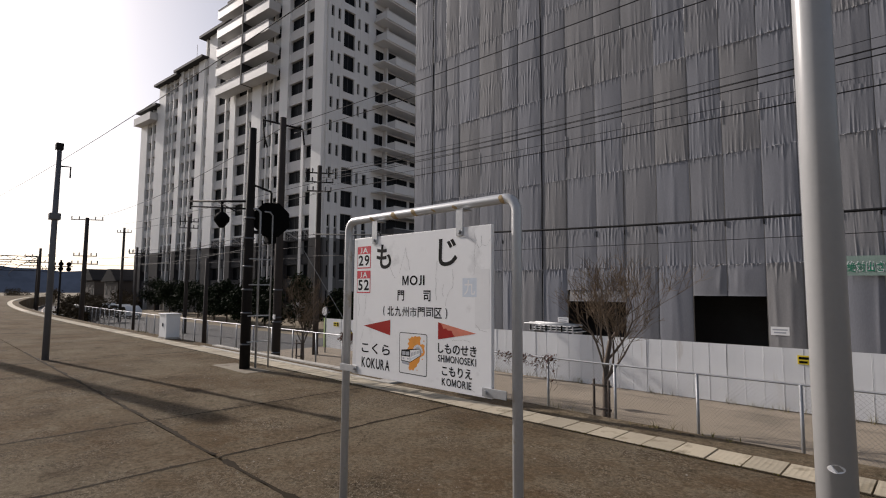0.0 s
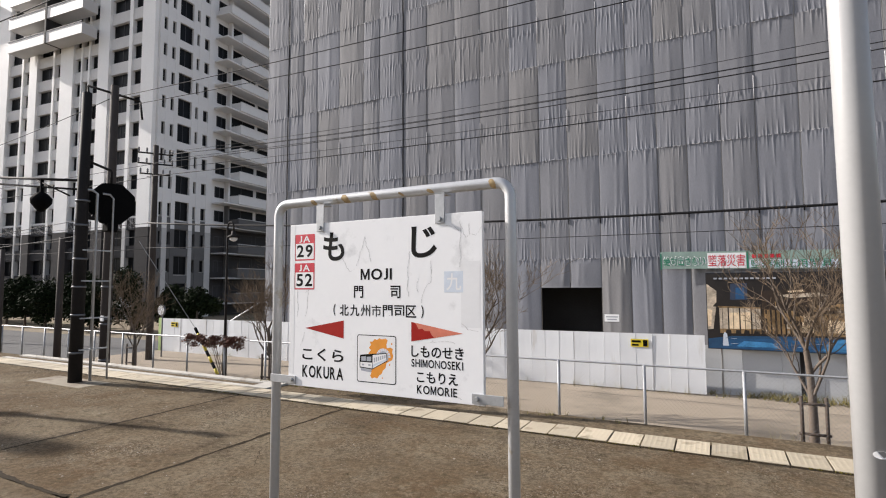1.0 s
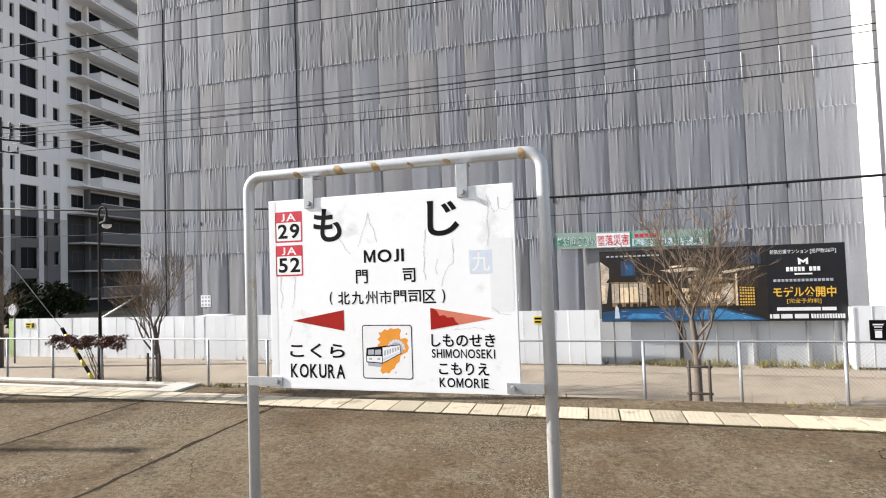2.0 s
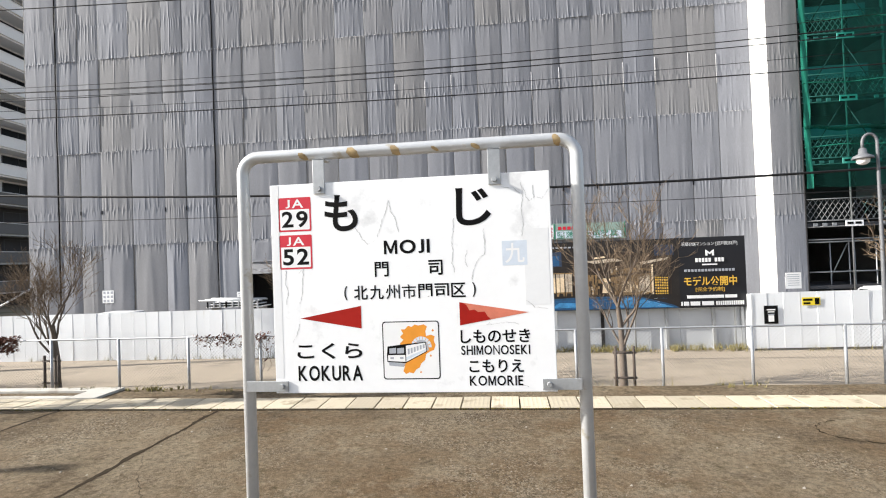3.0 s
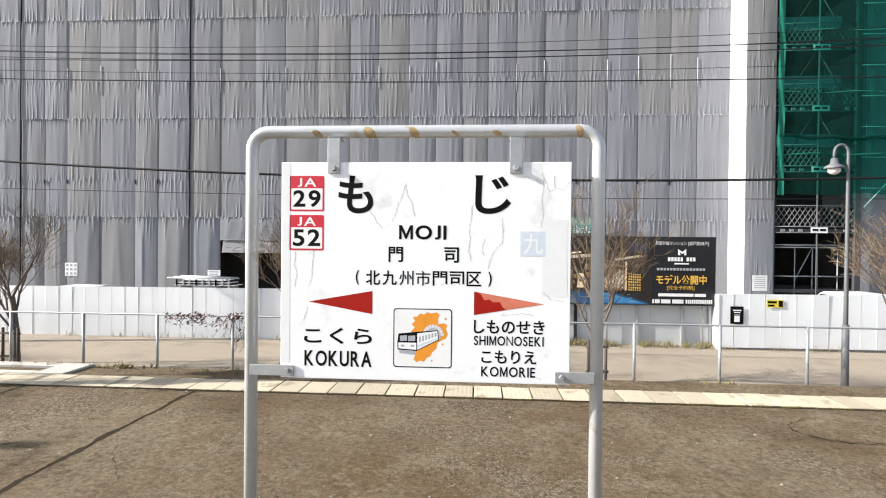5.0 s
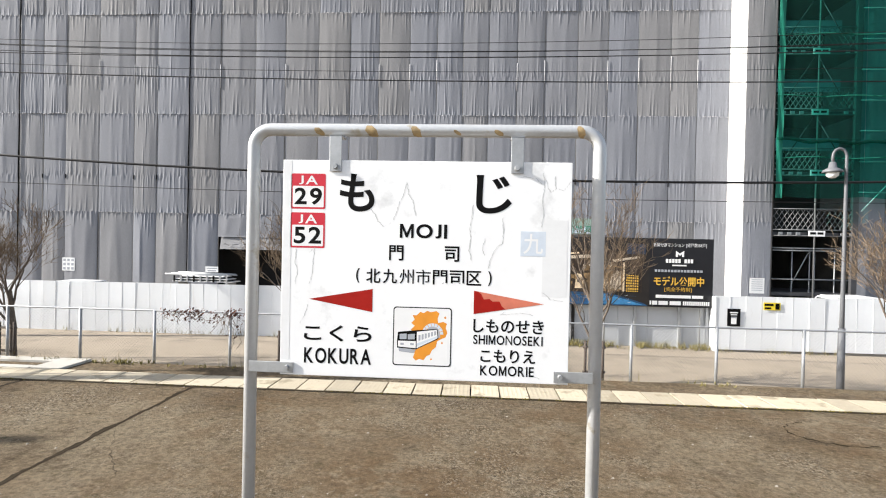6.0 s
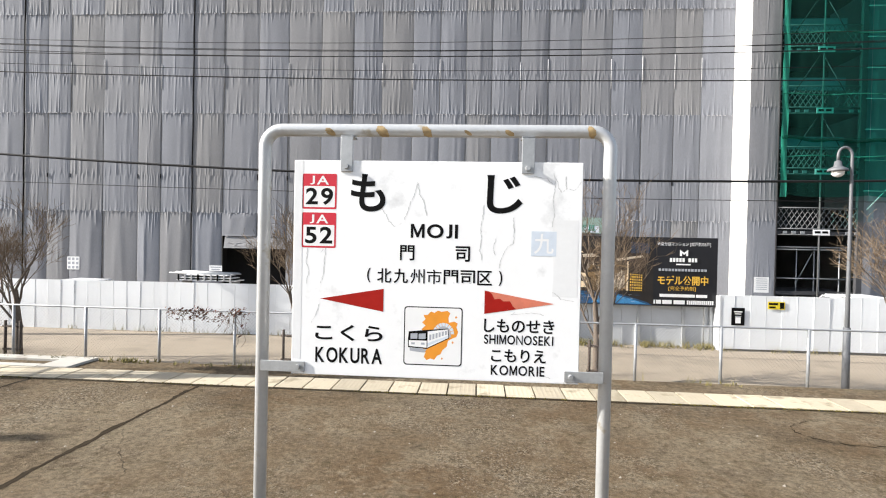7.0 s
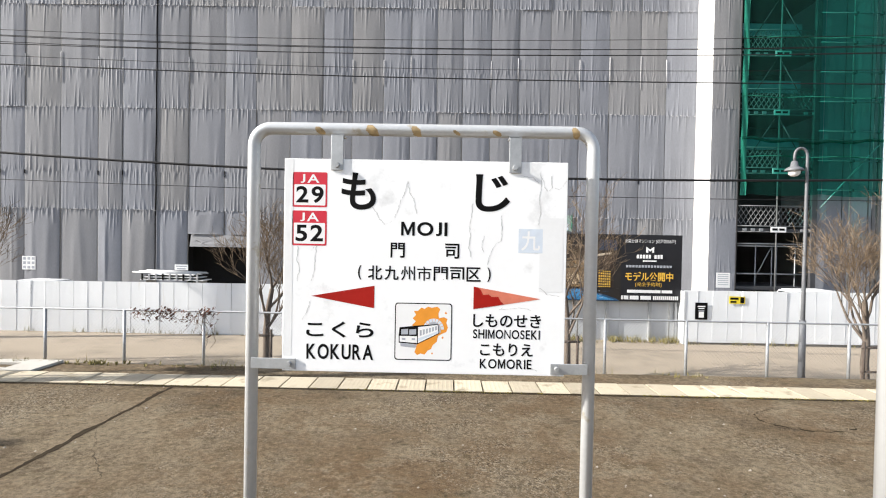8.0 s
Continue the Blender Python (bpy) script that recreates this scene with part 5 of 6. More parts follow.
for k in range(5):
    part("lettering_bar", bm_poly(bmesh.new(), [(0.6 + 0.2 * k, 2.52), (0.74 + 0.2 * k, 2.518), (0.74 + 0.2 * k, 2.66), (0.6 + 0.2 * k, 2.66)], BNY - 0.008, BNY - 0.002), M_CRIMSON, cloth)
site_sign(-21.33, 0.17, 0.62, 0.62, FACE_Y - 0.065, M_WHITEINK, "white site notice tied to the sheets", [(bx, bz, 0.12, 0.12, M_GREYINK) for bx in (-0.2, 0.0, 0.2) for bz in (-0.2, 0.0, 0.2)])
site_sign(-4.76, 0.06, 0.62, 0.32, FACE_Y - 0.065, M_BOARD, "pale site notice tied to the sheets", [(0, 0.05, 0.5, 0.05, M_GREYINK), (0, -0.06, 0.4, 0.05, M_GREYINK)])
site_sign(-14.28, 0.09, 0.62, 0.26, FACE_Y - 0.065, M_BOARD, "pale site notice tied to the sheets", [(0, 0.05, 0.5, 0.05, M_GREYINK), (0, -0.06, 0.4, 0.05, M_GREYINK)])


# ---- apartment block ----
APT = Matrix(((-0.99594, 0.08999, 0, -52.4), (-0.08999, -0.99594, 0, 33.2), (0, 0, 1, 0), (0, 0, 0, 1)))
apt = thing("apartment_block", "tall white tiled apartment block with dark lower storeys and balconies", "apartment block")
apt.matrix_world = APT
ZC = [9.83 + 2.87 * k for k in range(12)]
ZLOW = [6.75, 3.85, 0.9]
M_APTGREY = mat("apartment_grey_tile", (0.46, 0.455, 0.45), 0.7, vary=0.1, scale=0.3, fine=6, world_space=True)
# Greyer than the wall tile, with the shade between pilasters painted in.
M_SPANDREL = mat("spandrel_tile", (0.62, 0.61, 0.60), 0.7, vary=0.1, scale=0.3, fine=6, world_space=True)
win_me = {}


def window(s0, s1, zc, h, d, parent, end=False):
    """A recessed window: near-black glass that also paints in the recess shade, with a slim frame and a mullion."""
    key = (round(s1 - s0, 2), h)
    if key not in win_me:
        w = s1 - s0
        bm = bm_box(bmesh.new(), 0, w, -0.03, 0, -h / 2, h / 2)
        win_me[key] = mesh_of("window", bm, M_GLASSDARK)
        fb = bmesh.new()
        for a, b, c, e in ((0, 0.06, -h / 2, h / 2), (w - 0.06, w, -h / 2, h / 2), (0.06, w - 0.06, h / 2 - 0.06, h / 2), (w / 2 - 0.025, w / 2 + 0.025, -h / 2, h / 2 - 0.06)):
            bm_box(fb, a, b, -0.01, 0.04, c, e)
        win_me[key, "f"] = mesh_of("window_frame", fb, M_SCAFFDARK)
    ob = part("window", win_me[key], None, parent)
    fr = part("window_frame", win_me[key, "f"], None, ob)
    if end:
        ob.matrix_basis = Matrix.Translation((d, -s0, zc)) @ Matrix.Rotation(radians(-90), 4, "Z") @ Matrix.Scale(-1, 4, (0, 1, 0))
        ob.matrix_basis = Matrix.Translation((d, -s0, zc)) @ Matrix(((0, -1, 0, 0), (-1, 0, 0, 0), (0, 0, 1, 0), (0, 0, 0, 1)))
    else:
        ob.location = (s0, d, zc)
    return ob


def apt_box(name, m, *lim, label=""):
    return part(name, bm_box(bmesh.new(), *lim), m, apt, label)


SECTIONS = [  # from, to, top, bays
    (0.0, 8.9, 44.0, ((1.9, 3.6), (4.1, 7.1))),
    (8.9, 14.2, 44.0, ((9.0, 10.5), (10.75, 11.8), (12.0, 13.2))),
    (14.2, 21.2, 44.0, ((15.5, 16.8), (17.1, 19.9))),
    (21.2, 29.6, 41.4, ((21.6, 22.8), (23.1, 25.7), (28.2, 29.3))),
    (29.6, 38.2, 38.2, ((31.5, 33.5), (33.8, 35.2), (35.5, 36.9))),
    (38.2, 45.8, 37.6, ((38.7, 40.3), (40.6, 41.7), (41.9, 43.2))),
    (45.8, 53.0, 34.2, ((46.6, 48.3), (48.6, 50.2))),
]
for s0, s1, top, bays in SECTIONS:
    edges = [s0] + [e for b in bays for e in b] + [s1]
    for a, b in zip(edges[::2], edges[1::2]):
        wide = b - a > 0.7
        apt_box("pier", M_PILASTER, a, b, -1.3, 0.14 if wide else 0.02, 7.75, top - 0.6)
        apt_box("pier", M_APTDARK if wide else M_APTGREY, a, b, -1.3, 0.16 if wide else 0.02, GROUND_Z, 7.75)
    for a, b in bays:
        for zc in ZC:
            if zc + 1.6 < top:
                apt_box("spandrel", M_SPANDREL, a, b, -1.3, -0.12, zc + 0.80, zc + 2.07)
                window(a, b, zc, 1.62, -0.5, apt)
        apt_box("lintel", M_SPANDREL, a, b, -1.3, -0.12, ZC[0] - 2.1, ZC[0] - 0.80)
        for zc in ZLOW:
            apt_box("spandrel", M_APTDARK, a, b, -1.3, -0.12, zc + 0.8, zc + 2.05)
            window(a, b, zc, 1.65, -0.5, apt)
    apt_box("core", M_APT, s0, s1, -26.0 if s1 < 10 else -16.5, -1.3, GROUND_Z, top - 0.6)
    apt_box("roof_slab", M_APTDARK, s0 - 0.5, s1 + 0.6, -17, 0.95, top - 0.6, top - 0.2, label="dark overhanging roof edge")
# boxed balconies under the main roof
for k in (7, 8, 9, 10, 11):
    zc = ZC[k] + 0.4
    for a, b in ((9.0, 15.2), (15.5, 22.4)):
        if k == 7 and a < 10:
            pass
        bal = apt_box("balcony", M_RAILGLASS, a, b, 0.3, 2.0, zc - 0.95, zc + 0.30, label="projecting pale balcony parapet")
        part("balcony_rail", bm_box(bmesh.new(), a, b, 1.90, 2.04, zc + 0.34, zc + 0.42), M_SCAFFDARK, bal)
    apt_box("balcony_divider", M_APTDARK, 15.2, 15.5, 0.3, 2.05, zc - 0.95, zc + 1.9)
bal = apt_box("balcony", M_RAILGLASS, 46.2, 53.2, 0.0, 1.4, 31.2, 32.5)
apt_box("aerial", M_SCAFFDARK, 36.95, 37.0, -2.0, -1.95, 38.0, 43.0, label="thin rooftop aerial")
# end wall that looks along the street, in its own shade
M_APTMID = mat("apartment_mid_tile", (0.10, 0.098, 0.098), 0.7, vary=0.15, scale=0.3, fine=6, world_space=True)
EW = ((0.0, 0.7), (1.15, 1.75), (2.2, 2.7), (4.5, 5.0), (5.4, 6.1), (6.8, 7.6))
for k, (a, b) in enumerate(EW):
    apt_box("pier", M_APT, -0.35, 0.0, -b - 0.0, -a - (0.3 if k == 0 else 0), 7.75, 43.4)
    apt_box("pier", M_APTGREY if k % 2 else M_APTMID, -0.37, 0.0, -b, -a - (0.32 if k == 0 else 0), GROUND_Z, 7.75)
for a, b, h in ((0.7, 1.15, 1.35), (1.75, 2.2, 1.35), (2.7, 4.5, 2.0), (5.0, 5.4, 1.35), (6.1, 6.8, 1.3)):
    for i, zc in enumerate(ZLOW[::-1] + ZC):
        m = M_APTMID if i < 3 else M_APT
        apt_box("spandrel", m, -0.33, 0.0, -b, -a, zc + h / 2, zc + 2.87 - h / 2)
        window(a, b, zc, h, -0.06, apt, end=True)
apt_box("dark_cladding", M_APTDARK, -0.05, 0.0, -26.0, -7.6, GROUND_Z, 8.5)
for i, zc in enumerate(ZLOW[::-1] + ZC):
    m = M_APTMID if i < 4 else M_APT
    out = 2.1
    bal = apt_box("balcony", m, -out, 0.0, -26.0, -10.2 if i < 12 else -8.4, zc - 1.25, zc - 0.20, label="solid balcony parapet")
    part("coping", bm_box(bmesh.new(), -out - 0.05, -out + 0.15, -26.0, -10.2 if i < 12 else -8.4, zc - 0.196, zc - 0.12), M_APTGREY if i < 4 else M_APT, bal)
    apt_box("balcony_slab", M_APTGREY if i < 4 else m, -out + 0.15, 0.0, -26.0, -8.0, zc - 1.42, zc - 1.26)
    window(8.4, 9.8, zc + 0.1, 1.3, -0.02, apt, end=True)
    # Extra-wide panes put the deep balcony shade into the wall as dark glass.
    for wa in (10.5, 15.3, 20.1):
        window(wa, wa + 4.2, zc + 0.25, 2.0, -0.02, apt, end=True)
    apt_box("screen_wall", m, -0.6, 0.0, -10.2, -9.95, zc - 1.25, zc + 1.5)

# ---- poles and wires ----
def pole_lp():
    p = thing("platform_mast", "slim grey steel mast standing on the platform", "mast", (-13.89, 2.15, 0))
    part("shaft", bm_tube(bmesh.new(), [(0, 0, -0.1), (0.0, 0, 2.4), (0.02, 0.0, 4.66)], [0.066, 0.059, 0.05], 16), M_GREYPOLE, p)
    part("junction_box", bm_box(bmesh.new(), -0.08, 0.10, -0.11, 0.10, 3.0, 3.15, 0.02), M_GREYPOLE, p)
    part("top_cap", bm_box(bmesh.new(), -0.07, 0.09, -0.07, 0.07, 4.55, 4.70, 0.015), M_DARKPOLE, p)
    bm = bmesh.new()
    bm_tube(bm, [(0, 0.05, 4.2), (0.05, 0.22, 4.2), (0.05, 0.22, 3.95)], 0.018, 6)
    part("hook", bm, M_DARKPOLE, p)
    return p


pole_lp()
mp = thing("equipment_pole", "dark steel platform pole with a black octagonal disc and lamp", "pole", (-9.8, 4.62, 0))
part("shaft", bm_tube(bmesh.new(), [(0, 0, -0.1), (0, 0, 2.6), (0, 0, 4.72)], [0.098, 0.088, 0.07], 18), M_DARKPOLE, mp)
for z in (0.45, 1.05, 1.5, 1.95, 2.5, 2.9):
    part("band", bm_lathe(bmesh.new(), [(0.085, z), (0.102, z), (0.102, z + 0.03), (0.085, z + 0.03)], (0, 0, 0), 18), M_GREYPOLE, mp)
bm = bmesh.new()
bm_tube(bm, [(0.10, 0.17, 0), (0.10, 0.17, 3.05), (0.08, 0.10, 3.1), (0.05, 0, 3.1)], 0.022, 8)
part("conduit", bm, M_GALV, mp, "pale conduit pipe")
bm = bmesh.new()
bm_tube(bm, [(0.12, 0.42, 0), (0.12, 0.42, 3.0), (0.12, 0.36, 3.06), (0.12, 0.25, 3.06)], 0.016, 8)
part("ladder_pipe", bm, M_GALV, mp)
for z in (0.5, 1.0, 1.6, 2.1):
    part("pipe_clip", bm_box(bmesh.new(), 0.09, 0.13, -0.02, 0.43, z, z + 0.02), M_GALV, mp)
bm = bmesh.new()
AD = Vector((-0.985, -0.17, 0))


def on_arm(d, z):
    return AD * d + Vector((0, 0, z))


bm_tube(bm, [on_arm(0, 3.25), on_arm(2.2, 3.46)], 0.022, 8)
bm_tube(bm, [on_arm(0, 3.10), on_arm(2.15, 3.34)], 0.016, 8)
bm_tube(bm, [on_arm(2.15, 3.28), on_arm(2.15, 3.52)], 0.02, 8)
bm_tube(bm, [on_arm(0.3, 3.02), on_arm(1.2, 3.38)], 0.014, 8)
part("arm", bm, M_DARKPOLE, mp)
lampshade = part("hanging_lamp", bm_lathe(bmesh.new(), [(0.0, -0.17), (0.05, -0.16), (0.16, -0.02), (0.165, 0.05), (0.10, 0.13), (0.03, 0.17), (0.03, 0.40)], on_arm(0.95, 2.95), 8), M_BLACK, mp, "black hanging lamp housing")
bm = bmesh.new()
bm_tube(bm, [(0, 0, 3.60), (0, 0.42, 3.50), (0, 0.44, 3.47), (0, 0.44, 3.20)], 0.022, 8)
part("disc_bracket", bm, M_DARKPOLE, mp)
part("disc_stay", bm_box(bmesh.new(), -0.03, 0.03, 0.0, 0.30, 2.62, 2.68), M_DARKPOLE, mp)
bm = bmesh.new()
bmesh.ops.create_cone(bm, cap_ends=True, segments=8, radius1=0.37, radius2=0.37, depth=0.10,
                      matrix=Matrix.Translation((0.05, 0.43, 2.92)) @ Matrix.Rotation(radians(-25), 4, "Z") @ Matrix.Rotation(radians(90), 4, "Y") @ Matrix.Rotation(radians(22.5), 4, "Z"))
bmesh.ops.bevel(bm, geom=bm.edges[:], offset=0.012, segments=2, affect="EDGES")
part("octagon_disc", bm, M_BLACK, mp, "matt black octagonal disc")
part("disc_foot", bm_box(bmesh.new(), -0.06, 0.12, 0.35, 0.52, 2.44, 2.58, 0.02), M_BLACK, mp)


def line_pole(x, y, top, r, label, arms=(), name="catenary_pole", material=None):
    p = thing(name, label, "pole", (x, y, GROUND_Z), "poles along the railway")
    h = top - GROUND_Z
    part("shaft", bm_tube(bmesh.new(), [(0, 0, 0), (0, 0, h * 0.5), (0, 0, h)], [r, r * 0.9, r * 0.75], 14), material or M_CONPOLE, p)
    for z, half, dy in arms:
        bm = bmesh.new()
        zz = z - GROUND_Z
        d = Vector((0.55, 0.83, 0)) * half
        bm_tube(bm, [-d + Vector((0, 0, zz)), d + Vector((0, 0, zz))], 0.04, 6)
        arm = part("crossarm", bm, M_DARKPOLE, p)
        for s in (-0.95, -0.5, 0.5, 0.95):
            part("insulator", bm_lathe(bmesh.new(), [(0.0, 0.24), (0.03, 0.22), (0.05, 0.15), (0.03, 0.12), (0.05, 0.08), (0.02, 0.0)], d * s + Vector((0, 0, zz + 0.03)), 8), M_GREYPOLE, arm)
    return p


p2 = line_pole(-16.75, 9.0, 7.65, 0.15, "brown concrete catenary pole between platform and fence")
bm = bmesh.new()
zt = 7.45 - GROUND_Z
bm_tube(bm, [(-0.42, -0.55, zt + 0.1), (0.40, 0.55, zt - 0.18)], 0.035, 6)
bm_tube(bm, [(-0.42, -0.55, zt + 0.1), (-0.40, -0.5, zt - 0.5), (-0.30, -0.42, zt - 0.9)], 0.03, 6)
bm_tube(bm, [(0.40, 0.55, zt - 0.18), (0.45, 0.6, zt - 0.75)], 0.03, 6)
part("crossarm", bm, M_DARKPOLE, p2)
for z in (1.1, 1.25, 2.3, 2.45, 3.4):
    part("band", bm_lathe(bmesh.new(), [(0.14, z), (0.157, z), (0.157, z + 0.05), (0.14, z + 0.05)], (0, 0, 0), 14), M_GREYPOLE, p2)
part("number_plate_bar", bm_box(bmesh.new(), 0.08, 0.20, -0.20, -0.165, 2.42, 2.58), M_WHITEINK, p2)
line_pole(-46.5, 9.2, 6.9, 0.17, "brown concrete catenary pole far along the line", ((6.75, 1.1, 0), (4.0, 0.8, 0), (3.4, 0.9, 0)))
line_pole(-38.5, 10.5, 4.3, 0.09, "thin dark line pole beside the fence", ((3.9, 0.5, 0),))
line_pole(-28.6, 11.2, 3.2, 0.12, "short dark post behind the fence")
line_pole(-22.6, 10.6, 3.4, 0.13, "short dark post behind the fence")
up = line_pole(-24.3, 15.3, 8.3, 0.16, "tall street utility pole with insulators and cables", ((7.9, 0.75, 0), (7.4, 0.75, 0), (6.9, 0.65, 0)), "utility_pole")
line_pole(-43.0, 15.3, 7.3, 0.15, "tall street utility pole with insulators and cables", ((6.9, 0.7, 0), (6.4, 0.7, 0)), "utility_pole")
line_pole(-62.0, 15.6, 8.0, 0.15, "tall street utility pole with insulators and cables", ((7.5, 0.7, 0),), "utility_pole")
line_pole(27.0, 15.3, 8.3, 0.16, "tall street utility pole with insulators and cables", ((7.9, 0.75, 0), (7.4, 0.75, 0)), "utility_pole")


def wire(pts, r, label, name="overhead_cable", n=24):
    """A cable hanging in a parabola through three places."""
    a, m, b = (Vector(p) for p in pts)
    path = []
    for i in range(n + 1):
        t = i / n
        path.append(a * (2 * (t - 0.5) * (t - 1)) + m * (4 * t * (1 - t)) + b * (2 * t * (t - 0.5)))
    solid(name, bm_tube(bmesh.new(), path, r, 6), M_CABLE, label, "cable", "cables along the street")


CB = "black cable strung along the street past the sheets"
wire([(-24.3, 15.0, 4.52), (1.3, 15.0, 3.38), (27, 15.0, 4.4)], 0.036, "thick black cable strung along the street")
wire([(-24.3, 15.0, 3.35), (1.3, 15.0, 2.87), (27, 15.0, 3.2)], 0.010, CB)
wire([(-24.3, 14.9, 6.72), (1.3, 14.9, 6.16), (27, 14.9, 6.6)], 0.016, CB)
wire([(-24.3, 15.0, 7.35), (1.3, 15.0, 6.92), (27, 15.0, 7.9)], 0.012, CB)
wire([(-24.3, 15.3, 7.6), (1.3, 15.3, 7.02), (27, 15.3, 8.2)], 0.010, CB)
wire([(-24.3, 15.6, 7.9), (1.3, 15.6, 7.30), (27, 15.6, 8.6)], 0.011, CB)
wire([(-24.3, 15.7, 8.05), (1.3, 15.7, 7.62), (27, 15.7, 8.95)], 0.008, CB)
wire([(-24.3, 15.8, 7.3), (1.3, 15.8, 6.75), (27, 15.8, 7.6)], 0.008, CB)
wire([(-24.3, 15.9, 8.0), (1.3, 15.9, 7.42), (27, 15.9, 8.5)], 0.009, CB)
wire([(-16.9, 9.0, 7.3), (4.0, 9.0, 6.75), (25, 9.0, 7.2)], 0.010, "black railway feeder wire")
wire([(-16.5, 9.3, 7.1), (4.0, 9.3, 6.45), (25, 9.3, 6.9)], 0.010, "black railway feeder wire")
wire([(-45.5, 9.2, 6.75), (-31, 9.1, 6.5), (-16.9, 9.0, 7.3)], 0.010, "black railway feeder wire")
wire([(-70, -1.0, 6.1), (-19.2, 3.0, 5.36), (28, 3.0, 5.2)], 0.008, "black feeder wire above the platform")
for k, z in enumerate((3.3, 3.9, 4.52, 6.72, 7.35)):
    wire([(-62, 15.4, z + 1.0), (-43, 15.2, z + 0.3), (-24.3, 15.1, z)], 0.012, CB)
wire([(-46.5, 9.2, 3.9), (-32, 9.2, 3.4), (-16.8, 9.0, 3.7)], 0.012, "black railway feeder wire")
wire([(-46.5, 9.2, 3.4), (-32, 9.2, 2.9), (-16.8, 9.0, 3.2)], 0.012, "black railway feeder wire")
# guy wire with its striped guard
guy = thing("guy_guard", "yellow and black striped guard on a pole guy wire", "guard", (-15.72, 12.4, GROUND_Z))
a, b = Vector((0, 0, 0)), Vector((-1.42, -0.1, 1.95))
for k in range(10):
    part("stripe", bm_tube(bmesh.new(), [a.lerp(b, k / 10), a.lerp(b, (k + 1) / 10)], 0.05, 10), (M_YELLOW, M_BLACK)[k % 2], guy)
bm = bmesh.new()
bm_tube(bm, [b, Vector((-2.75, -1.4, 5.0))], 0.009, 5)
part("guy_wire", bm, M_GALV, guy)
# a tall pole out of sight down the platform, whose broad shadow falls across the slabs
tp = thing("tall_mast", "tall square mast with a lamp head on the platform", "mast", (-22.5, -0.15, 0))
part("shaft", bm_box(bmesh.new(), -0.16, 0.16, -0.16, 0.16, -0.1, 8.6, 0.02), M_GREYPOLE, tp)
part("lamp_head", bm_box(bmesh.new(), -0.25, 0.25, -0.18, 0.18, 8.3, 8.8, 0.03), M_GREYPOLE, tp)


# ---- street lamps ----
def street_lamp(x, y, top, side, metal=M_GALV, tone="grey"):
    s = thing("street_lamp", tone + " crook-necked street lamp with a bell-shaped shade", "street lamp", (x, y, GROUND_Z + 0.03), "street lamps on the pavement")
    h = top - GROUND_Z
    pts = [(0, 0, 0), (0, 0, h * 0.5), (0, 0, h - 0.22)] + [(side * (0.16 - 0.16 * math.cos(t)), 0, h - 0.22 + 0.20 * math.sin(t)) for t in np.linspace(0.3, math.pi, 9)] + [(side * 0.32, 0, h - 0.36)]
    part("post", bm_tube(bmesh.new(), pts, [0.06, 0.045] + [0.032] * (len(pts) - 2), 12), metal, s)
    part("base", bm_tube(bmesh.new(), [(0, 0, 0), (0, 0, 1.55)], [0.085, 0.075], 12), metal, s)
    sh = part("shade", bm_lathe(bmesh.new(), [(0.03, 0.0), (0.07, -0.02), (0.09, -0.14), (0.20, -0.20), (0.22, -0.25), (0.21, -0.26)], (side * 0.32, 0, h - 0.34), 18), metal, s, "bell-shaped metal shade")
    part("globe", bm_lathe(bmesh.new(), [(0.14, 0.0), (0.13, -0.07), (0.08, -0.12), (0.0, -0.14)], (side * 0.32, 0, h - 0.60), 16), M_WHITEINK, sh, "milky glass globe")
    return s


street_lamp(6.9, 13.1, 4.0, -1, M_GREYPOLE)
street_lamp(-16.55, 13.1, 3.86, 1, M_DARKPOLE, "dark")


# ---- bare street trees ----
def tree_meshes(seed):
    r = random.Random(seed)
    trunk, twigs = bmesh.new(), bmesh.new()

    def grow(p, d, length, rad, level):
        n = 4 if level < 3 else 2
        pts, q = [p], p
        dd = d.copy()
        for i in range(n):
            dd = (dd + Vector((r.uniform(-1, 1), r.uniform(-1, 1), r.uniform(-0.3, 0.7))) * (0.14 + 0.05 * level)).normalized()
            q = q + dd * (length / n)
            pts.append(q)
        radii = [rad * (1 - 0.45 * i / n) for i in range(n + 1)]
        bm_tube(trunk if level < 3 else twigs, pts, [max(q, 0.0034) for q in radii], (9, 7, 6, 4, 3, 3)[level], False)
        if level >= 5:
            return
        kids = (7, 4, 4, 4, 3)[level]
        for k in range(kids):
            t = r.uniform(0.45, 1.0) if level else r.uniform(0.42, 1.0)
            base = pts[min(n, max(1, round(t * n)))]
            a = 2 * math.pi * (k + r.random()) / kids
            spread = (0.84, 0.64, 0.66, 0.8, 0.9)[level] * r.uniform(0.6, 1.2)
            ax = dd.cross(Vector((0, 0, 1)) if abs(dd.z) < 0.95 else Vector((1, 0, 0))).normalized()
            side = Matrix.Rotation(a, 3, dd) @ ax
            nd = (dd + side * spread + Vector((0, 0, 0.34))).normalized()
            grow(base, nd, length * (0.60, 0.74, 0.70, 0.66, 0.62)[level] * r.uniform(0.75, 1.15), radii[-1] * 0.62, level + 1)

    grow(Vector((0, 0, 0)), Vector((0, 0, 1)), 1.75, 0.088, 0)
    return mesh_of("trunk", trunk, M_BARK), mesh_of("crown", twigs, M_TWIG)


TREES = [tree_meshes(s) for s in (11, 12, 13)]


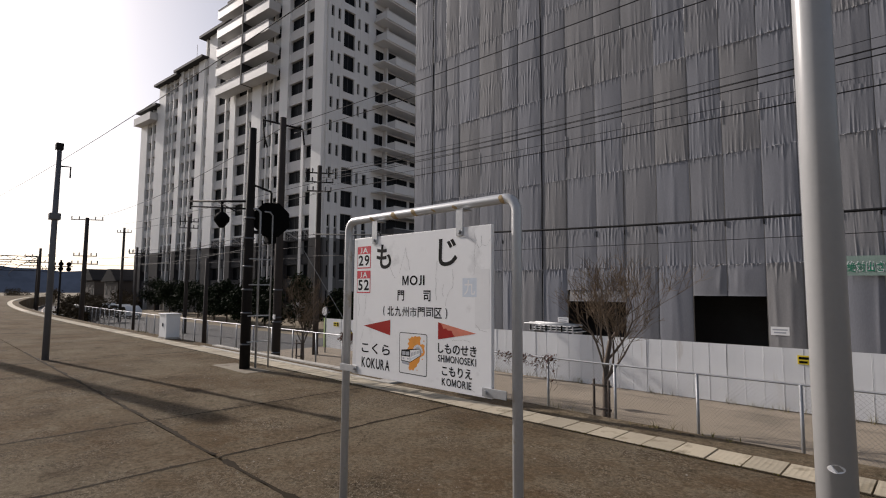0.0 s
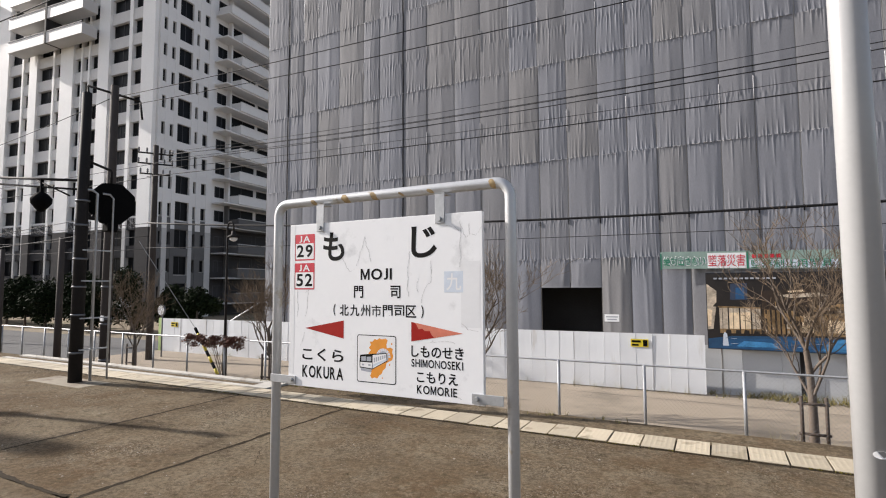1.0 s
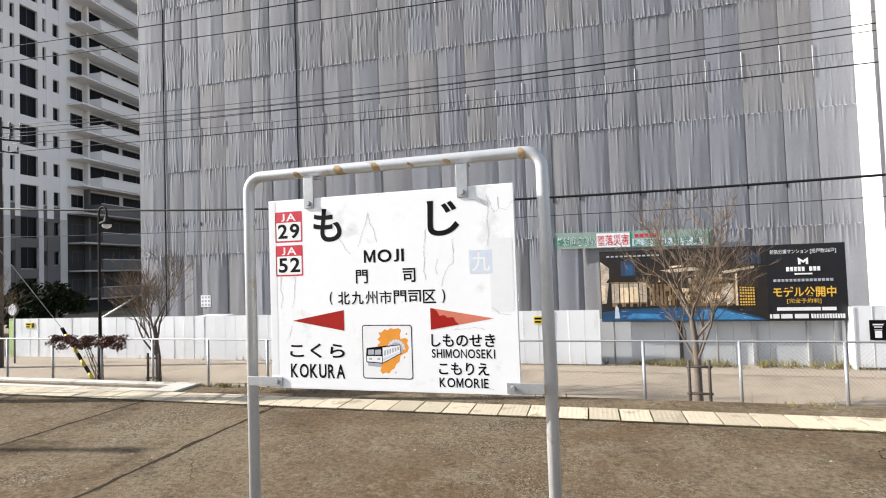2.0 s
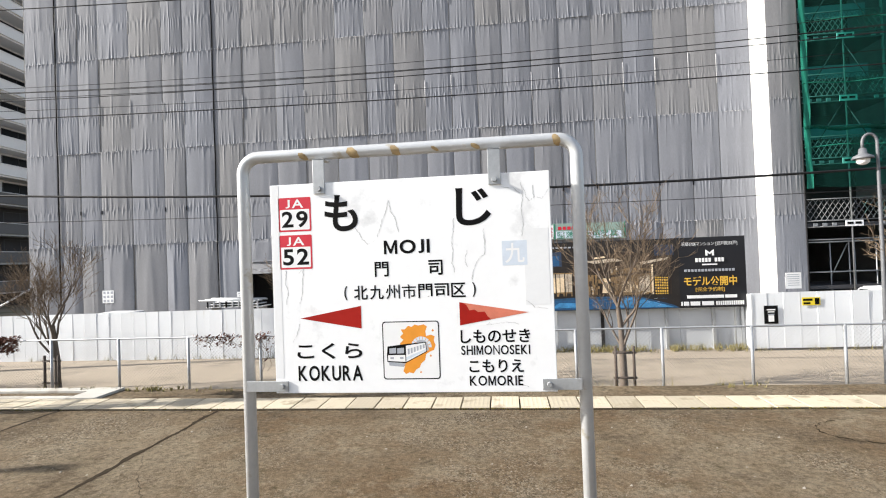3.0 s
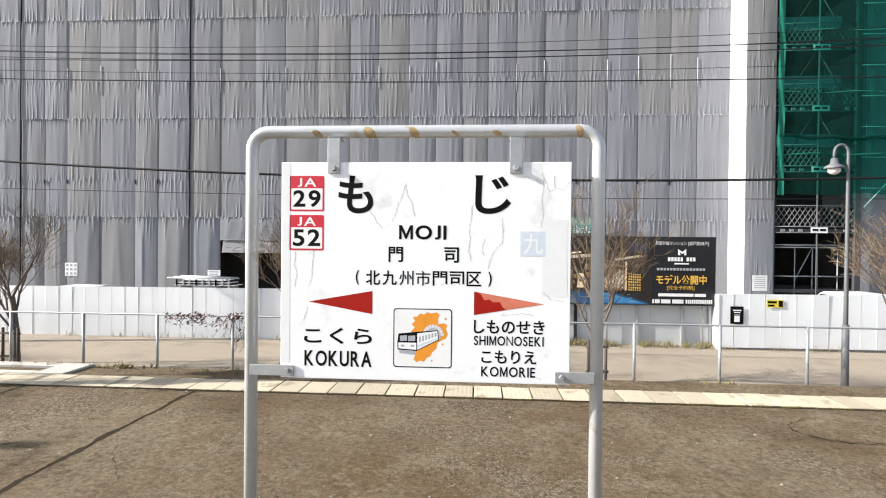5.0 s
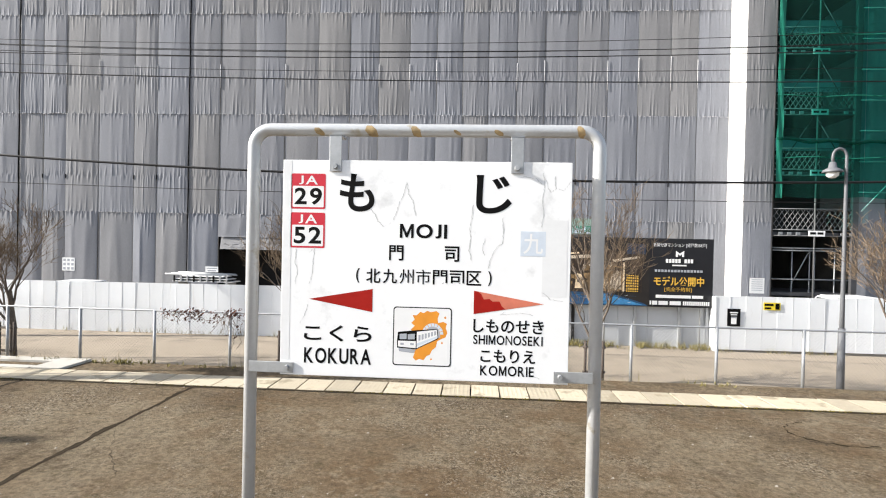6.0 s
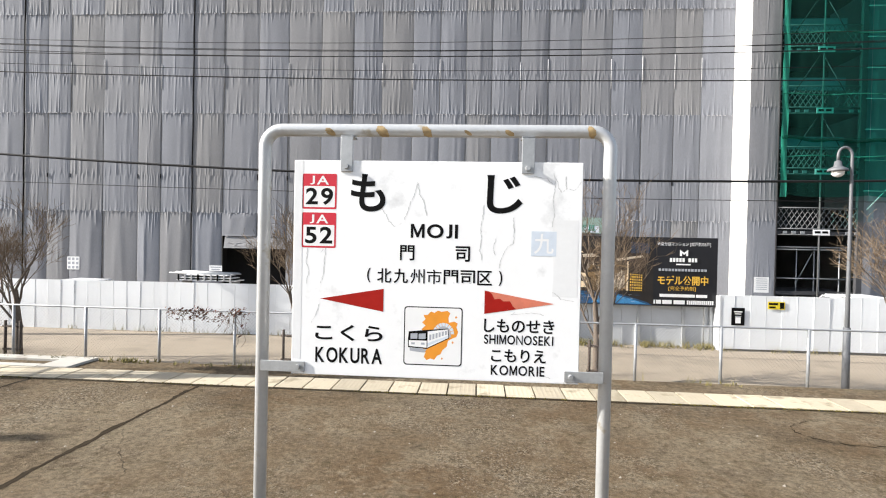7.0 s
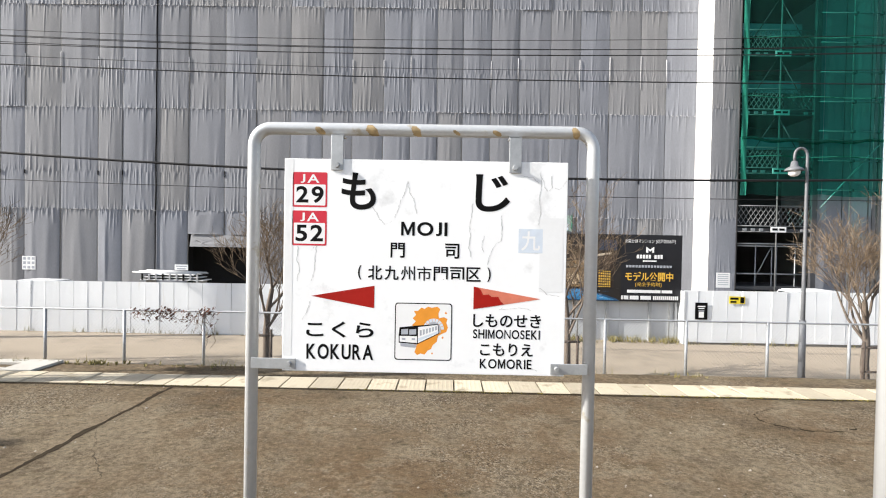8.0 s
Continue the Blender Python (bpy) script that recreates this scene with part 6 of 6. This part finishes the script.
def street_tree(x, k, turn, size=1.0):
    t = thing("street_tree", "bare leafless street tree with fine brown twigs", "tree", (x, 13.0, GROUND_Z + 0.03), "street trees along the pavement")
    for me, nm in zip(TREES[k], ("trunk", "crown")):
        ob = part(nm, me, None, t)
        ob.rotation_euler = (0, 0, turn)
        ob.scale = (size, size, size)
    g = thing("tree_stakes", "dark wooden stakes and cross bars propping a street tree", "tree stakes", (x, 13.0, GROUND_Z + 0.03), "stakes round the street trees")
    for sx in (-0.21, 0.21):
        for sy in (-0.2,):
            part("stake", bm_tube(bmesh.new(), [(sx, sy, 0), (sx, sy, 1.1)], 0.035, 8), M_STAKE, g)
    for z in (0.35, 0.95):
        part("cross_bar", bm_tube(bmesh.new(), [(-0.27, -0.2, z), (0.27, -0.2, z)], 0.03, 8), M_STAKE, g)


for i, x in enumerate((-21.7, -14.15, -6.65, 0.97, 8.42)):
    street_tree(x, i % 3, i * 1.7, (0.95, 1.1, 1.2, 1.15, 1.2)[i])


# ---- leaves, vines, weeds ----
def leaf_cloud(blobs, count, size, seed, material, name):
    r = random.Random(seed)
    bm = bmesh.new()
    for cx, cy, cz, rx, ry, rz in blobs:
        for _ in range(count):
            d = Vector((r.gauss(0, 1), r.gauss(0, 1), r.gauss(0, 1))).normalized() * r.uniform(0.35, 1.15)
            p = Vector((cx + d.x * rx, cy + d.y * ry, cz + d.z * rz))
            n = Vector((r.gauss(0, 1), r.gauss(0, 1), r.gauss(0, 1) + 0.6)).normalized()
            t = n.orthogonal().normalized()
            b = n.cross(t)
            s = size * r.uniform(0.6, 1.4)
            bm.faces.new([bm.verts.new(p + t * s), bm.verts.new(p + b * s * 0.55), bm.verts.new(p - t * s), bm.verts.new(p - b * s * 0.55)])
    me = bpy.data.meshes.new(name)
    bm.to_mesh(me)
    bm.free()
    me.materials.append(material)
    return me


def shrub(x, y, h, w, seed, name="evergreen_shrub"):
    r = random.Random(seed)
    t = thing(name, "dense dark evergreen shrub before the apartment block", "shrub", (x, y, GROUND_Z), "shrubs along the road")
    part("trunk", bm_tube(bmesh.new(), [(0, 0, -0.05), (0.05, 0, h * 0.5)], [0.1, 0.06], 7), M_BARK, t)
    blobs = [(r.uniform(-w, w) * 0.7, r.uniform(-w, w) * 0.5, h * r.uniform(0.25, 0.85), w * r.uniform(0.3, 0.5), w * r.uniform(0.3, 0.5), h * r.uniform(0.14, 0.24)) for _ in range(9)]
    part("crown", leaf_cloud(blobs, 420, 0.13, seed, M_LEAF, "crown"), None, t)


for i, (x, y, h, w) in enumerate(((-39.0, 23.5, 4.6, 1.8), (-43.5, 23.0, 4.0, 2.0), (-47, 24.0, 5.2, 1.9), (-51, 23.5, 4.2, 2.2), (-55.5, 24, 5.0, 2.0), (-60, 24.5, 4.6, 2.2),
                                  (-66, 25, 4.2, 2.4), (-73, 26, 4.6, 2.4), (-35.5, 24.5, 3.4, 1.6), (-32.0, 23.6, 3.6, 1.6), (-82, 27, 4.8, 2.6), (-92, 28, 5.0, 3.0))):
    shrub(x, y, h, w, 40 + i)


def scrub(x, y, w, h, seed):
    r = random.Random(seed)
    t = thing("scrub", "dark leafless scrub beside the tracks", "scrub", (x, y, GROUND_Z), "scrub along the tracks", "stuff")
    blobs = [(r.uniform(-w, w), r.uniform(-1.5, 1.5), h * r.uniform(0.2, 0.7), w * 0.25, 1.2, h * 0.35) for _ in range(7)]
    part("growth", leaf_cloud(blobs, 260, 0.16, seed, M_SCRUB, "growth"), None, t)


M_SCRUB = mat("dry_scrub", (0.055, 0.042, 0.026), 0.9, vary=0.5, scale=1.5, fine=6, bump=0.0, spec=0.05, world_space=True)
for i, (x, y, w, h) in enumerate(((-66, 13.5, 4, 1.6), (-76, 14.5, 5, 2.0), (-88, 17, 6, 2.4), (-102, 20, 7, 2.6), (-118, 24, 8, 2.8), (-136, 27, 10, 3.2), (-160, 26, 12, 3.6), (-190, 22, 14, 4.0), (-215, 10, 14, 4.0), (-100, 26, 8, 3.4))):
    scrub(x, y, w, h, 80 + i)


def vine(x, z, w, drop, seed):
    v = thing("fence_vine", "withered reddish-brown vine hanging over the fence rail", "vine", (x, FENCE_Y - 0.05, z), "vines on the fence")
    r = random.Random(seed)
    bm = bmesh.new()
    for k in range(int(14 * w) + 6):
        x0 = r.uniform(-w, w)
        pts = [Vector((x0, 0, 0))]
        for i in range(5):
            pts.append(pts[-1] + Vector((r.uniform(-0.12, 0.12), r.uniform(-0.05, 0.05), -drop / 5 * r.uniform(-0.3, 1.4))))
        bm_tube(bm, pts, 0.006, 3, False)
    if w > 1:
        for k in range(5):
            pts = [Vector((0.55 + 0.05 * k, 0.02, 0.05 - z + GROUND_Z))]
            for i in range(8):
                pts.append(Vector((0.55 + 0.05 * k - 0.085 * (i + 1) + r.uniform(-0.05, 0.05), 0.02 * r.uniform(-1, 1), (GROUND_Z - z) * (1 - (i + 1) / 8))))
            bm_tube(bm, pts, 0.012, 4, False)
    tagged(part("stem_tangle", bm, M_TWIG, v), kind="stuff")
    blobs = [(r.uniform(-w, w), 0, -drop * 0.7 * r.random() ** 1.8 + 0.05, 0.20, 0.10, 0.09) for _ in range(int(40 * w) + 3)]
    tagged(part("foliage", leaf_cloud(blobs, 55 if w > 1 else 6, 0.036, seed, M_DRYLEAF, "foliage"), None, v), kind="stuff")


vine(-15.75, FT, 1.4, 0.45, 61)
vine(-7.75, FT, 0.28, 0.9, 62)
vine(-8.6, FT - 0.02, 0.7, 0.35, 64)
bm = bmesh.new()
r = random.Random(9)
for _ in range(1500):
    x = r.uniform(-24, 12)
    if r.random() < 0.55:
        y, z, h = 6.02 + r.uniform(-0.10, 0.06), -0.03, r.uniform(0.02, 0.07)
        if noise.noise(Vector((x * 0.7, 3, 0))) < 0.12:
            continue
    elif r.random() < 0.5:
        y, z, h = 11.95 + r.uniform(-0.15, 0.25), GROUND_Z, r.uniform(0.3, 0.72)
        if noise.noise(Vector((x * 0.5, 7, 0))) < 0.0:
            continue
    else:
        y, z, h = 17.7 + r.uniform(-0.1, 0.35 if -1 < x < 6 else 0.02), GROUND_Z + 0.02, r.uniform(0.1, 0.3)
        if noise.noise(Vector((x * 0.6, 11, 0))) < -0.05:
            continue
    p = Vector((x, y, z))
    for b in range(3):
        d = Vector((r.uniform(-0.5, 0.5), r.uniform(-0.4, 0.4), 1)) * h
        w = Vector((r.uniform(-1, 1), r.uniform(-1, 1), 0)).normalized() * 0.006
        bm.faces.new([bm.verts.new(p - w), bm.verts.new(p + w), bm.verts.new(p + d * 0.6 + w * 0.8), bm.verts.new(p + d)])
for _ in range(900):
    if r.random() < 0.12:
        x, y, z, h = r.choice((-7.0, -6.2)) + r.gauss(0, 0.2), 6.03 + r.uniform(-0.08, 0.05), -0.03, r.uniform(0.02, 0.07)
    else:
        x, y, z, h = r.uniform(-1.0, 6.0), 17.95 + r.uniform(-0.15, 0.3), GROUND_Z + 0.02, r.uniform(0.06, 0.30)
        if noise.noise(Vector((x * 1.1, 15, 0))) < r.uniform(-0.3, 0.35):
            continue
    p = Vector((x, y, z))
    for b in range(4):
        d = Vector((r.uniform(-0.7, 0.7), r.uniform(-0.4, 0.4), 1)) * h
        w = Vector((r.uniform(-1, 1), r.uniform(-1, 1), 0)).normalized() * 0.009
        bm.faces.new([bm.verts.new(p - w), bm.verts.new(p + w), bm.verts.new(p + d * 0.6 + w * 0.8), bm.verts.new(p + d)])
me = bpy.data.meshes.new("weeds")
bm.to_mesh(me)
bm.free()
me.materials.append(M_WEED)
tagged(new("weeds", me), "dry yellow-green weeds at the platform edge and fence foot", "weeds", kind="stuff")
# grit on the platform
bm = bmesh.new()
for _ in range(2600):
    x, y = r.uniform(-10, 5), 0.9 + 4.2 * r.random()
    if r.random() > 0.25 + 1.5 * max(0.0, noise.noise(Vector((x * 0.5, y * 0.6, 8)))):
        continue
    s = r.choice((0.003, 0.003, 0.004, 0.005, 0.007, 0.011)) * r.uniform(0.7, 1.3)
    vs = [bm.verts.new((x + s * math.cos(a), y + s * math.sin(a) * 0.8, 0.0)) for a in (0.3, 1.9, 3.4, 5.0)]
    top = bm.verts.new((x + s * 0.2, y, s * 0.8))
    for k in range(4):
        bm.faces.new((vs[k], vs[(k + 1) % 4], top))
me = bpy.data.meshes.new("grit")
bm.to_mesh(me)
bm.free()
me.materials.append(mat("pale_grit", (0.27, 0.24, 0.20), 0.9, vary=0.3, world_space=True))
tagged(new("grit", me), "scattered pale grit on the platform asphalt", "grit", kind="stuff")

# ---- things along the line ----
cab = thing("equipment_cabinet", "white steel equipment cabinet at the platform edge", "cabinet", (-17.6, 5.82, -0.01))
part("body", bm_box(bmesh.new(), -0.32, 0.32, -0.2, 0.2, 0.05, 0.74, 0.012), M_HOARD, cab)
part("lid", bm_box(bmesh.new(), -0.35, 0.35, -0.23, 0.23, 0.74, 0.78, 0.01), M_HOARD, cab)
part("plinth", bm_box(bmesh.new(), -0.34, 0.34, -0.22, 0.22, 0.0, 0.05), M_CONCRETE, cab)
part("handle", bm_box(bmesh.new(), 0.02, 0.05, -0.225, -0.2, 0.38, 0.48, 0.004), M_DARKPOLE, cab)


def car(x, y, turn, tall=1.0, label="white hatchback car parked behind the fence"):
    c = thing("parked_car", label, "car", (x, y, GROUND_Z + 0.02), "cars on the road")
    c.rotation_euler = (0, 0, turn)
    c.scale = (1, 1, tall)
    bm = bmesh.new()
    prof = [(-1.9, 0.35), (-1.95, 0.75), (-1.75, 0.95), (-1.05, 1.0), (-0.45, 1.48), (1.0, 1.5), (1.65, 1.05), (1.85, 0.9), (1.9, 0.35)]
    bm_poly(bm, prof, -0.8, 0.8)
    bmesh.ops.bevel(bm, geom=bm.edges[:], offset=0.06, segments=2, affect="EDGES")
    part("body", bm, M_CARWHITE, c)
    for sy in (-0.805, 0.805):
        part("side_window", bm_poly(bmesh.new(), [(-0.85, 1.03), (-0.40, 1.38), (0.95, 1.4), (1.4, 1.05)], sy - 0.006, sy + 0.006), M_GLASSDARK, c)
        for sx in (-1.2, 1.2):
            bm = bmesh.new()
            bmesh.ops.create_cone(bm, cap_ends=True, segments=16, radius1=0.31, radius2=0.31, depth=0.2, matrix=Matrix.Translation((sx, sy * 0.9, 0.31)) @ Matrix.Rotation(radians(90), 4, "X"))
            w = part("wheel", bm, M_RUBBER, c)
            bm = bmesh.new()
            bmesh.ops.create_cone(bm, cap_ends=True, segments=16, radius1=0.19, radius2=0.17, depth=0.23, matrix=Matrix.Translation((sx, sy * 0.9, 0.31)) @ Matrix.Rotation(radians(90), 4, "X"))
            part("rim", bm, M_GALV, w)
    part("windscreen", bm_poly(bmesh.new(), [(-0.98, 1.03), (-0.5, 1.43), (-0.47, 1.46), (-1.02, 1.05)], -0.68, 0.68), M_GLASSDARK, c)


car(-70, 18.5, 0.1)
car(-76.5, 19.2, 0.25)
car(-84, 19.5, 0.0)
# two cars behind the hoarding, only their roofs to be seen over it
car(12.0, 20.6, 0.0, 1.16, "pale car parked behind the white hoarding")
car(-18.2, 20.6, math.pi, 1.03, "pale car parked behind the white hoarding")


def house(x, y, w, d, h, roof):
    hs = thing("house", "low dark house with a tiled gable roof beyond the road", "house", (x, y, GROUND_Z), "houses beyond the road")
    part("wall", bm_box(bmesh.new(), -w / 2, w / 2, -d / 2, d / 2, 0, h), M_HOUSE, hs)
    bm = bm_poly(bmesh.new(), [(-w / 2 - 0.5, h - 0.1), (w / 2 + 0.5, h - 0.1), (w / 2 + 0.4, h + 0.1), (w * 0.1, h + roof), (-w * 0.1, h + roof), (-w / 2 - 0.4, h + 0.1)], -d / 2 - 0.5, d / 2 + 0.5)
    part("roof", bm, M_ROOFTILE, hs)
    for k in range(3):
        win = part("window", bm_box(bmesh.new(), -w / 2 + 0.8 + k * w / 3, -w / 2 + 2.2 + k * w / 3, -d / 2 - 0.02, -d / 2, h * 0.5, h * 0.8), M_GLASSDARK, hs)
        part("window_frame", bm_box(bmesh.new(), -w / 2 + 1.46 + k * w / 3, -w / 2 + 1.54 + k * w / 3, -d / 2 - 0.05, -d / 2 - 0.021, h * 0.5, h * 0.8), M_GALV, win)
    for sy in (1,):
        part("window", bm_box(bmesh.new(), w / 2, w / 2 + 0.02, -1.0, 0.6, h * 0.45, h * 0.75), M_GLASSDARK, hs)


house(-112, 31, 9, 9, 5.0, 2.2)
house(-134, 32, 10, 9, 5.4, 2.4)
for k, (x, y, top) in enumerate(((-75, 10.5, 6.2), (-98, 13.5, 6.4), (-126, 19.5, 6.4), (-70, -1.0, 6.8), (-95, 0.5, 6.4), (-124, 5.0, 6.4), (-155, 11.0, 6.8))):
    line_pole(x, y, top, 0.17, "dark catenary mast far along the line", ((top - 0.9, 1.6, 0), (top - 1.6, 1.1, 0)))
for x, ya, yb, z in ((-75, -1.0, 10.5, 5.2), (-97, 0.5, 13.5, 5.4), (-125, 5, 19.5, 5.4)):
    bm = bmesh.new()
    for zz in (z, z - 0.45):
        bm_tube(bm, [(x, ya, zz), (x, yb, zz)], 0.05, 5)
    for q in range(11):
        y0 = ya + (yb - ya) * q / 11
        bm_tube(bm, [(x, y0, z - (0.45 if q % 2 else 0)), (x, y0 + (yb - ya) / 11, z - (0 if q % 2 else 0.45))], 0.03, 4, False)
    solid("gantry_beam", bm, M_DARKPOLE, "dark lattice beam spanning the tracks between masts", "gantry", "gantries over the tracks")
for y in (3.5, 6.8, 8.2):
    wire([(-170, y + 10, 4.6), (-110, y + 3.4, 4.2), (-60, y, 4.4)], 0.03, "black contact wire over the tracks")
sg = thing("rail_signal", "railway signal post with dark round lamp heads", "signal", (-64.0, 10.68, 0.05))
part("post", bm_tube(bmesh.new(), [(0, 0, -1.8), (0, 0, 4.4)], 0.09, 8), M_DARKPOLE, sg)
for y in (-0.63, 0.0, 0.66):
    for zz in (3.48, 3.98):
        bm = bmesh.new()
        bmesh.ops.create_cone(bm, cap_ends=True, segments=14, radius1=0.23, radius2=0.20, depth=0.14, matrix=Matrix.Translation((0.1, y, zz)) @ Matrix.Rotation(radians(90), 4, "Y"))
        part("lamp_head", bm, M_BLACK, sg)
part("signal_arm", bm_box(bmesh.new(), -0.05, 0.05, -1.0, 1.0, 3.69, 3.77), M_DARKPOLE, sg)
for off in (0.0, 1.07):
    pts = [(x, 7.4 + off + bend(x) * 1.0, GROUND_Z + 0.42) for x in [-20 - 6 * k for k in range(23)]]
    solid("rail", bm_tube(bmesh.new(), pts, 0.06, 6), M_RAIL, "rusty steel rail curving into the distance", "rail", "rails of the side track")
bm = bmesh.new()
n = 60
low, high = [], []
for i in range(n + 1):
    a = radians(40 + 110 * i / n)
    rr = 620
    x, y = -rr * math.sin(a), rr * math.cos(a)
    h = 16 + 14 * noise.noise(Vector((i * 0.17, 2.0, 0))) + 5 * noise.noise(Vector((i * 0.9, 5.0, 0)))
    low.append(bm.verts.new((x, y, GROUND_Z - 1)))
    high.append(bm.verts.new((x * 1.06, y * 1.06, max(5, h) + 6)))
for i in range(n):
    bm.faces.new((low[i], low[i + 1], high[i + 1], high[i])).smooth = True
solid("backdrop", bm, M_HILL, "low dark wooded hills on the horizon", "hills", kind="structure")
# round road mirror at the corner of the hoarding
mir = thing("road_mirror", "round road mirror on a grey post beside the hoarding", "mirror", (-24.73, 16.2, GROUND_Z))
part("post", bm_tube(bmesh.new(), [(0, 0, 0), (0, 0, 2.48)], 0.035, 8), M_GREYPOLE, mir)
for nm, rad, dep, yy, m in (("hood", 0.27, 0.06, 0.0, M_GREYPOLE), ("mirror_face", 0.23, 0.02, -0.042, M_BOARD)):
    bm = bmesh.new()
    bmesh.ops.create_cone(bm, cap_ends=True, segments=24, radius1=rad, radius2=rad * 0.97, depth=dep, matrix=Matrix.Translation((0.02, -0.06 + yy, 2.28)) @ Matrix.Rotation(radians(90), 4, "X"))
    part(nm, bm, m, mir)
# sloping pale pole that leans behind the hoarding
lean_a, lean_b = Vector((-25.85, 21.5, -0.35)), Vector((-23.43, 21.5, 0.79))
foot = lean_a + (lean_a - lean_b) * ((lean_a.z - GROUND_Z) / (lean_b.z - lean_a.z))
solid("leaning_pole", bm_tube(bmesh.new(), [foot, lean_a, lean_b], 0.045, 8), M_GALV, "pale steel pole leaning behind the white hoarding", "pole")
# stacked boards and pipes lying behind the hoarding
stk = thing("scaffold_stack", "stack of white boards and steel pipes behind the hoarding", "stack", (-13.8, 22.0, GROUND_Z + 0.03))
# Every other board is dark, painted in for the shaded gaps between white ones.
for k in range(5):
    part("board", bm_box(bmesh.new(), -1.2 + 0.08 * k, 1.45 - 0.10 * k, -0.4, 0.4, 1.52 + 0.055 * k, 1.556 + 0.055 * k, 0.006), (M_WHITEINK, M_DARKPOLE)[k % 2], stk)
for k in range(9):
    part("spacer", bm_box(bmesh.new(), -1.15 + 0.29 * k, -1.08 + 0.29 * k, -0.42, -0.402, 1.52, 1.79), M_GALV if k % 3 else M_BLACK, stk)
for sx in (-1.0, 1.2):
    part("trestle", bm_box(bmesh.new(), sx - 0.05, sx + 0.05, -0.4, 0.4, 0, 1.52), M_GALV, stk)
for k, (xa, xb, y) in enumerate(((-1.65, 1.1, -0.2), (-1.5, 1.45, 0.05), (-1.3, 1.3, 0.25))):
    part("pipe", bm_tube(bmesh.new(), [(xa, y, 1.83 + 0.03 * k), (xb, y, 1.80 + 0.02 * k)], 0.03, 7), M_GALV, stk)

# ---- tactile tiles along the platform edge ----
strip = thing("tactile_strip", "worn cream tactile tiles in a row along the platform edge", "tactile paving", kind="structure")
TP = 0.2945
bm = bm_box(bmesh.new(), 0.008, TP - 0.008, -0.2, 0.2, -0.03, 0.010)
for k in range(6):
    x = 0.036 + 0.0445 * k
    foot = [bm.verts.new((a, b, 0.0098)) for a, b in ((x - 0.013, -0.165), (x + 0.013, -0.165), (x + 0.013, 0.185), (x - 0.013, 0.185))]
    top = [bm.verts.new((a, b, 0.0110)) for a, b in ((x - 0.006, -0.156), (x + 0.006, -0.156), (x + 0.006, 0.176), (x - 0.006, 0.176))]
    bm.faces.new(top)
    for q in range(4):
        bm.faces.new((foot[q], foot[(q + 1) % 4], top[(q + 1) % 4], top[q]))
tile_me = mesh_of("tile", bm, M_TILE)
rng = random.Random(21)
for k in range(-170, 62):
    x = -2.85 + k * TP
    if k < -140:
        continue
    ob = part("tile", tile_me, None, strip)
    ob.location = (x, 5.335 + rng.uniform(-0.006, 0.006) + bend(x), rng.uniform(-0.003, 0.003))
    ob.rotation_euler = (0, 0, rng.uniform(-0.008, 0.008))
bm = bmesh.new()
xs = [-44.2 - 4 * i for i in range(26)]
rows = [[bm.verts.new((x, y + bend(x), z)) for y, z in ((5.135, -0.02), (5.135, 0.012), (5.535, 0.012), (5.535, -0.02))] for x in xs]
for a, b in zip(rows, rows[1:]):
    for k in range(3):
        bm.faces.new((a[k], b[k], b[k + 1], a[k + 1]))
tagged(part("far_tiles", bm, M_TILE, strip), kind="stuff")
